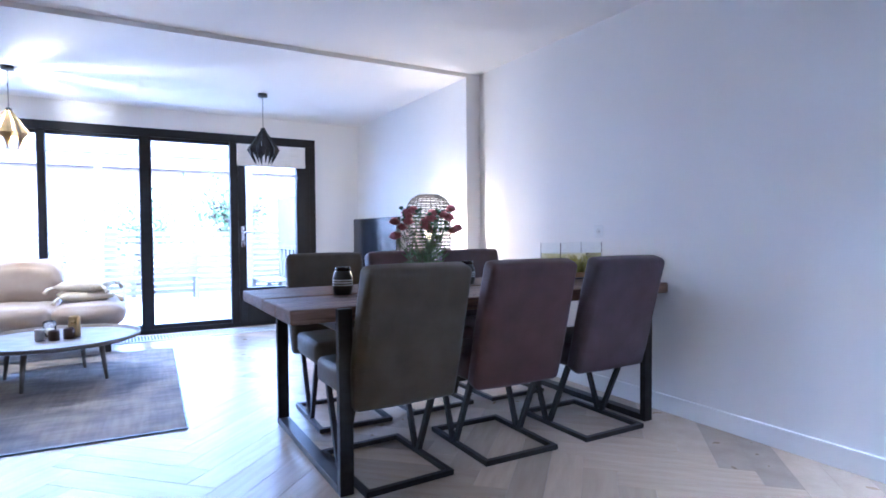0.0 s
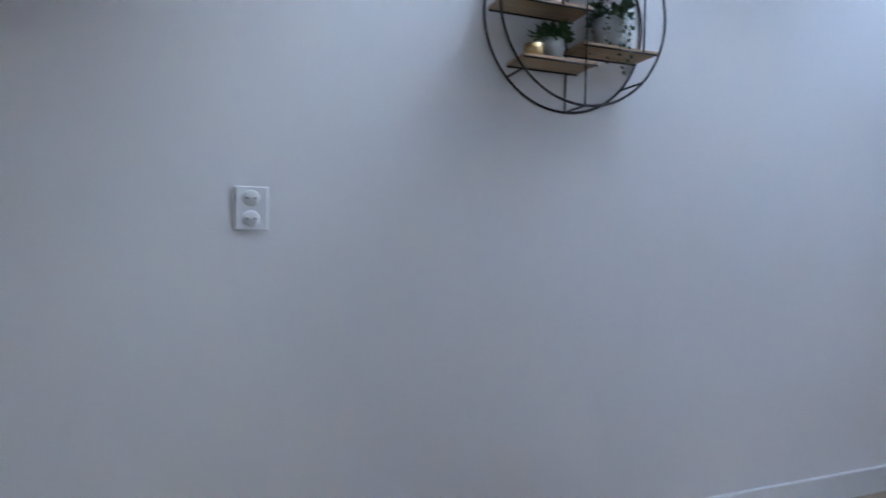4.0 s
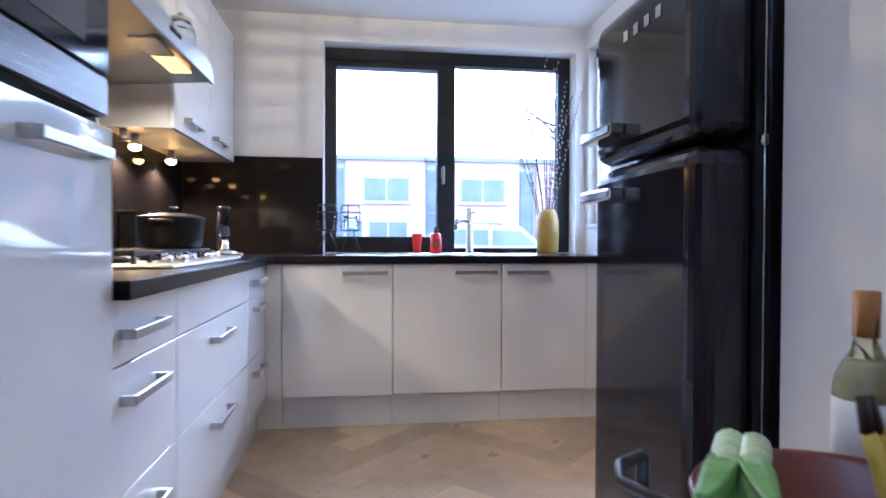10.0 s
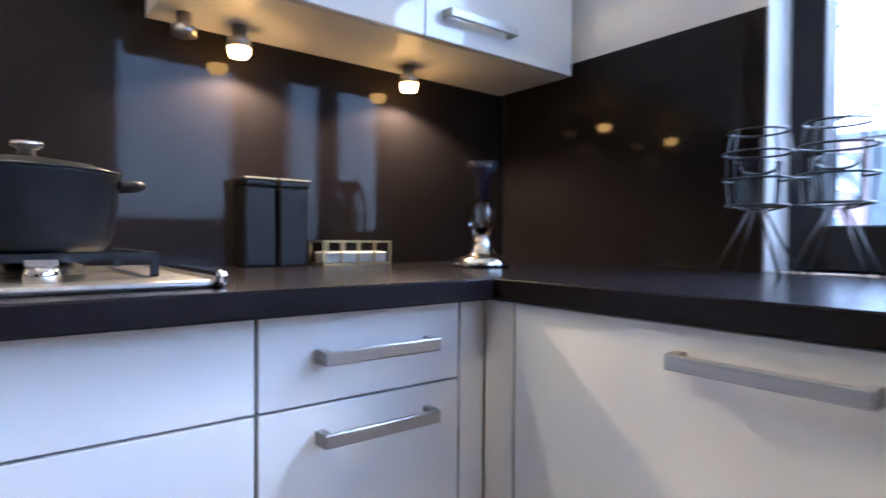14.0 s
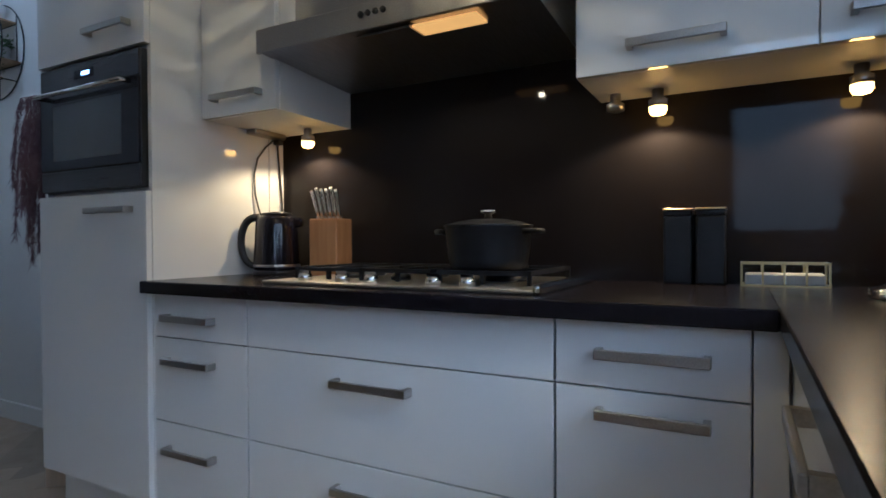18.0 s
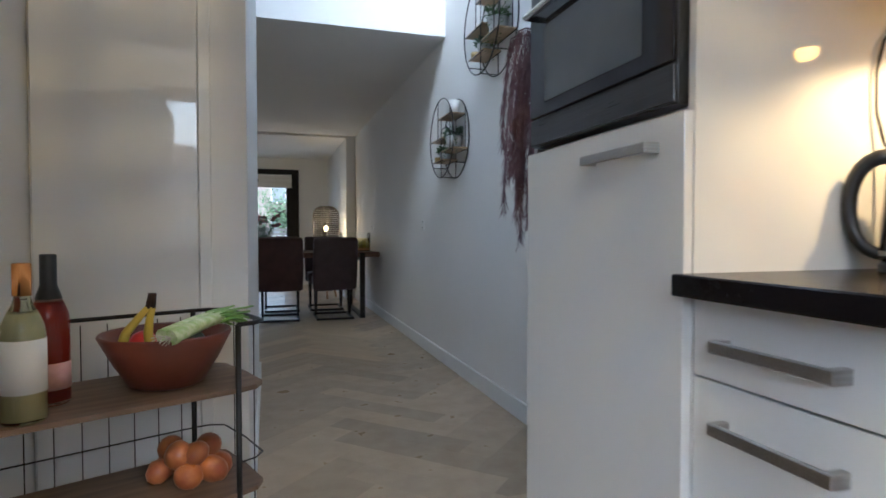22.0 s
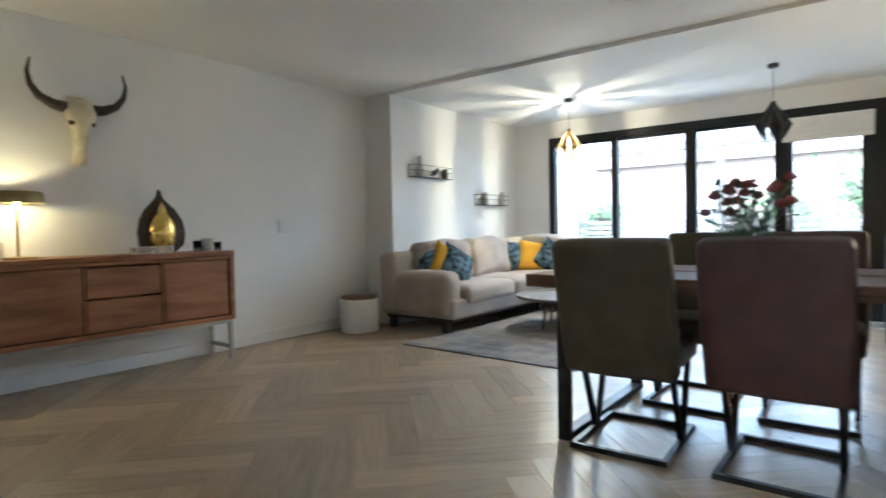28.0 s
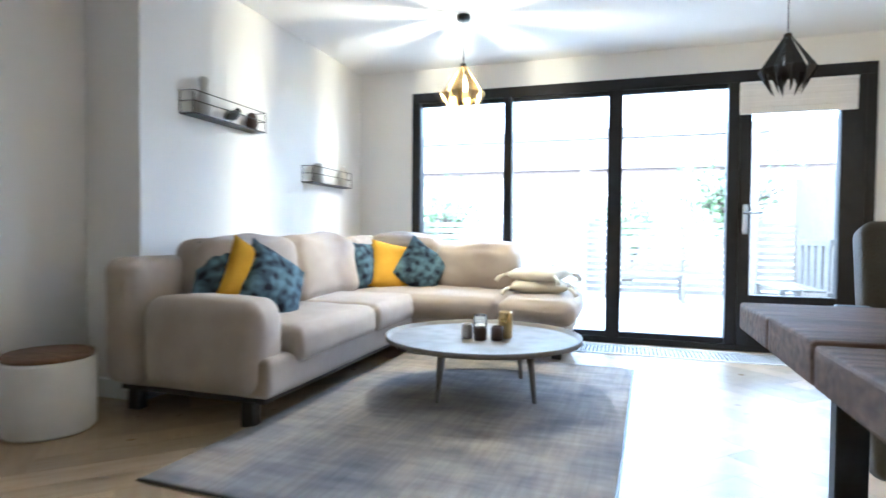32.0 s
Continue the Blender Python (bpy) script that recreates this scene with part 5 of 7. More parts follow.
for n, a in (("frame", (-0.006, 0.006, -0.068, 0.068, 0.0, 0.10)), ("print", (-0.0075, -0.006, -0.056, 0.056, 0.012, 0.088))):
    b = bx(*a)
    bmesh.ops.transform(b, matrix=pose(0, 0, 0, 0, 12, 0), verts=b.verts)
    part(n, b, M_NAVY if n == "frame" else M_LABEL, pf2, "pale print with grey bars" if n == "print" else "")
for k in range(3):
    b = bx(-0.0085, -0.0075, -0.035 + 0.012 * k, 0.02 + 0.01 * k, 0.030 + 0.02 * k, 0.036 + 0.02 * k)
    bmesh.ops.transform(b, matrix=pose(0, 0, 0, 0, 12, 0), verts=b.verts)
    part("bar", b, M_PLANTPOT, pf2)

# ---- kitchen ----
XF, YF, ZT = -0.62, 0.62, 0.927      # fronts and worktop height
def bow_handle(parent, a, b_, axis, front, z):
    """A flat bow handle between a and b_ along the front."""
    bm = bmesh.new()
    if axis == "y":
        box(bm, front - 0.036, front - 0.026, a, b_, z - 0.011, z + 0.011, 0.002)
        for y in (a, b_ - 0.014):
            box(bm, front - 0.027, front, y, y + 0.014, z - 0.011, z + 0.011)
    else:
        box(bm, a, b_, front + 0.026, front + 0.036, z - 0.011, z + 0.011, 0.002)
        for x in (a, b_ - 0.014):
            box(bm, x, x + 0.014, front, front + 0.027, z - 0.011, z + 0.011)
    return part("handle", bm, M_STEEL, parent, "brushed steel bow handle")

def drawer_unit(y0, y1, handles, label):
    u = thing("drawer_cabinet", 0, 0, 0, label, "kitchen cabinet", "white kitchen cabinets")
    part("body", bx(XF + 0.024, -0.03, y0, y1, 0.17, 0.885), M_CARCASE, u)
    part("plinth", bx(XF + 0.05, XF + 0.066, y0, y1, 0.0, 0.17), M_GLOSSWHITE, u)
    for z0, z1 in ((0.741, 0.882), (0.459, 0.737), (0.178, 0.455)):
        f = part("drawer_front", bx(XF, XF + 0.022, y0 + 0.002, y1 - 0.002, z0, z1, 0.0015), M_GLOSSWHITE, u)
        for hz, a, b_ in handles:
            if z0 < hz < z1:
                bow_handle(f, a, b_, "y", XF, hz)
    return u
drawer_unit(0.684, 1.068, [(0.815, 0.754, 0.976), (0.688, 0.754, 0.976), (0.385, 0.754, 0.976)], "white lacquered drawer unit with three drawers")
drawer_unit(1.070, 2.018, [(0.671, 1.440, 1.682), (0.381, 1.440, 1.682)], "wide white lacquered drawer unit under the hob")
drawer_unit(2.020, 2.458, [(0.807, 2.158, 2.384), (0.665, 2.158, 2.384), (0.370, 2.158, 2.384)], "white lacquered drawer unit beside the oven tower")
co = thing("corner_cabinet", 0, 0, 0, "white corner filler cabinet in the kitchen", "kitchen cabinet", "white kitchen cabinets")
part("filler", bx(XF, XF + 0.022, YF + 0.004, 0.682, 0.17, 0.882), M_GLOSSWHITE, co)
part("filler", bx(-0.698, XF - 0.002, YF - 0.022, YF, 0.17, 0.882), M_GLOSSWHITE, co)
part("body", bx(XF + 0.024, -0.03, 0.0, 0.682, 0.17, 0.885), M_CARCASE, co)
part("plinth", bx(-0.698, XF + 0.066, YF - 0.066, YF - 0.05, 0.0, 0.17), M_GLOSSWHITE, co)
part("plinth", bx(XF + 0.05, XF + 0.066, YF - 0.0495, 0.682, 0.0, 0.17), M_GLOSSWHITE, co)
def door_unit(x0, x1, h0, h1, label):
    u = thing("base_cabinet", 0, 0, 0, label, "kitchen cabinet", "white kitchen cabinets")
    part("body", bx(x0, x1, 0.0, YF - 0.024, 0.17, 0.885), M_CARCASE, u)
    part("plinth", bx(x0, x1, YF - 0.066, YF - 0.05, 0.0, 0.17), M_GLOSSWHITE, u)
    d = part("door", bx(x0 + 0.002, x1 - 0.002, YF - 0.022, YF, 0.178, 0.882, 0.0015), M_GLOSSWHITE, u)
    bow_handle(d, h0, h1, "x", YF, 0.835)
door_unit(-1.28, -0.70, -1.252, -1.016, "white lacquered base cabinet with one door")
door_unit(-1.88, -1.282, -1.85, -1.622, "white lacquered base cabinet under the sink")
door_unit(-2.37, -1.882, -2.145, -1.915, "narrow white lacquered base cabinet with one door")
ep = thing("end_panel", 0, 0, 0, "white cabinet end panel beside the wall", "cabinet panel")
part("panel", bx(-2.48, -2.372, 0.0, YF - 0.004, 0.17, 0.885, 0.0015), M_GLOSSWHITE, ep)
part("plinth", bx(-2.48, -2.372, 0.0, YF - 0.05, 0.0, 0.17), M_GLOSSWHITE, ep)

wt = thing("worktop", 0, 0, 0, "dark stone L-shaped kitchen worktop", "worktop")
part("slab", bx(XF - 0.052, 0.0, YF + 0.022, 2.458, ZT - 0.04, ZT, 0.003), M_STONE, wt)
part("slab", bx(-2.52, 0.0, YS, YF + 0.0215, ZT - 0.04, ZT, 0.003), M_STONE, wt)
sp1 = thing("splashback", 0, 0, 0, "dark brown glass splashback behind the worktop", "splashback")
part("panel", bx(-0.012, -0.001, -0.018, 2.458, ZT, 1.75), M_SPLASH, sp1)
part("panel", bx(-0.862, -0.0125, YS + 0.001, YS + 0.012, ZT, 1.535), M_SPLASH, sp1)

def wall_cab(y0, y1, doors, z0, z1, label, depth=0.30):
    u = thing("wall_cabinet", 0, 0, 0, label, "wall cabinet", "white kitchen cabinets")
    part("body", bx(-depth, -0.013, y0, y1, z0, z1), M_CARCASE, u)
    for a, b_, h0, h1 in doors:
        d = part("door", bx(-depth - 0.022, -depth - 0.002, a + 0.0015, b_ - 0.0015, z0, z1, 0.0015), M_GLOSSWHITE, u)
        if h1 > h0:
            bow_handle(d, h0, h1, "y", -depth - 0.022, z0 + 0.062)
    return u
wall_cab(0.0, 1.10, [(0.55, 1.10, 0.735, 0.965), (0.0, 0.55, 0.265, 0.495)], 1.49, 2.27, "white wall cabinet with two doors above the worktop")
wall_cab(2.09, 2.456, [(2.09, 2.456, 2.15, 2.38)], 1.505, 2.27, "narrow deep white wall cabinet beside the oven tower", 0.40)
wall_cab(1.102, 2.088, [(1.102, 2.088, 0, 0)], 1.93, 2.27, "white wall cabinet above the cooker hood")
for y, on in ((2.24, True), (0.92, True), (0.44, True), (1.04, False)):
    zs = 1.505 if y > 2 else 1.49
    s = thing("cabinet_spotlight", -0.095, y, zs, "lit puck spotlight hung under the wall cabinet" if on else "unlit steel puck spotlight under the wall cabinet", "spotlight", "spotlights under the wall cabinets")
    b = bmesh.new()
    lathe(b, [(0.0, 0.0), (0.016, 0.0), (0.016, -0.024), (0.026, -0.030), (0.026, -0.050), (0.0, -0.050)], 20)
    part("housing", b, M_STEEL, s)
    if on:
        b = bmesh.new()
        lathe(b, [(0, -0.0505), (0.025, -0.0505), (0.025, -0.062), (0.019, -0.073), (0, -0.078)], 16)
        o = part("lens", b, M_SPOT, s, "glowing warm lens")
        o.visible_shadow = False
        lamp("cabinet_spotlight_lamp", "SPOT", 5.0, (1.0, 0.60, 0.24), pose(-0.095, y, zs - 0.078), 0.012, spot=150, blend=0.35)

hd = thing("cooker_hood", 0, 0, 0, "steel canopy cooker hood with one lit lamp", "cooker hood")
part("front_panel", bx(-0.50, -0.485, 1.16, 2.10, 1.665, 1.742, 0.003), M_STEEL, hd)
b = bmesh.new()
pr = [(-0.486, 1.674), (-0.013, 1.644), (-0.013, 1.929), (-0.323, 1.929), (-0.323, 1.742), (-0.486, 1.742)]
l0 = [b.verts.new((x, 1.16, z)) for x, z in pr]
l1 = [b.verts.new((x, 2.10, z)) for x, z in pr]
b.faces.new(l0)
b.faces.new(l1[::-1])
for i in range(6):
    j = (i + 1) % 6
    b.faces.new((l0[i], l0[j], l1[j], l1[i]))
part("body", b, M_STEEL, hd)
for k in range(3):
    y0 = 1.20 + k * 0.29
    b = bx(-0.34, -0.06, y0, y0 + 0.28, -0.004, 0.004, 0.002)
    bmesh.ops.transform(b, matrix=Matrix.Translation((0, 0, 1.650)) @ pose(0, 0, 0, 0, 3.6, 0), verts=b.verts)
    part("grease_filter", b, M_CARCASE, hd)
b = bx(-0.46, -0.385, 1.33, 1.53, 1.660, 1.667)
part("lamp_lens", b, M_HOODLENS, hd, "glowing warm hood lamp")
part("lamp_frame", bx(-0.465, -0.38, 1.535, 1.72, 1.660, 1.667), M_STEEL, hd)
for k in range(4):
    b = bmesh.new()
    lathe(b, [(0, 0), (0.009, 0), (0.009, 0.006), (0, 0.007)], 12, m=Matrix.Translation((-0.50, 1.60 + 0.026 * k, 1.71)) @ pose(0, 0, 0, 0, -90, 0))
    part("button", b, M_BLACKPLASTIC, hd)
lamp("hood_lamp", "SPOT", 3.0, (1.0, 0.70, 0.36), pose(-0.42, 1.43, 1.652), 0.012, spot=165, blend=0.5)

XT = XF + 0.001
tw = thing("oven_tower", 0, 0, 0, "tall white kitchen unit with a built-in oven", "tall cabinet")
part("side", bx(XT, -0.09, 2.460, 2.478, 0.0, 2.27), M_GLOSSWHITE, tw)
part("filler", bx(-0.092, -0.0128, 2.4525, 2.4595, ZT + 0.001, 1.504), M_GLOSSWHITE, tw)
part("side", bx(XT, -0.09, 3.098, 3.116, 0.17, 2.27), M_GLOSSWHITE, tw)
part("body", bx(XT + 0.024, -0.09, 2.479, 3.097, 0.17, 2.27), M_CARCASE, tw)
part("plinth", bx(XT + 0.045, -0.09, 2.479, 3.09, 0.0, 0.17), M_GLOSSWHITE, tw)
d = part("door", bx(XT - 0.022, XT - 0.001, 2.462, 3.114, 0.178, 1.228, 0.0015), M_GLOSSWHITE, tw)
bow_handle(d, 2.532, 2.768, "y", XT - 0.022, 1.168)
d = part("door", bx(XT - 0.022, XT - 0.001, 2.462, 3.114, 1.725, 2.27, 0.0015), M_GLOSSWHITE, tw)
bow_handle(d, 2.532, 2.768, "y", XT - 0.022, 1.80)
ov = part("oven", bx(XT - 0.018, XT + 0.023, 2.486, 3.090, 1.245, 1.712, 0.002), M_BLACKPLASTIC, tw, "built-in steel and glass oven")
part("control_panel", bx(XT - 0.026, XT - 0.018, 2.488, 3.088, 1.620, 1.708, 0.002), M_OVENSTEEL, ov)
part("display", bx(XT - 0.0275, XT - 0.026, 2.74, 2.86, 1.650, 1.682), M_SCREEN, ov)
part("clock_digits", bx(XT - 0.0285, XT - 0.0275, 2.765, 2.815, 1.660, 1.674), glow("blue_display", (0.5, 0.65, 1.0), 2.0), ov)
part("glass_door", bx(XT - 0.028, XT - 0.018, 2.488, 3.088, 1.325, 1.614, 0.002), M_BLACKGLOSS, ov)
part("window", bx(XT - 0.0295, XT - 0.028, 2.58, 3.0, 1.36, 1.565), mat("oven_window", (0.10, 0.11, 0.12), None, 0.1), ov)
part("bottom_panel", bx(XT - 0.026, XT - 0.018, 2.488, 3.088, 1.248, 1.320, 0.002), M_OVENSTEEL, ov)
b = bmesh.new()
tube(b, [(XT - 0.028, 2.53, 1.600), (XT - 0.062, 2.53, 1.600), (XT - 0.062, 3.05, 1.600), (XT - 0.028, 3.05, 1.600)], 0.009, 10)
part("oven_handle", b, M_CHROME, ov)

gj = thing("glass_jar", -0.405, 1.27, 1.742, "clear glass jar with a metal lid on the cooker hood", "jar")
b = bmesh.new()
lathe(b, [(0, 0), (0.046, 0), (0.052, 0.01), (0.052, 0.105), (0.036, 0.135), (0.033, 0.135), (0.048, 0.10), (0.048, 0.012), (0, 0.008)], 24)
part("body", b, M_CLEAR, gj)
b = bmesh.new()
lathe(b, [(0, 0.135), (0.038, 0.135), (0.038, 0.152), (0.012, 0.158), (0.012, 0.172), (0, 0.174)], 20)
part("lid", b, M_STEEL, gj, "steel lid")

# hob
hb2 = thing("gas_hob", -0.34, 1.56, ZT, "steel gas hob with black pan supports", "hob")
part("tray", bx(-0.26, 0.25, -0.44, 0.42, 0, 0.012, 0.005, 2), M_STEEL, hb2)
part("edge_bar", bx(-0.27, 0.25, -0.455, -0.435, 0.0, 0.026, 0.008, 2), M_CHROME, hb2)
for k, y in enumerate((0.30, 0.16, 0.06, -0.14, -0.24)):
    b = bmesh.new()
    lathe(b, [(0, 0.012), (0.022, 0.012), (0.020, 0.030), (0.014, 0.034), (0, 0.034)], 16, cx=-0.20, cy=y)
    box(b, -0.206, -0.194, y - 0.018, y + 0.018, 0.034, 0.042)
    part("knob", b, M_CHROME, hb2)
for x, y, r in ((0.10, 0.26, 0.04), (-0.03, 0.26, 0.05), (0.12, 0.02, 0.035), (-0.06, 0.05, 0.03), (0.03, -0.25, 0.06)):
    b = bmesh.new()
    lathe(b, [(0, 0.012), (r, 0.012), (r, 0.024), (r * 0.7, 0.030), (0, 0.032)], 20, cx=x, cy=y)
    part("burner", b, M_IRON, hb2)
for y0, y1 in ((0.13, 0.39), (-0.10, 0.12), (-0.39, -0.12)):
    b = bmesh.new()
    for x in (-0.14, 0.03, 0.21):
        bar(b, (x, y0, 0.042), (x, y1, 0.042), 0.012)
    for y in (y0 + 0.006, (y0 + y1) / 2, y1 - 0.006):
        bar(b, (-0.14, y, 0.043), (0.21, y, 0.043), 0.012)
        for x in (-0.14, 0.21):
            bar(b, (x, y, 0.012), (x, y, 0.048), 0.011)
    part("pan_support", b, M_IRON, hb2)
po = thing("cooking_pot", -0.385, 1.33, ZT + 0.049, "dark grey cast iron casserole with a lid on the hob", "pot")
b = bmesh.new()
lathe(b, [(0, 0), (0.108, 0), (0.120, 0.010), (0.126, 0.03), (0.136, 0.122), (0.138, 0.126), (0.130, 0.126), (0.118, 0.012), (0, 0.012)], 40)
part("body", b, M_IRON, po)
b = bmesh.new()
lathe(b, [(0, 0.150), (0.05, 0.148), (0.10, 0.141), (0.132, 0.132), (0.140, 0.130), (0.140, 0.1265), (0.10, 0.132), (0, 0.142)], 40)
part("lid", b, M_IRON, po)
b = bmesh.new()
lathe(b, [(0, 0.148), (0.014, 0.149), (0.011, 0.162), (0.026, 0.168), (0.026, 0.175), (0, 0.177)], 20)
part("knob", b, M_CHROME, po, "steel lid knob")
for s in (-1, 1):
    b = bmesh.new()
    tube(b, [(-0.045, s * 0.130, 0.110), (-0.035, s * 0.166, 0.112), (0.035, s * 0.166, 0.112), (0.045, s * 0.130, 0.110)], 0.008, 8)
    part("side_handle", b, M_IRON, po)
po.scale = (0.89, 0.89, 0.93)

kb = thing("knife_block", -0.15, 2.082, ZT, "beech knife block with steel handled knives", "knife block", rz=6)
part("block", bx(-0.055, 0.055, -0.06, 0.06, 0, 0.213, 0.004), M_WOODBLOCK, kb)
for i in range(6):
    y, rise = -0.046 + 0.0184 * i, 0.006 * math.sin(1.9 * i) - 0.004 * abs(i - 2.5)
    b = bmesh.new()
    tube(b, [(-0.012, y, 0.205), (-0.020, y * 1.04, 0.245), (-0.030, y * 1.10, 0.285 + rise), (-0.041, y * 1.14, 0.318 + rise), (-0.049, y * 1.15, 0.327 + rise)], 0.0062, 10)
    k_ = part("knife", b, M_KNIFE, kb, "steel knife handle")
    b = bmesh.new()
    box(b, -0.022, -0.002, y - 0.0035, y + 0.0035, 0.2132, 0.222)
    part("bolster", b, M_STEEL, k_)
ke = thing("electric_kettle", -0.185, 2.325, ZT, "black electric kettle on its base", "kettle", rz=-60)
b = bmesh.new()
lathe(b, [(0, 0.018), (0.086, 0.018), (0.089, 0.03), (0.088, 0.07), (0.080, 0.19), (0.076, 0.214), (0.066, 0.228), (0.02, 0.238), (0, 0.238)], 32)
part("body", b, M_BLACKGLOSS, ke)
b = bmesh.new()
lathe(b, [(0, 0), (0.090, 0), (0.091, 0.012), (0.088, 0.017), (0, 0.017)], 32)
part("base", b, M_BLACKPLASTIC, ke)
b = bmesh.new()
lathe(b, [(0.0885, 0.030), (0.0898, 0.031), (0.0895, 0.040), (0.088, 0.041)], 32)
part("trim_ring", b, M_STEEL, ke, "thin steel ring")
b = bmesh.new()
tube(b, [(-0.068 - 0.070 * math.sin(math.pi * i / 14) ** 0.7, 0, 0.128 + 0.096 * math.cos(math.pi * i / 14)) for i in range(15)], 0.0155, 10, taper=0.012)
part("handle", b, M_BLACKPLASTIC, ke)
b = bmesh.new()
lathe(b, [(0, 0.236), (0.058, 0.233), (0.056, 0.240), (0.012, 0.246), (0, 0.246)], 24)
part("lid", b, M_BLACKPLASTIC, ke)
part("spout", bx(0.058, 0.104, -0.022, 0.022, 0.185, 0.222, 0.009, 2), M_BLACKGLOSS, ke)
part("water_gauge", bx(0.0, 0.03, -0.0875, -0.0755, 0.06, 0.17, 0.003), M_GLASS, ke)
kc = thing("kettle_cord", -0.10, 2.44, 1.2, "black kettle cord looping down the cabinet side", "cable")
b = bmesh.new()
tube(b, [(0.030, 0.006, 0.285), (-0.020, 0.006, 0.245), (-0.062, 0.008, 0.195), (-0.078, 0.010, 0.130), (-0.076, 0.010, 0.050), (-0.062, 0.004, -0.010), (-0.050, -0.02, -0.09), (-0.060, -0.05, -0.25), (-0.09, -0.06, -0.265)], 0.0038, 6)
part("cord", b, M_BLACKPLASTIC, kc)
b = bmesh.new()
tube(b, [(0.045, 0.004, 0.285), (0.052, 0.004, 0.20), (0.060, 0.002, 0.10), (0.066, 0.0, 0.02), (0.062, -0.01, -0.10), (0.03, -0.03, -0.24), (-0.02, -0.06, -0.266)], 0.0038, 6)
part("cord", b, M_BLACKPLASTIC, kc)
so = thing("counter_socket", -0.13, 2.455, 1.484, "slim steel socket strip under the wall cabinet", "wall socket")
part("body", bx(-0.085, 0.085, -0.055, 0.0, 0.0, 0.020, 0.004), M_STEEL, so)
part("plug", bx(0.055, 0.082, -0.040, -0.006, -0.022, -0.0005, 0.004, 2), M_BLACKPLASTIC, so)

for y in (0.868, 0.782):
    c = thing("canister", -0.056, y, ZT, "square black canister with a brass-rimmed lid", "canister", "pair of black canisters")
    part("body", bx(-0.038, 0.038, -0.038, 0.038, 0, 0.195, 0.006, 2), M_IRON, c)
    part("lid", bx(-0.039, 0.039, -0.039, 0.039, 0.195, 0.213, 0.004), M_IRON, c)
    part("rim", bx(-0.040, 0.040, -0.040, 0.040, 0.212, 0.217, 0.001), M_BRASS, c, "brass rim")
gb = thing("glass_box", -0.06, 0.605, ZT, "small glass and brass tea box", "box")
b = bmesh.new()
xs, ys2 = (-0.04, 0.04), (-0.10, 0.10)
for x in xs:
    for z in (0.003, 0.062):
        bar(b, (x, -0.10, z), (x, 0.10, z), 0.005)
    for y in (-0.10, -0.05, 0.0, 0.05, 0.10):
        bar(b, (x, y, 0), (x, y, 0.065), 0.005)
for y in ys2:
    for z in (0.003, 0.062):
        bar(b, (-0.04, y, z), (0.04, y, z), 0.005)
part("brass_edges", b, M_BRASS, gb)
b = bmesh.new()
for x in (-0.0405, 0.0395):
    box(b, x, x + 0.001, -0.098, 0.098, 0.004, 0.060)
part("panes", b, M_GLASS, gb)
part("contents", bx(-0.035, 0.035, -0.092, 0.092, 0.004, 0.035, 0.004), M_PLANTPOT, gb)

cf = thing("coffee_maker", -0.36, 0.395, ZT, "polished metal and glass coffee maker in the corner", "coffee maker")
for prof, m, nm in (([(0, 0), (0.098, 0), (0.102, 0.008), (0.098, 0.026), (0.07, 0.034), (0.042, 0.045), (0.034, 0.075), (0.03, 0.10), (0, 0.10)], M_CHROME, "base"), ([(0, 0.10), (0.03, 0.10), (0.045, 0.13), (0.045, 0.18), (0.03, 0.205), (0.026, 0.20), (0.04, 0.175), (0.04, 0.135), (0, 0.105)], M_CLEAR, "glass_bulb"), ([(0, 0.20), (0.028, 0.205), (0.026, 0.27), (0.05, 0.30), (0.052, 0.325), (0, 0.33)], M_BLACKGLOSS, "top")):
    b = bmesh.new()
    lathe(b, [(a * 0.72, z * 0.82) for a, z in prof], 24)
    part(nm, b, m, cf)
b = bmesh.new()
tube(b, [(0.045, -0.035, 0.018), (0.048, -0.04, 0.17), (0.03, -0.025, 0.258)], 0.006, 8)
part("stand_rod", b, M_BLACKPLASTIC, cf)
for x, y in ((-0.905, 0.11), (-1.045, 0.10)):
    l = thing("wire_candle_stand", x, y, ZT, "black wire candle lantern on angled legs", "lantern", "wire lanterns by the window")
    for sx in (-1, 1):
        for sy in (-1, 1):
            b = bmesh.new()
            tube(b, [(sx * 0.065, sy * 0.05, 0.0), (sx * 0.012, sy * 0.012, 0.135)], 0.003, 6)
            part("leg", b, M_BLACKSTEEL, l)
    for z, r in ((0.145, 0.06), (0.20, 0.066), (0.255, 0.066), (0.30, 0.056)):
        b = bmesh.new()
        tube(b, [(r * math.cos(6.283 * i / 20), r * math.sin(6.283 * i / 20), z) for i in range(20)], 0.0025, 5, closed=True)
        part("hoop", b, M_BLACKSTEEL, l)
    for k in range(5):
        a = 6.283 * k / 5
        b = bmesh.new()
        tube(b, [(r * math.cos(a), r * math.sin(a), z) for z, r in ((0.135, 0.02), (0.145, 0.06), (0.20, 0.066), (0.255, 0.066), (0.30, 0.056))], 0.0025, 5)
        part("wire", b, M_BLACKSTEEL, l)
    b = bmesh.new()
    lathe(b, [(0, 0.146), (0.042, 0.146), (0.044, 0.235), (0.041, 0.235), (0.039, 0.15), (0, 0.15)], 20)
    part("glass_cup", b, M_GLASS, l).visible_shadow = False

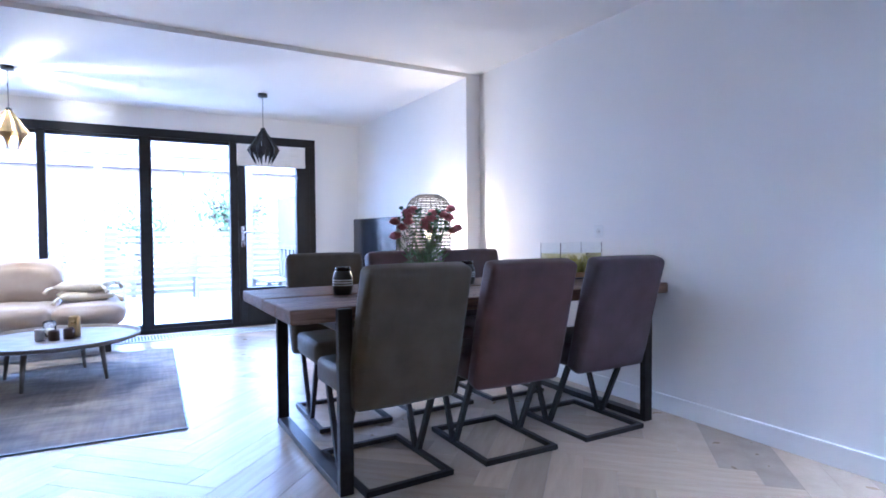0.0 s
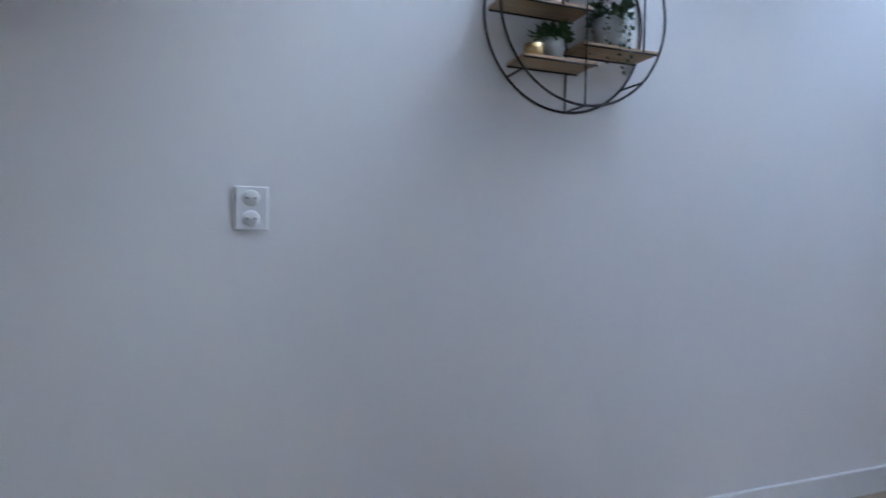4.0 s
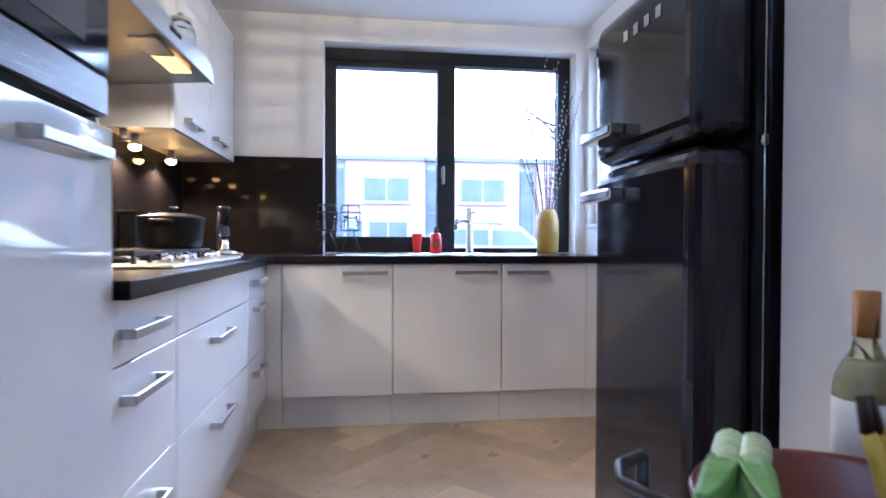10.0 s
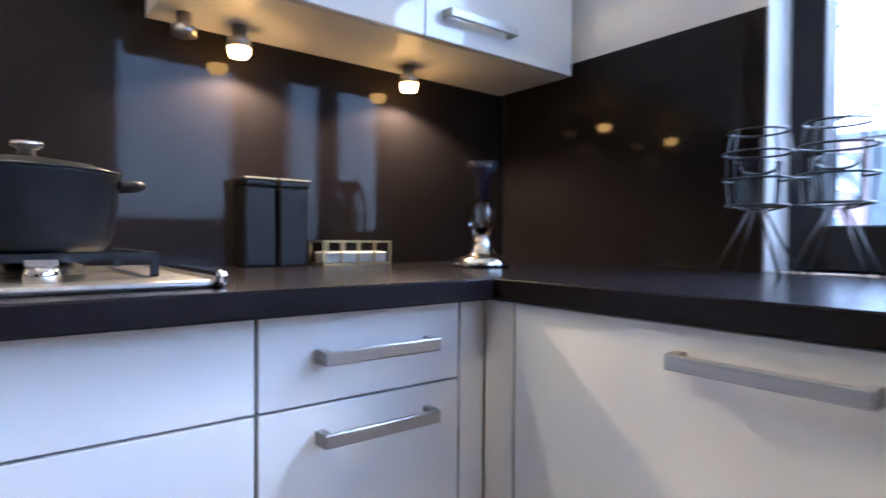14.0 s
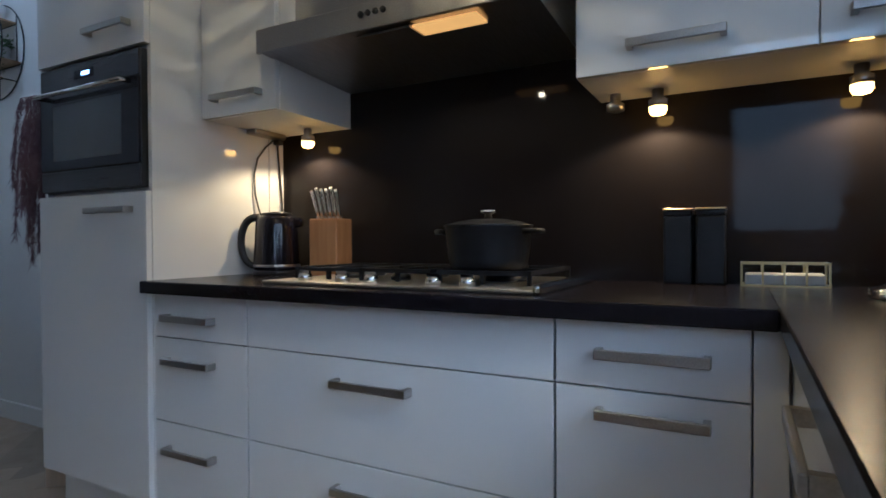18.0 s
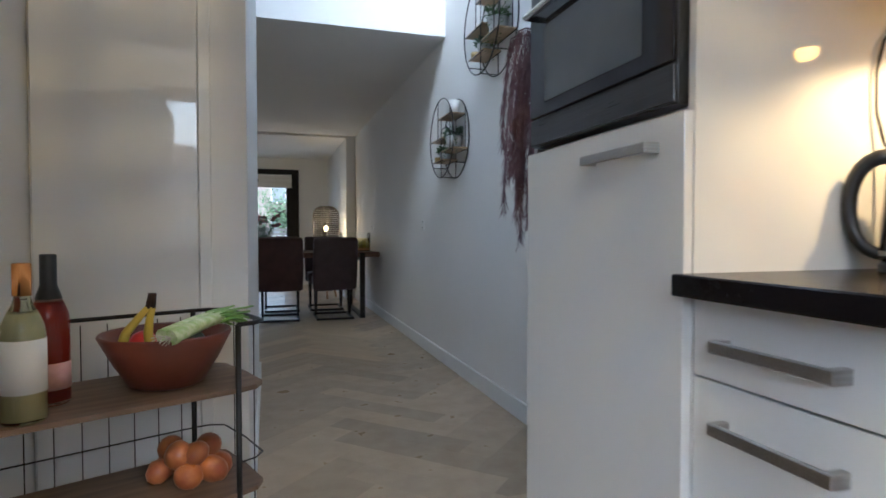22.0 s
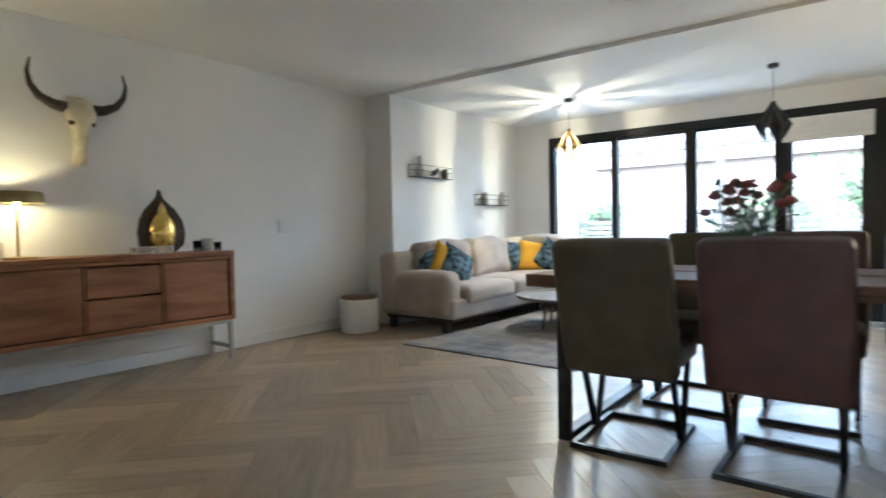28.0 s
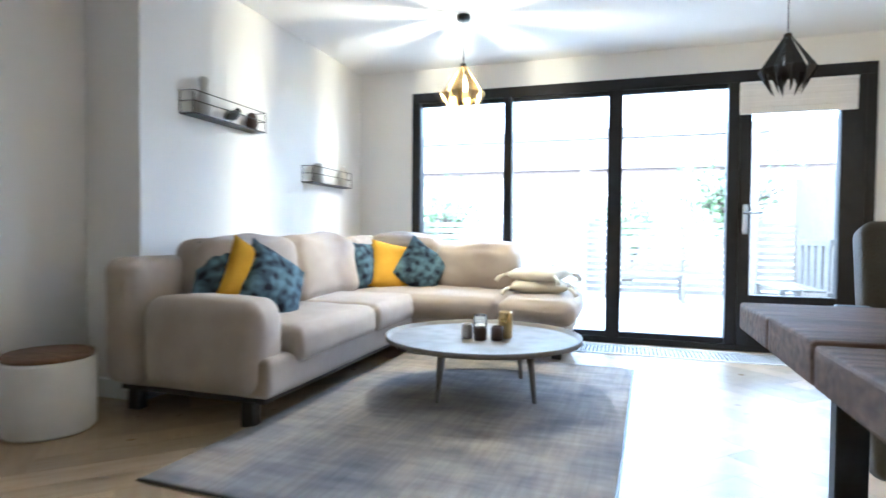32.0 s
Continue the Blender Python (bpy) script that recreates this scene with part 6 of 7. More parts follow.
# sink and tap
sn = thing("kitchen_sink", -1.62, 0.31, ZT, "round-cornered steel sink set in the worktop", "sink")
b = bmesh.new()
lathe(b, [(0.225, 0.001), (0.235, 0.004), (0.225, 0.006), (0.205, 0.003), (0.20, 0.0015), (0.0, 0.0012)], 40)
part("bowl", b, M_STEEL, sn)
tp = thing("kitchen_tap", -1.80, 0.07, ZT, "brushed steel kitchen mixer tap", "tap")
b = bmesh.new()
lathe(b, [(0, 0), (0.028, 0), (0.028, 0.006), (0.022, 0.010), (0.022, 0.285), (0.019, 0.29), (0, 0.29)], 20)
part("column", b, M_STEEL, tp)
b = bmesh.new()
tube(b, [(0.0, 0.0, 0.205), (0.045, 0.03, 0.215), (0.085, 0.055, 0.212), (0.10, 0.064, 0.195), (0.102, 0.065, 0.15)], 0.0125, 10)
part("spout", b, M_STEEL, tp)
b = bmesh.new()
tube(b, [(-0.01, 0.015, 0.262), (-0.03, 0.055, 0.268)], 0.005, 8)
part("lever", b, M_STEEL, tp)
for x, y, prof, lab, extra in ((-1.455, 0.13, [(0, 0), (0.022, 0), (0.024, 0.03), (0.034, 0.12), (0.033, 0.125), (0, 0.125)], "red upturned tube by the sink", None),
                          (-1.575, 0.12, [(0, 0), (0.032, 0), (0.035, 0.006), (0.035, 0.12), (0.02, 0.132), (0, 0.132)], "red soap bottle with a dark pump cap", 1)):
    c = thing("soap_bottle", x, y, ZT, lab, "bottle")
    b = bmesh.new()
    lathe(b, prof, 20)
    part("body", b, M_RED, c)
    if extra:
        b = bmesh.new()
        lathe(b, [(0, 0.132), (0.014, 0.132), (0.013, 0.168), (0, 0.17)], 14)
        part("cap", b, M_DARKWOOD, c, "dark brown cap")
        part("label", bx(-0.02, 0.02, 0.030, 0.0358, 0.04, 0.095), M_TERRA, c)
yv = thing("branch_vase", -2.30, 0.14, ZT, "mustard yellow vase with pussy willow branches", "vase")
b = bmesh.new()
lathe(b, [(0, 0), (0.060, 0), (0.068, 0.02), (0.072, 0.13), (0.070, 0.21), (0.058, 0.265), (0.044, 0.285), (0.036, 0.285), (0.05, 0.26), (0.06, 0.20), (0.058, 0.03), (0, 0.012)], 30)
part("body", b, M_YELLOWVASE, yv)
rng = random.Random(31)
for k in range(11):
    dx, dy = rng.uniform(-0.26, 0.34), rng.uniform(-0.10, 0.16)
    h = rng.uniform(0.95, 1.28)
    pts = [Vector((dx * 0.06, dy * 0.05, 0.05)), Vector((dx * 0.25, dy * 0.25, 0.36)), Vector((dx * 0.62, dy * 0.6, 0.75)), Vector((dx, dy, h))]
    b = bmesh.new()
    tube(b, pts, 0.004, 5, taper=0.0015)
    br = part("branch", b, M_TWIG, yv, "brown willow branch")
    b = bmesh.new()
    for i in range(26):
        t = 0.30 + 0.7 * i / 26
        f = t * 3
        q = pts[min(2, int(f))].lerp(pts[min(2, int(f)) + 1], f - min(2, int(f)))
        a = i * 2.4
        lathe(b, [(0, 0), (0.0045, 0.006), (0.004, 0.014), (0, 0.02)], 5, m=Matrix.Translation(q + Vector((0.004 * math.cos(a), 0.004 * math.sin(a), 0))) @ pose(0, 0, 0, 25 * math.cos(a), 25 * math.sin(a), 0))
    tagged(part("blossom", b, M_BUD, br), "pale grey willow buds along the branch", kind="stuff")

# rattan ceiling lamp
cl = thing("ceiling_lamp", -1.245, 1.52, HK, "lit brown rattan ceiling lamp", "ceiling lamp")
b = bmesh.new()
lathe(b, [(0, 0), (0.055, 0), (0.055, -0.025), (0.02, -0.04), (0.02, -0.09), (0, -0.09)], 20)
part("ceiling_cup", b, M_BLACKPLASTIC, cl)
cg = part("cage", lathe(bmesh.new(), [(0.05, -0.075), (0.06, -0.075), (0.06, -0.085), (0.05, -0.085)], 20), M_RATTAN2, cl)
def globe(u):
    return 0.035 + 0.178 * math.sin(u) ** 0.8, -0.225 + 0.138 * math.cos(u)
for i in range(1, 22):
    r, z = globe(math.pi * i / 22)
    b = bmesh.new()
    tube(b, [(r * math.cos(6.283 * k / 24), r * math.sin(6.283 * k / 24), z) for k in range(24)], 0.0036, 5, closed=True)
    part("hoop", b, M_RATTAN2, cg)
for k in range(30):
    a = 6.283 * k / 30
    b = bmesh.new()
    tube(b, [(globe(math.pi * i / 16)[0] * math.cos(a), globe(math.pi * i / 16)[0] * math.sin(a), globe(math.pi * i / 16)[1]) for i in range(1, 16)], 0.003, 4)
    part("rib", b, M_RATTAN2, cg)
b = bmesh.new()
lathe(b, [(0, -0.12), (0.014, -0.12), (0.022, -0.17), (0.022, -0.24), (0.012, -0.27), (0, -0.275)], 14)
o = part("bulb", b, M_BULB, cl, "lit warm filament bulb")
o.visible_shadow = False
lamp("ceiling_lamp_light", "POINT", 7, (1.0, 0.66, 0.28), pose(-1.245, 1.52, HK - 0.20), 0.006)

# fridge
fr = thing("fridge", -2.225, 2.195, 0, "glossy black retro fridge freezer with chrome handles", "fridge")
def fbox(n, x0, x1, y0, y1, z0, z1, m, r=0.04, label="", parent=None):
    return part(n, bx(x0, x1, y0, y1, z0, z1, r, 5), m, parent or fr, label)
fbox("cabinet", -0.35, 0.186, -0.293, 0.293, 0.05, 1.70, M_BLACKGLOSS, 0.05)
up = fbox("freezer_door", 0.192, 0.355, -0.293, 0.293, 1.246, 1.695, M_BLACKGLOSS, 0.05)
lo_ = fbox("fridge_door", 0.192, 0.355, -0.293, 0.293, 0.12, 1.236, M_BLACKGLOSS, 0.05)
part("door_seal", bx(0.176, 0.205, -0.284, 0.284, 0.13, 1.685), M_BLACKPLASTIC, fr, "dark rubber door seal")
for z in (1.241, 1.69):
    b = bmesh.new()
    lathe(b, [(0, -0.012), (0.011, -0.012), (0.011, 0.012), (0, 0.012)], 12, cx=0.189, cy=0.29, cz=z)
    part("hinge", b, M_CHROME, fr, "small chrome hinge")
b = bmesh.new()
tube(b, [(0.189, 0.2935, 0.16), (0.189, 0.2935, 1.66)], 0.0022, 6)
part("trim_strip", b, M_CHROME, fr, "thin chrome strip along the door joint")
for z, p in ((1.33, up), (1.145, lo_)):
    b = bx(0.352, 0.405, -0.275, -0.06, z - 0.018, z + 0.018, 0.008, 3)
    part("handle", b, M_CHROME, p, "ribbed chrome handle")
for i in range(4):
    part("badge_letter", bx(0.3555, 0.358, -0.07 + 0.06 * i, -0.045 + 0.06 * i, 1.575, 1.605, 0.001), M_CHROME, up, "small chrome badge mark")
for x in (-0.30, 0.22):
    for y in (-0.25, 0.25):
        b = bmesh.new()
        lathe(b, [(0, 0), (0.02, 0), (0.02, 0.05), (0, 0.05)], 12, cx=x, cy=y)
        part("foot", b, M_BLACKPLASTIC, fr)

# cupboard door behind the trolley
dr = thing("door_cupboard", -1.805, YP0, 0, "closed glossy white cupboard door", "door", kind="structure")
part("leaf", bx(-0.225, 0.225, -0.022, -0.004, 0.02, 2.32, 0.003), M_GLOSSWHITE, dr)
part("jamb", bx(0.227, 0.262, -0.016, -0.001, 0, 2.36, 0.002), M_TRIM, dr)
part("head", bx(-0.23, 0.262, -0.016, -0.001, 2.361, 2.40, 0.002), M_TRIM, dr)

# trolley
tr = thing("kitchen_trolley", -1.742, 3.13, 0, "black wire kitchen trolley with three wooden shelves", "trolley", rz=24)
for x in (-0.25, 0.25):
    for y in (-0.17, 0.17):
        b = bmesh.new()
        tube(b, [(x, y, 0.055), (x, y, 0.775)], 0.0075, 8)
        part("post", b, M_BLACKSTEEL, tr)
        b = bmesh.new()
        lathe(b, [(0, -0.012), (0.024, -0.012), (0.026, 0), (0.024, 0.012), (0, 0.012)], 14, m=Matrix.Translation((x, y, 0.026)) @ pose(0, 0, 0, 90, 0, 0))
        box(b, x - 0.012, x + 0.012, y - 0.018, y + 0.018, 0.04, 0.058)
        part("castor", b, M_BLACKPLASTIC, tr)
def bow(z, r):
    b = bmesh.new()
    tube(b, [(0.25, -0.17, z), (0.295, -0.163, z), (0.326, -0.135, z), (0.333, 0.0, z), (0.326, 0.135, z), (0.295, 0.163, z), (0.25, 0.17, z), (-0.25, 0.17, z), (-0.295, 0.163, z), (-0.326, 0.135, z), (-0.333, 0.0, z), (-0.326, -0.135, z), (-0.295, -0.163, z), (-0.25, -0.17, z)], r, 6)
    part("rail", b, M_BLACKSTEEL, tr)
for z in (0.085, 0.345, 0.605):
    b = bmesh.new()
    out = [(0.25, -0.172), (0.300, -0.162), (0.328, -0.13), (0.334, 0.0), (0.328, 0.13), (0.295, 0.16), (0.25, 0.166), (-0.25, 0.166), (-0.295, 0.16), (-0.328, 0.13), (-0.334, 0.0), (-0.328, -0.13), (-0.300, -0.162), (-0.25, -0.172)]
    lo2 = [b.verts.new((x, y, z)) for x, y in out]
    hi2 = [b.verts.new((x, y, z + 0.012)) for x, y in out]
    b.faces.new(lo2[::-1])
    b.faces.new(hi2)
    for i in range(14):
        b.faces.new((lo2[i], lo2[(i + 1) % 14], hi2[(i + 1) % 14], hi2[i]))
    part("shelf", b, M_SHELFWOOD, tr, "brown wooden shelf")
    bow(z + 0.085 if z < 0.6 else 0.775, 0.0022 if z < 0.6 else 0.006)
for k in range(8):
    b = bmesh.new()
    x = -0.215 + 0.0615 * k
    tube(b, [(x, 0.171, 0.09), (x, 0.171, 0.76)], 0.0016, 5)
    part("mesh_wire", b, M_BLACKSTEEL, tr)
for y in (-0.07, 0.07):
    for x in (-0.331, 0.331):
        b = bmesh.new()
        tube(b, [(x, y, 0.09), (x, y, 0.775)], 0.0016, 5)
        part("mesh_wire", b, M_BLACKSTEEL, tr)
bo = thing("fruit_bowl", -1.62, 3.175, 0.617, "red-brown wooden fruit bowl on the trolley", "bowl")
b = bmesh.new()
lathe(b, [(0, 0), (0.072, 0), (0.088, 0.008), (0.122, 0.064), (0.155, 0.130), (0.152, 0.136), (0.145, 0.132), (0.112, 0.068), (0.082, 0.02), (0, 0.012)], 48)
part("bowl", b, M_TERRA, bo)
# leeks across the rim
ce = thing("leek", -1.598, 3.03, 0.760, "pair of pale green leeks lying across the bowl", "leek")
rng = random.Random(3)
along, side = Vector((0.6, 0.8, 0)), Vector((0.8, -0.6, 0))
for k in range(2):
    o_ = side * (0.026 * k - 0.013)
    b = bmesh.new()
    path = [o_, along * 0.06 + o_ + Vector((0, 0, 0.012)), along * 0.12 + o_ * 0.9 + Vector((0, 0, 0.022)), along * 0.165 + o_ * 0.9 + Vector((0, 0, 0.024))]
    tube(b, path, 0.019, 12, taper=0.015)
    part("stalk", b, M_CELERY, ce)
    b = bmesh.new()
    for i in range(9):
        a = 6.283 * i / 9
        tube(b, [path[0], path[0] - along * 0.018 + Vector((0.012 * math.cos(a), -0.006 * math.cos(a), 0.012 * math.sin(a) - 0.004))], 0.0012, 4)
    part("roots", b, M_CREAM, ce)
    for i in range(8):
        b = bmesh.new()
        rows = []
        drop = (0.0, 0.008, 0.012, 0.02, 0.026, 0.03, 0.015, 0.022)[i]
        fan = rng.uniform(-0.018, 0.02) + 0.012 * (k - 0.5)
        ln = 0.085 + 0.045 * rng.random()
        for j in range(8):
            f = j / 7
            c = path[2] + along * (0.03 + ln * f * (1 - 0.35 * f * drop * 9)) + side * fan * f + Vector((0, 0, 0.006 * (3 - i) * 0.5 + 0.014 * f - drop * f * f * 1.15))
            w = 0.014 * (1 - 0.6 * f * f)
            rows.append([b.verts.new(c + side * w * q + Vector((0, 0, 0.007 * abs(q) * math.cos(2.2 * f + i)))) for q in (-1, -0.4, 0.4, 1)])
        for r0, r1 in zip(rows, rows[1:]):
            for q in range(3):
                b.faces.new((r0[q], r0[q + 1], r1[q + 1], r1[q])).smooth = True
        o = part("leaf", b, M_LEEKLEAF, ce, "flat pale green leek leaf")
        md = o.modifiers.new("thickness", "SOLIDIFY")
        md.thickness = 0.002
for k in range(2):
    bn = thing("banana", -1.645 - 0.008 * k, 3.16, 0.652, "ripe yellow banana standing in the bowl", "banana", "bananas in the bowl")
    b = bmesh.new()
    dx = -0.035 * k
    tube(b, [(dx * 1.9 - 0.004, 0.03, 0.022), (dx * 1.7 - 0.014, 0.02, 0.058), (dx * 1.2 - 0.016, 0.008, 0.100), (dx * 0.5 - 0.010, -0.002, 0.138), (dx * 0.1 - 0.002, -0.006, 0.165)], 0.0155, 8, taper=0.007)
    part("skin", b, M_BANANA, bn)
    b = bmesh.new()
    tube(b, [(dx * 0.1 - 0.002, -0.006, 0.163), (0.002, -0.010, 0.200)], 0.007, 6, taper=0.006)
    part("stem", b, M_DARKWOOD, bn)
for x, y, m, nm, lab in ((-1.57, 3.235, M_AVOCADO, "avocado", "dark green avocado in the fruit bowl"), (-1.615, 3.26, M_AVOCADO, "avocado", "dark green avocado in the fruit bowl"), (-1.685, 3.235, M_RED, "tomato", "ripe red tomato in the fruit bowl")):
    f_ = thing(nm, x, y, 0.676, lab, nm)
    b = bmesh.new()
    lathe(b, [(0, 0), (0.022, 0.004), (0.036, 0.024), (0.035, 0.045), (0.024, 0.062), (0.010, 0.069), (0, 0.070)], 20)
    part("fruit", b, m, f_)
for x, y, m, fm, l0, l1, k, lab in ((-1.845, 3.075, M_ROSE, M_BLACKPLASTIC, 0.035, 0.095, 1.0, "rose wine bottle with a black foil neck"), (-1.850, 2.945, M_WINEGREEN, M_FOIL, 0.062, 0.170, 0.96, "pale wine bottle with an orange foil cap")):
    w = thing("wine_bottle", x, y, 0.617, lab, "bottle", "wine bottles on the trolley")
    b = bmesh.new()
    lathe(b, [(0, 0.004), (0.036, 0.0), (0.040, 0.006), (0.040, 0.185 * k), (0.0375, 0.205 * k), (0.030, 0.226 * k), (0.019, 0.248 * k), (0.0145, 0.264 * k), (0.0145, 0.333 * k), (0, 0.333 * k)], 28)
    part("glass_body", b, m, w)
    b = bmesh.new()
    lathe(b, [(0, 0.008), (0.0365, 0.008), (0.0365, 0.185 * k), (0.033, 0.208 * k), (0.026, 0.226 * k), (0, 0.227 * k)], 24)
    part("wine", b, M_ROSEWINE if m is M_ROSE else M_PALEWINE, w)
    b = bmesh.new()
    lathe(b, [(0.0405, l0), (0.0408, l0), (0.0408, l1), (0.0405, l1)], 28)
    part("label", b, M_LABEL if m is M_WINEGREEN else M_ROSELABEL, w, "paper label")
    b = bmesh.new()
    f0 = 0.268 if m is M_WINEGREEN else 0.236
    lathe(b, [(0.0155 if f0 > 0.25 else 0.0255, f0 * k), (0.0168 if f0 > 0.25 else 0.0265, (f0 + 0.002) * k), (0.0168, 0.268 * k), (0.0168, 0.334 * k), (0.0150, 0.337 * k), (0, 0.337 * k)], 20)
    part("foil", b, fm, w)
rng = random.Random(12)
for k in range(11):
    layer = 0 if k < 7 else (1 if k < 11 else 2)
    a = k * 2.4
    rad = (0.062, 0.042, 0.018)[layer]
    o = thing("onion", -1.575 + rad * 1.15 * math.cos(a), 3.205 + rad * math.sin(a), 0.357 + 0.046 * layer, "red-brown onion in a pile on the trolley shelf", "onion", "onions on the trolley")
    b = bmesh.new()
    s = rng.uniform(1.0, 1.25)
    lathe(b, [(0, 0), (0.016 * s, 0.002), (0.031 * s, 0.016), (0.034 * s, 0.030), (0.028 * s, 0.046), (0.012 * s, 0.056), (0.004, 0.060), (0, 0.061)], 14, m=Matrix.Translation((0, 0, 0.030)) @ pose(0, 0, 0, rng.uniform(-60, 60), rng.uniform(-60, 60), 0) @ Matrix.Translation((0, 0, -0.030)))
    part("bulb", b, M_ONION, o)

# leaning ladder with towels
ld = thing("towel_ladder", -2.36, 1.045, 0, "reddish wooden ladder leaning on the kitchen wall", "ladder")
for y in (0.0, 0.44):
    b = bmesh.new()
    bar(b, (0.0, y, 0.0), (-0.225, y, 1.95), 0.030, 0.055)
    part("rail", b, M_LADDER, ld)
for k in range(6):
    z = 0.215 + 0.31 * k
    b = bmesh.new()
    bar(b, (-0.115 * z, 0.015, z), (-0.115 * z, 0.425, z), 0.035, 0.022)
    part("rung", b, M_PALEWOOD, ld, "pale wooden rung")
for z, drop, lab in ((1.765, 0.28, "dark green towel folded over a ladder rung"), (1.455, 0.35, "grey-green towel folded over a ladder rung")):
    t = thing("towel", -2.36 - 0.115 * z, 1.335, z, lab, "towel")
    b = bmesh.new()
    rows = []
    for i in range(13):
        s = (i - 6) / 6
        row = []
        for j in range(9):
            y = -0.12 + 0.03 * j
            wv = 0.006 * math.sin(j * 1.7)
            x = (0.028 + abs(s) * 0.012 + wv) * (1 if s > 0 else -1) if abs(s) > 0.1 else 0.0
            row.append(b.verts.new((x, y, 0.022 - drop * max(0, abs(s) - 0.1))))
        rows.append(row)
    for r0, r1 in zip(rows, rows[1:]):
        for j in range(8):
            b.faces.new((r0[j], r0[j + 1], r1[j + 1], r1[j])).smooth = True
    o = part("cloth", b, mat("dark_towel", (0.05, 0.07, 0.065), (0.035, 0.05, 0.05), 0.95, bump=0.5, bscale=200), t)
    md = o.modifiers.new("thickness", "SOLIDIFY")
    md.thickness = 0.008
# ---- street side ----
M_BRICK = mat("red_brick_wall", (0.54, 0.37, 0.33), (0.48, 0.32, 0.285), 0.85, scale=3, bump=0.3, bscale=30)
M_PALEBRICK = mat("pale_render", (0.55, 0.52, 0.49), (0.48, 0.45, 0.43), 0.85, scale=2)
M_PANELBLUE = mat("blue_grey_panel", (0.20, 0.235, 0.255), (0.165, 0.195, 0.21), 0.5, scale=3)
M_ROOF = mat("grey_roof_edge", (0.30, 0.295, 0.29), None, 0.7)
M_FARGLASS = mat("far_window_glass", (0.22, 0.235, 0.24), (0.15, 0.165, 0.17), 0.1, scale=0.8)
M_ROAD = mat("asphalt_road", (0.10, 0.10, 0.10), (0.085, 0.085, 0.085), 0.9, scale=2, bump=0.4, bscale=60)
M_BARK = mat("tree_bark", (0.10, 0.08, 0.06), (0.06, 0.05, 0.04), 0.9, scale=12, bump=0.6, bscale=30)
M_CAR1 = mat("silver_car_paint", (0.55, 0.56, 0.58), None, 0.25, 0.3, coat=0.5)
M_CAR2 = mat("white_car_paint", (0.75, 0.75, 0.75), None, 0.25, coat=0.5)
# Base lightened to paint in the overcast sky reflected by the car windows.
M_CARGLASS = mat("sky_reflecting_car_glass", (0.20, 0.22, 0.24), None, 0.06, spec=0.8)
M_FENCE = mat("dark_stained_fence_wood", (0.13, 0.115, 0.10), (0.10, 0.088, 0.075), 0.8, scale=5, stretch=(9, 9, 1), bump=0.3)
M_WHITEPAINT = mat("white_garden_paint", (0.62, 0.61, 0.59), None, 0.6)
M_GARDENWOOD = mat("dark_oiled_garden_wood", (0.13, 0.12, 0.11), (0.10, 0.093, 0.085), 0.8, scale=6, stretch=(1, 9, 9), bump=0.2)
M_IVY = mat("ivy_leaf", (0.11, 0.17, 0.11), (0.15, 0.20, 0.14), 0.5, scale=8)
M_SHRUB = mat("pale_green_shrub_leaf", (0.09, 0.15, 0.06), (0.12, 0.19, 0.08), 0.6, scale=20)
M_PATIO = mat("pale_patio_slab", (0.52, 0.49, 0.45), (0.44, 0.42, 0.39), 0.85, scale=4, bump=0.2, bscale=50, vary=0.06)
M_TILE = mat("roof_tile", (0.17, 0.14, 0.13), (0.13, 0.11, 0.10), 0.8, scale=6)

struct("road", bx(-60, 60, -13.5, -6.2, -0.16, -0.125), M_ROAD, "grey asphalt street", "road")
struct("pavement", bx(-60, 60, -6.2, -4.2, -0.16, -0.02), mat("pavement_slabs", (0.33, 0.31, 0.29), (0.27, 0.26, 0.25), 0.9, scale=3), "paved footway along the street", "pavement")

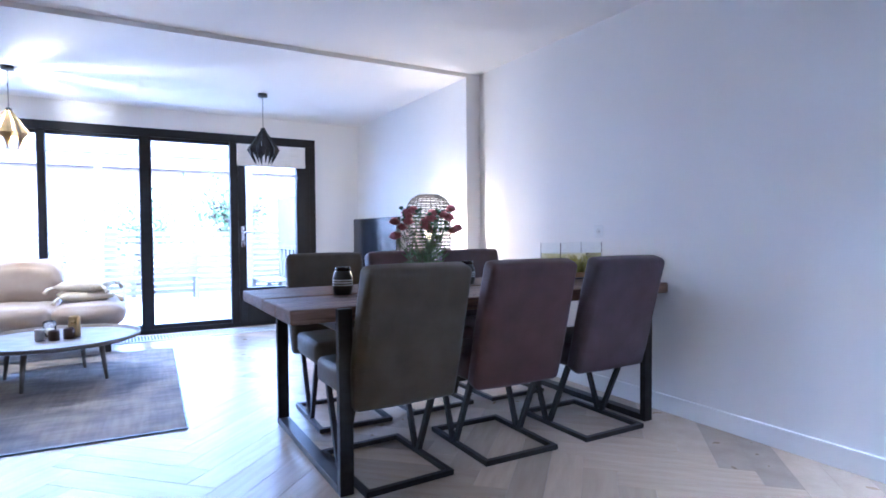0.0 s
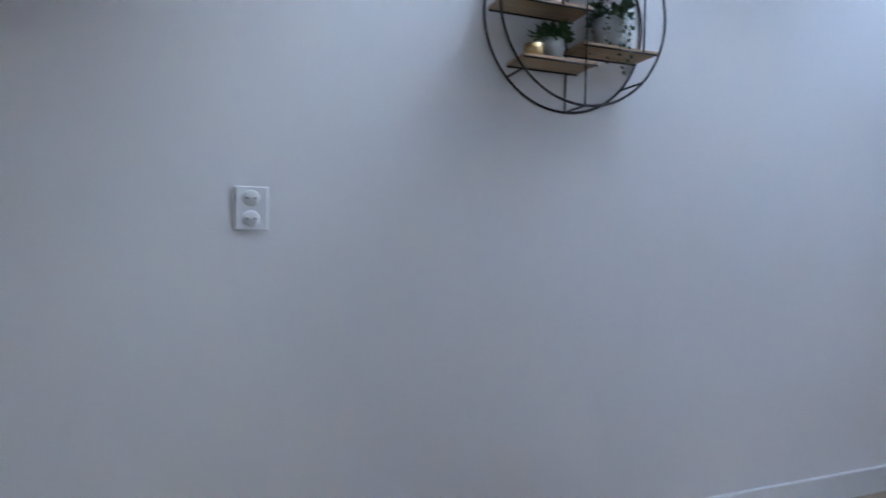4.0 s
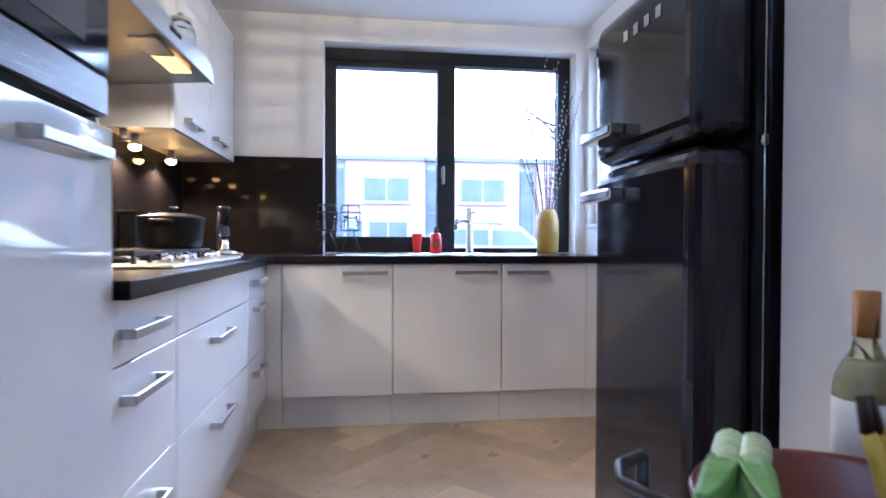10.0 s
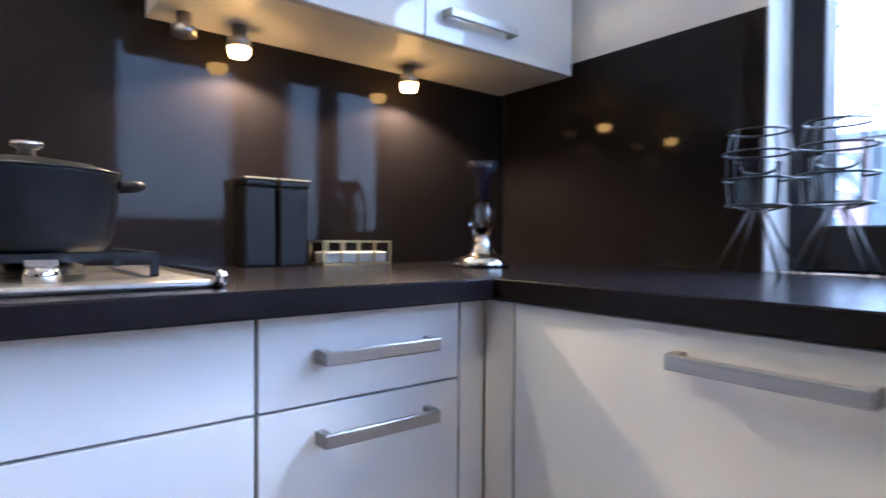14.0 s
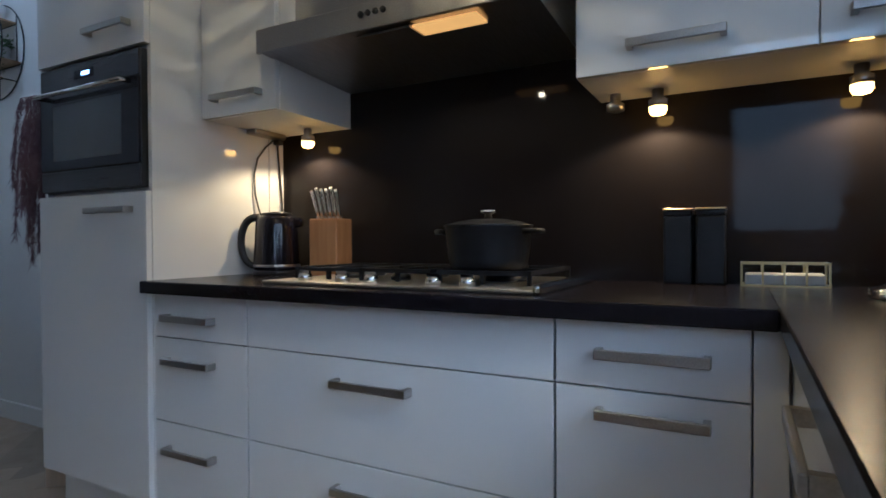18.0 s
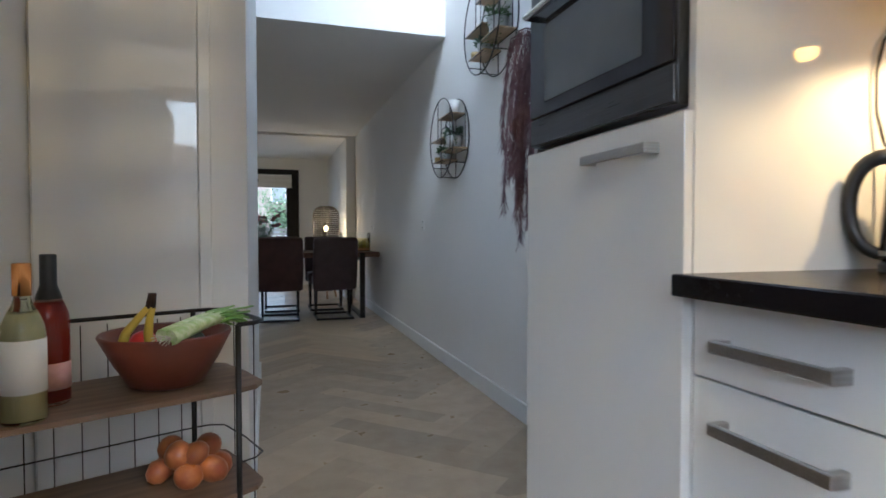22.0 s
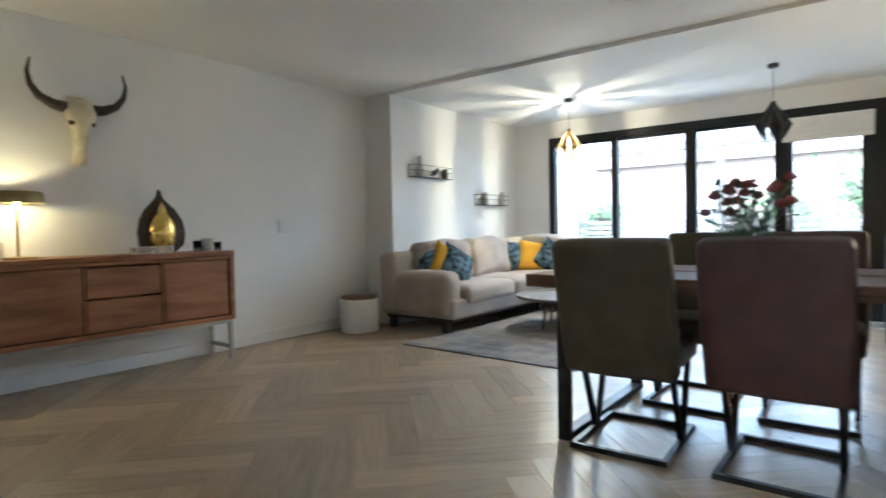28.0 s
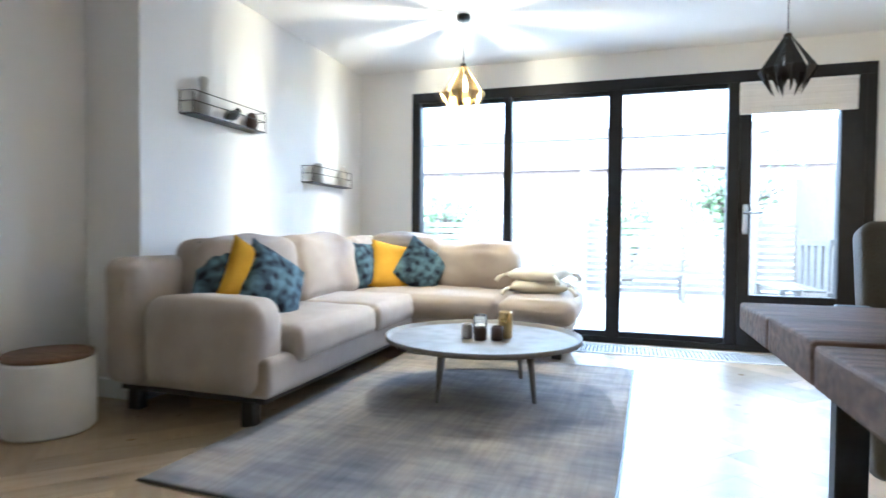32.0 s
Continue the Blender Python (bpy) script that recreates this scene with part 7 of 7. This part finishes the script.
def terrace_house(x0, i):
    box_roof = i in (3, 7)
    h = thing("terrace_house", x0, -30.0, -0.13, "red brick terraced house with a grey roof box" if box_roof else "flat-roofed red brick terraced house across the street", "house", "terraced houses across the street")
    w = 5.8
    part("wall", bx(0, w - 1.1, -8, 0, 0, 5.9), M_BRICK, h)
    part("stair_wall", bx(w - 1.1, w, -8, -0.35, 0, 5.9), M_PALEBRICK, h, "recessed pale stair bay")
    part("roof", bx(-0.05, w + 0.03, -8.1, 0.12, 5.9, 6.15), M_ROOF, h)
    def window(a, b, z0, z1, panes, y=0.0):
        f = part("window", bx(a, b, y + 0.001, y + 0.05, z0, z1), M_WHITEPAINT, h, "white framed window")
        st = (b - a - 0.08) / panes
        for k in range(panes):
            part("pane", bx(a + 0.08 + k * st, a + k * st + st, y + 0.051, y + 0.07, z0 + 0.08, z1 - 0.08), M_FARGLASS, f)
        part("sill", bx(a - 0.08, b + 0.08, y + 0.001, y + 0.14, z0 - 0.09, z0 - 0.001), M_PALEBRICK, f)
    window(0.9, 3.7, 3.4, 4.9, 2)
    window(1.0, 3.4, 0.9, 2.3, 2)
    part("door", bx(3.75, 4.6, 0.001, 0.06, 0.1, 2.25), M_DARKWOOD if i % 2 else M_PANELBLUE, h, "dark front door")
    sb_ = part("stair_glazing", bx(w - 0.95, w - 0.1, -0.349, -0.28, 0.3, 5.4), M_PANELBLUE, h, "tall blue-grey stair window")
    for k in range(4):
        part("pane", bx(w - 0.88, w - 0.17, -0.279, -0.265, 0.4 + k * 1.24, 1.5 + k * 1.24), M_FARGLASS, sb_)
    if box_roof:
        part("roof_box", bx(0.0, 3.9, -5, -0.3, 6.15, 8.8), M_PANELBLUE, h, "grey roof extension")
        window(0.6, 3.2, 6.9, 8.2, 2, -0.3)
for i in range(14):
    terrace_house(-41.0 + 5.8 * i + 1.6, i)

def car(x, y, m, label, rz=0):
    c = thing("parked_car", x, y, -0.125, label, "car", rz=rz)
    b = bmesh.new()
    prof = [(-2.1, 0.35), (-2.15, 0.75), (-1.9, 0.92), (-1.05, 1.0), (-0.55, 1.42), (0.9, 1.46), (1.6, 1.05), (2.05, 0.95), (2.1, 0.35)]
    l = [b.verts.new((px, -0.85, z)) for px, z in prof]
    l += [b.verts.new((px * 0.98, -0.62 if z > 1.2 else -0.82, z + (0.03 if z > 1.2 else 0.01))) for px, z in prof]
    r = [b.verts.new((v.co.x, -v.co.y, v.co.z)) for v in l]
    n = len(prof)
    for k in range(n - 1):
        b.faces.new((l[k], l[k + 1], l[n + k + 1], l[n + k]))
        b.faces.new((r[k + 1], r[k], r[n + k], r[n + k + 1]))
        b.faces.new((l[n + k], l[n + k + 1], r[n + k + 1], r[n + k]))
    b.faces.new(l[:n][::-1])
    b.faces.new(r[:n])
    part("body", b, m, c)
    for s in (-1, 1):
        for q in ([(-0.90, 1.03), (-0.52, 1.34), (0.10, 1.36), (0.10, 1.03)], [(0.18, 1.03), (0.18, 1.36), (0.82, 1.37), (1.35, 1.07)]):
            b = bmesh.new()
            b.faces.new([b.verts.new((px, s * 0.856 if z < 1.2 else s * 0.854, z)) for px, z in q])
            part("side_window", b, M_CARGLASS, c)
    b = bmesh.new()
    b.faces.new([b.verts.new(v) for v in ((-1.06, -0.72, 1.03), (-1.06, 0.72, 1.03), (-0.60, 0.58, 1.42), (-0.60, -0.58, 1.42))])
    part("windscreen", b, M_CARGLASS, c)
    b = bmesh.new()
    b.faces.new([b.verts.new(v) for v in ((1.62, 0.72, 1.08), (1.62, -0.72, 1.08), (0.98, -0.58, 1.47), (0.98, 0.58, 1.47))])
    part("rear_window", b, M_CARGLASS, c)
    for px in (-1.35, 1.3):
        for s in (-1, 1):
            b = bmesh.new()
            lathe(b, [(0.2, -0.1), (0.31, -0.1), (0.32, -0.06), (0.32, 0.06), (0.31, 0.1), (0.2, 0.1)], 20, m=Matrix.Translation((px, s * 0.80, 0.32)) @ pose(0, 0, 0, 90, 0, 0))
            wh = part("wheel", b, M_BLACKPLASTIC, c)
            b = bmesh.new()
            lathe(b, [(0, 0.09), (0.2, 0.08), (0.21, 0.1), (0.0, 0.105)], 16, m=Matrix.Translation((px, s * 0.80, 0.32)) @ pose(0, 0, 0, -90 * s, 0, 0))
            part("rim", b, M_STEEL, wh)
    return c
car(-3.9, -9.0, M_CAR1, "silver parked hatchback at the kerb")
car(-8.8, -9.2, M_CAR2, "white parked car at the kerb")
car(3.6, -9.1, M_CAR2, "white parked car at the kerb")

def tree(x, y, h, seed, label, ivy=False, leafy=True, spread=1.6):
    t = thing("tree", x, y, -0.13, label, "tree")
    rg = random.Random(seed)
    b = bmesh.new()
    tube(b, [(0, 0, 0), (0.05, 0.03, h * 0.4), (-0.05, 0.05, h * 0.75), (0.05, 0, h)], 0.14 if ivy else 0.13, 10, taper=0.05)
    tips = []
    for k in range(16):
        z = h * rg.uniform(0.42, 0.98)
        a, l = rg.uniform(0, 6.283), spread * rg.uniform(0.7, 1.4)
        p = [Vector((0, 0, z)), Vector((l * 0.45 * math.cos(a), l * 0.45 * math.sin(a), z + l * 0.22)), Vector((l * math.cos(a), l * math.sin(a), z + l * rg.uniform(0.25, 0.6)))]
        tube(b, p, 0.05, 6, taper=0.012)
        tips += p[1:]
        for m in range(4):
            q = p[1].lerp(p[2], rg.random())
            e = q + Vector((rg.uniform(-0.7, 0.7), rg.uniform(-0.7, 0.7), rg.uniform(0, 0.7)))
            tube(b, [q, e], 0.016, 4, taper=0.005)
            tips.append(e)
    part("trunk", b, M_BARK, t)
    b = bmesh.new()
    def leafpatch(c, n, rad, s):
        for _ in range(n):
            q = c + Vector((rg.gauss(0, rad), rg.gauss(0, rad), rg.gauss(0, rad)))
            d = Vector((rg.uniform(-1, 1), rg.uniform(-1, 1), rg.uniform(-1, 1))).normalized() * s
            e = d.orthogonal().normalized() * s * 0.6
            b.faces.new([b.verts.new(v) for v in (q - d, q + e, q + d, q - e)])
    if ivy:
        for k in range(120):
            z = h * 0.86 * rg.random()
            a = rg.uniform(0, 6.283)
            r = 0.16 + 0.14 * math.sin(z * 1.4) ** 2
            leafpatch(Vector((r * math.cos(a), r * math.sin(a), z + 0.2)), 40, 0.11, 0.085)
    elif leafy:
        for q in tips:
            leafpatch(q, 12, 0.16, 0.05)
    if b.verts:
        part("crown", b, M_IVY if ivy else M_SHRUB, t)
    else:
        b.free()
tree(-7.6, -13.8, 7.0, 4, "bare street tree with an ivy-covered trunk", ivy=True, leafy=False, spread=2.2)
tree(4.5, -14.5, 7.5, 9, "bare winter street tree", leafy=False, spread=2.2)

# ---- garden ----
struct("patio", bx(-6.5, 1.0, YG + 0.31, 17.6, -0.16, -0.06), M_PATIO, "pale slabbed garden terrace", "pavement")
gf = thing("garden_fence", -2.7, 17.8, -0.13, "dark horizontal slat garden fence with posts", "fence")
for k in range(9):
    part("post", bx(-4.2 + k * 1.05 - 0.04, -4.2 + k * 1.05 + 0.04, 0.0, 0.08, 0, 1.30), M_GARDENWOOD, gf)
for k in range(11):
    part("slat", bx(-4.25, 4.25, -0.022, 0.0, 0.10 + k * 0.108, 0.175 + k * 0.108), M_GARDENWOOD, gf)
pf = thing("side_fence", -0.05, 15.6, -0.13, "dark stained vertical plank garden fence", "fence")
for k in range(30):
    b = bx(-0.012, 0.012, -2.2 + k * 0.15, -2.2 + k * 0.15 + 0.135, 0, 1.9 + 0.02 * (k % 3))
    part("plank", b, M_FENCE, pf)
for k in range(3):
    part("post", bx(0.012, 0.09, -2.1 + k * 2.0, -2.0 + k * 2.0, 0, 1.85), M_FENCE, pf)
pg = thing("pergola", -3.0, 15.6, -0.13, "dark oiled wooden pergola over the terrace", "pergola")
for x in (-3.1, -0.2, 2.3):
    part("post", bx(x - 0.06, x + 0.06, 1.86, 1.98, 0.07, 2.62), M_GARDENWOOD, pg)
part("beam", bx(-3.3, 2.5, 1.85, 1.99, 2.62, 2.78), M_GARDENWOOD, pg)
def bench(x, y, rz):
    g = thing("garden_bench", x, y, -0.06, "dark oiled slatted garden bench", "bench", rz=rz)
    for k in range(5):
        part("back_slat", bx(-0.52 + k * 0.24, -0.40 + k * 0.24, 0.20, 0.225, 0.42, 0.88), M_GARDENWOOD, g)
    part("top_rail", bx(-0.60, 0.60, 0.195, 0.23, 0.881, 0.95), M_GARDENWOOD, g)
    for k in range(4):
        part("seat_slat", bx(-0.60, 0.60, -0.25 + k * 0.11, -0.16 + k * 0.11, 0.40, 0.42), M_GARDENWOOD, g)
    for sx in (-0.56, 0.56):
        for sy in (-0.22, 0.21):
            part("leg", bx(sx - 0.03, sx + 0.03, sy - 0.03, sy + 0.03, 0, 0.399), M_GARDENWOOD, g)
bench(-0.75, 15.2, -90)
bench(-2.3, 16.9, 0)
for i, (x, y, h, s) in enumerate(((-6.1, 19.0, 1.3, 0.45), (-2.5, 20.2, 1.25, 0.4), (-0.7, 18.9, 1.6, 0.45))):
    tree(x, y, h, 40 + i, "small leafy green garden shrub beyond the fence", spread=s)
hs = thing("garden_house", -9.0, 46.0, -0.13, "brown brick house with a dark tiled roof beyond the gardens", "house")
part("wall", bx(-8, 22, 0, 8, 0, 5.4), mat("brown_brick", (0.26, 0.21, 0.18), (0.21, 0.17, 0.145), 0.85, scale=3), hs)
b = bmesh.new()
pr = [(-0.5, 5.3), (4.0, 8.6), (8.5, 5.3)]
l0 = [b.verts.new((-8.3, y, z)) for y, z in pr]
l1 = [b.verts.new((22.3, y, z)) for y, z in pr]
b.faces.new(l0)
b.faces.new(l1[::-1])
for i in range(3):
    b.faces.new((l0[i], l0[(i + 1) % 3], l1[(i + 1) % 3], l1[i]))
part("roof", b, M_TILE, hs)
for k in range(6):
    for z0 in (0.9, 3.4):
        x = -6.5 + k * 4.8
        w = part("window", bx(x, x + 2.2, -0.06, -0.001, z0, z0 + 1.4), M_WHITEPAINT, hs, "white framed window")
        for j in range(2):
            part("pane", bx(x + 0.08 + j * 1.05, x + 1.05 + j * 1.05, -0.08, -0.061, z0 + 0.08, z0 + 1.32), M_FARGLASS, w)
# ---- outside ----
M_GROUND = mat("paving_ground", (0.20, 0.19, 0.18), (0.15, 0.145, 0.14), 0.9, scale=3, bump=0.3, bscale=40)
struct("ground", bx(-150, 150, -150, 150, -0.4, -0.13), M_GROUND, "grey paved ground reaching to the horizon", "ground")

# ---- herringbone floor ----
def herringbone():
    w, n = 0.15, 5
    c = math.sqrt(0.5)
    rooms = [(XW, XE, 5.6, YB), (XW2, XE2, YB, YG), (XP, XE, YP0, 5.6), (XK, XEK, YS, YP0)]
    def clip(poly, axis, value, keep_less):
        out = []
        for i in range(len(poly)):
            a, b = poly[i - 1], poly[i]
            ia, ib = (a[axis] <= value) == keep_less, (b[axis] <= value) == keep_less
            if ia != ib:
                f = (value - a[axis]) / (b[axis] - a[axis])
                out.append((a[0] + f * (b[0] - a[0]), a[1] + f * (b[1] - a[1])))
            if ib:
                out.append(b)
        return out
    whole, bits = [], []
    g = 0.0005
    for k in range(-90, 130):
        for m in range(-22, 23):
            for kind in (0, 1):
                a, b = (k + m * n, k - m * n) if kind == 0 else (k + n + m * n, k + 1 - n - m * n)
                lx, ly = (n, 1) if kind == 0 else (1, n)
                pts = [(a * w + g, b * w + g), ((a + lx) * w - g, b * w + g), ((a + lx) * w - g, (b + ly) * w - g), (a * w + g, (b + ly) * w - g)]
                pts = [(c * (u - v) - 1.5, c * (u + v) + 2.0) for u, v in pts]
                for x0, x1, y0, y1 in rooms:
                    if max(p[0] for p in pts) < x0 or min(p[0] for p in pts) > x1 or max(p[1] for p in pts) < y0 or min(p[1] for p in pts) > y1:
                        continue
                    q = clip(clip(clip(clip(pts, 0, x0, False), 0, x1, True), 1, y0, False), 1, y1, True)
                    if len(q) < 3:
                        continue
                    inside = all(x0 <= p[0] <= x1 and y0 <= p[1] <= y1 for p in pts)
                    (whole if inside else bits).append((kind, pts) if inside else (kind, q))
    return whole, bits

def planks():
    whole, bits = herringbone()
    floor = bpy.data.objects["floor"]
    w, l, b = 0.15 - 0.001, 0.75 - 0.001, 0.0008
    bm = bx(-l / 2, l / 2, -w / 2, w / 2, -0.006, 0.0, 0)
    top = [e for e in bm.edges if all(v.co.z > -0.001 for v in e.verts)]
    bmesh.ops.bevel(bm, geom=top, offset=b, segments=1, affect="EDGES")
    me = mesh_of("plank", bm, M_OAK)
    near = lambda pts: (-5.2 < sum(p[0] for p in pts) / 4 < -0.1 and 5.9 < sum(p[1] for p in pts) / 4 < 9.9) and not (-2.2 < sum(p[0] for p in pts) / 4 and sum(p[1] for p in pts) / 4 > 8.6)
    count, verts, faces = 0, [], []
    rest = []
    for kind, pts in whole:
        if near(pts) and count < 300:
            ob = new("plank", me)
            ob.parent = floor
            x, y = sum(p[0] for p in pts) / 4, sum(p[1] for p in pts) / 4
            ob.matrix_basis = pose(x, y, 0, 0, 0, 45 if kind == 0 else 135)
            count += 1
        else:
            rest.append((kind, pts))
    for kind, q in rest + bits:
        s = len(verts)
        m = len(q)
        verts += [(x, y, 0.0) for x, y in q] + [(x, y, -0.006) for x, y in q]
        faces.append(tuple(range(s, s + m)))
        faces += [(s + i, s + m + i, s + m + (i + 1) % m, s + (i + 1) % m) for i in range(m)]
    me2 = bpy.data.meshes.new("far_planks")
    me2.from_pydata(verts, [], faces)
    me2.materials.append(M_OAKFAR)
    ob = new("far_planks", me2)
    ob.parent = floor
    tagged(ob, "oak herringbone planks", kind="stuff")

def island_oak():
    m = mat("oak_plank_far", (0.435, 0.342, 0.232), (0.37, 0.282, 0.185), 0.31, scale=9, bump=0.18, bscale=70, rvar=0.1)
    nt = m.node_tree
    n, l = nt.nodes, nt.links
    geo = n.new("ShaderNodeNewGeometry")
    hsv = n.new("ShaderNodeHueSaturation")
    mr = n.new("ShaderNodeMapRange")
    mr.inputs[3].default_value, mr.inputs[4].default_value = 0.74, 1.2
    l.new(geo.outputs["Random Per Island"], mr.inputs[0])
    l.new(mr.outputs[0], hsv.inputs["Value"])
    b = n["Principled BSDF"]
    src = b.inputs["Base Color"].links[0].from_socket
    l.new(src, hsv.inputs["Color"])
    l.new(hsv.outputs[0], b.inputs["Base Color"])
    return m

M_OAKFAR = island_oak()
planks()
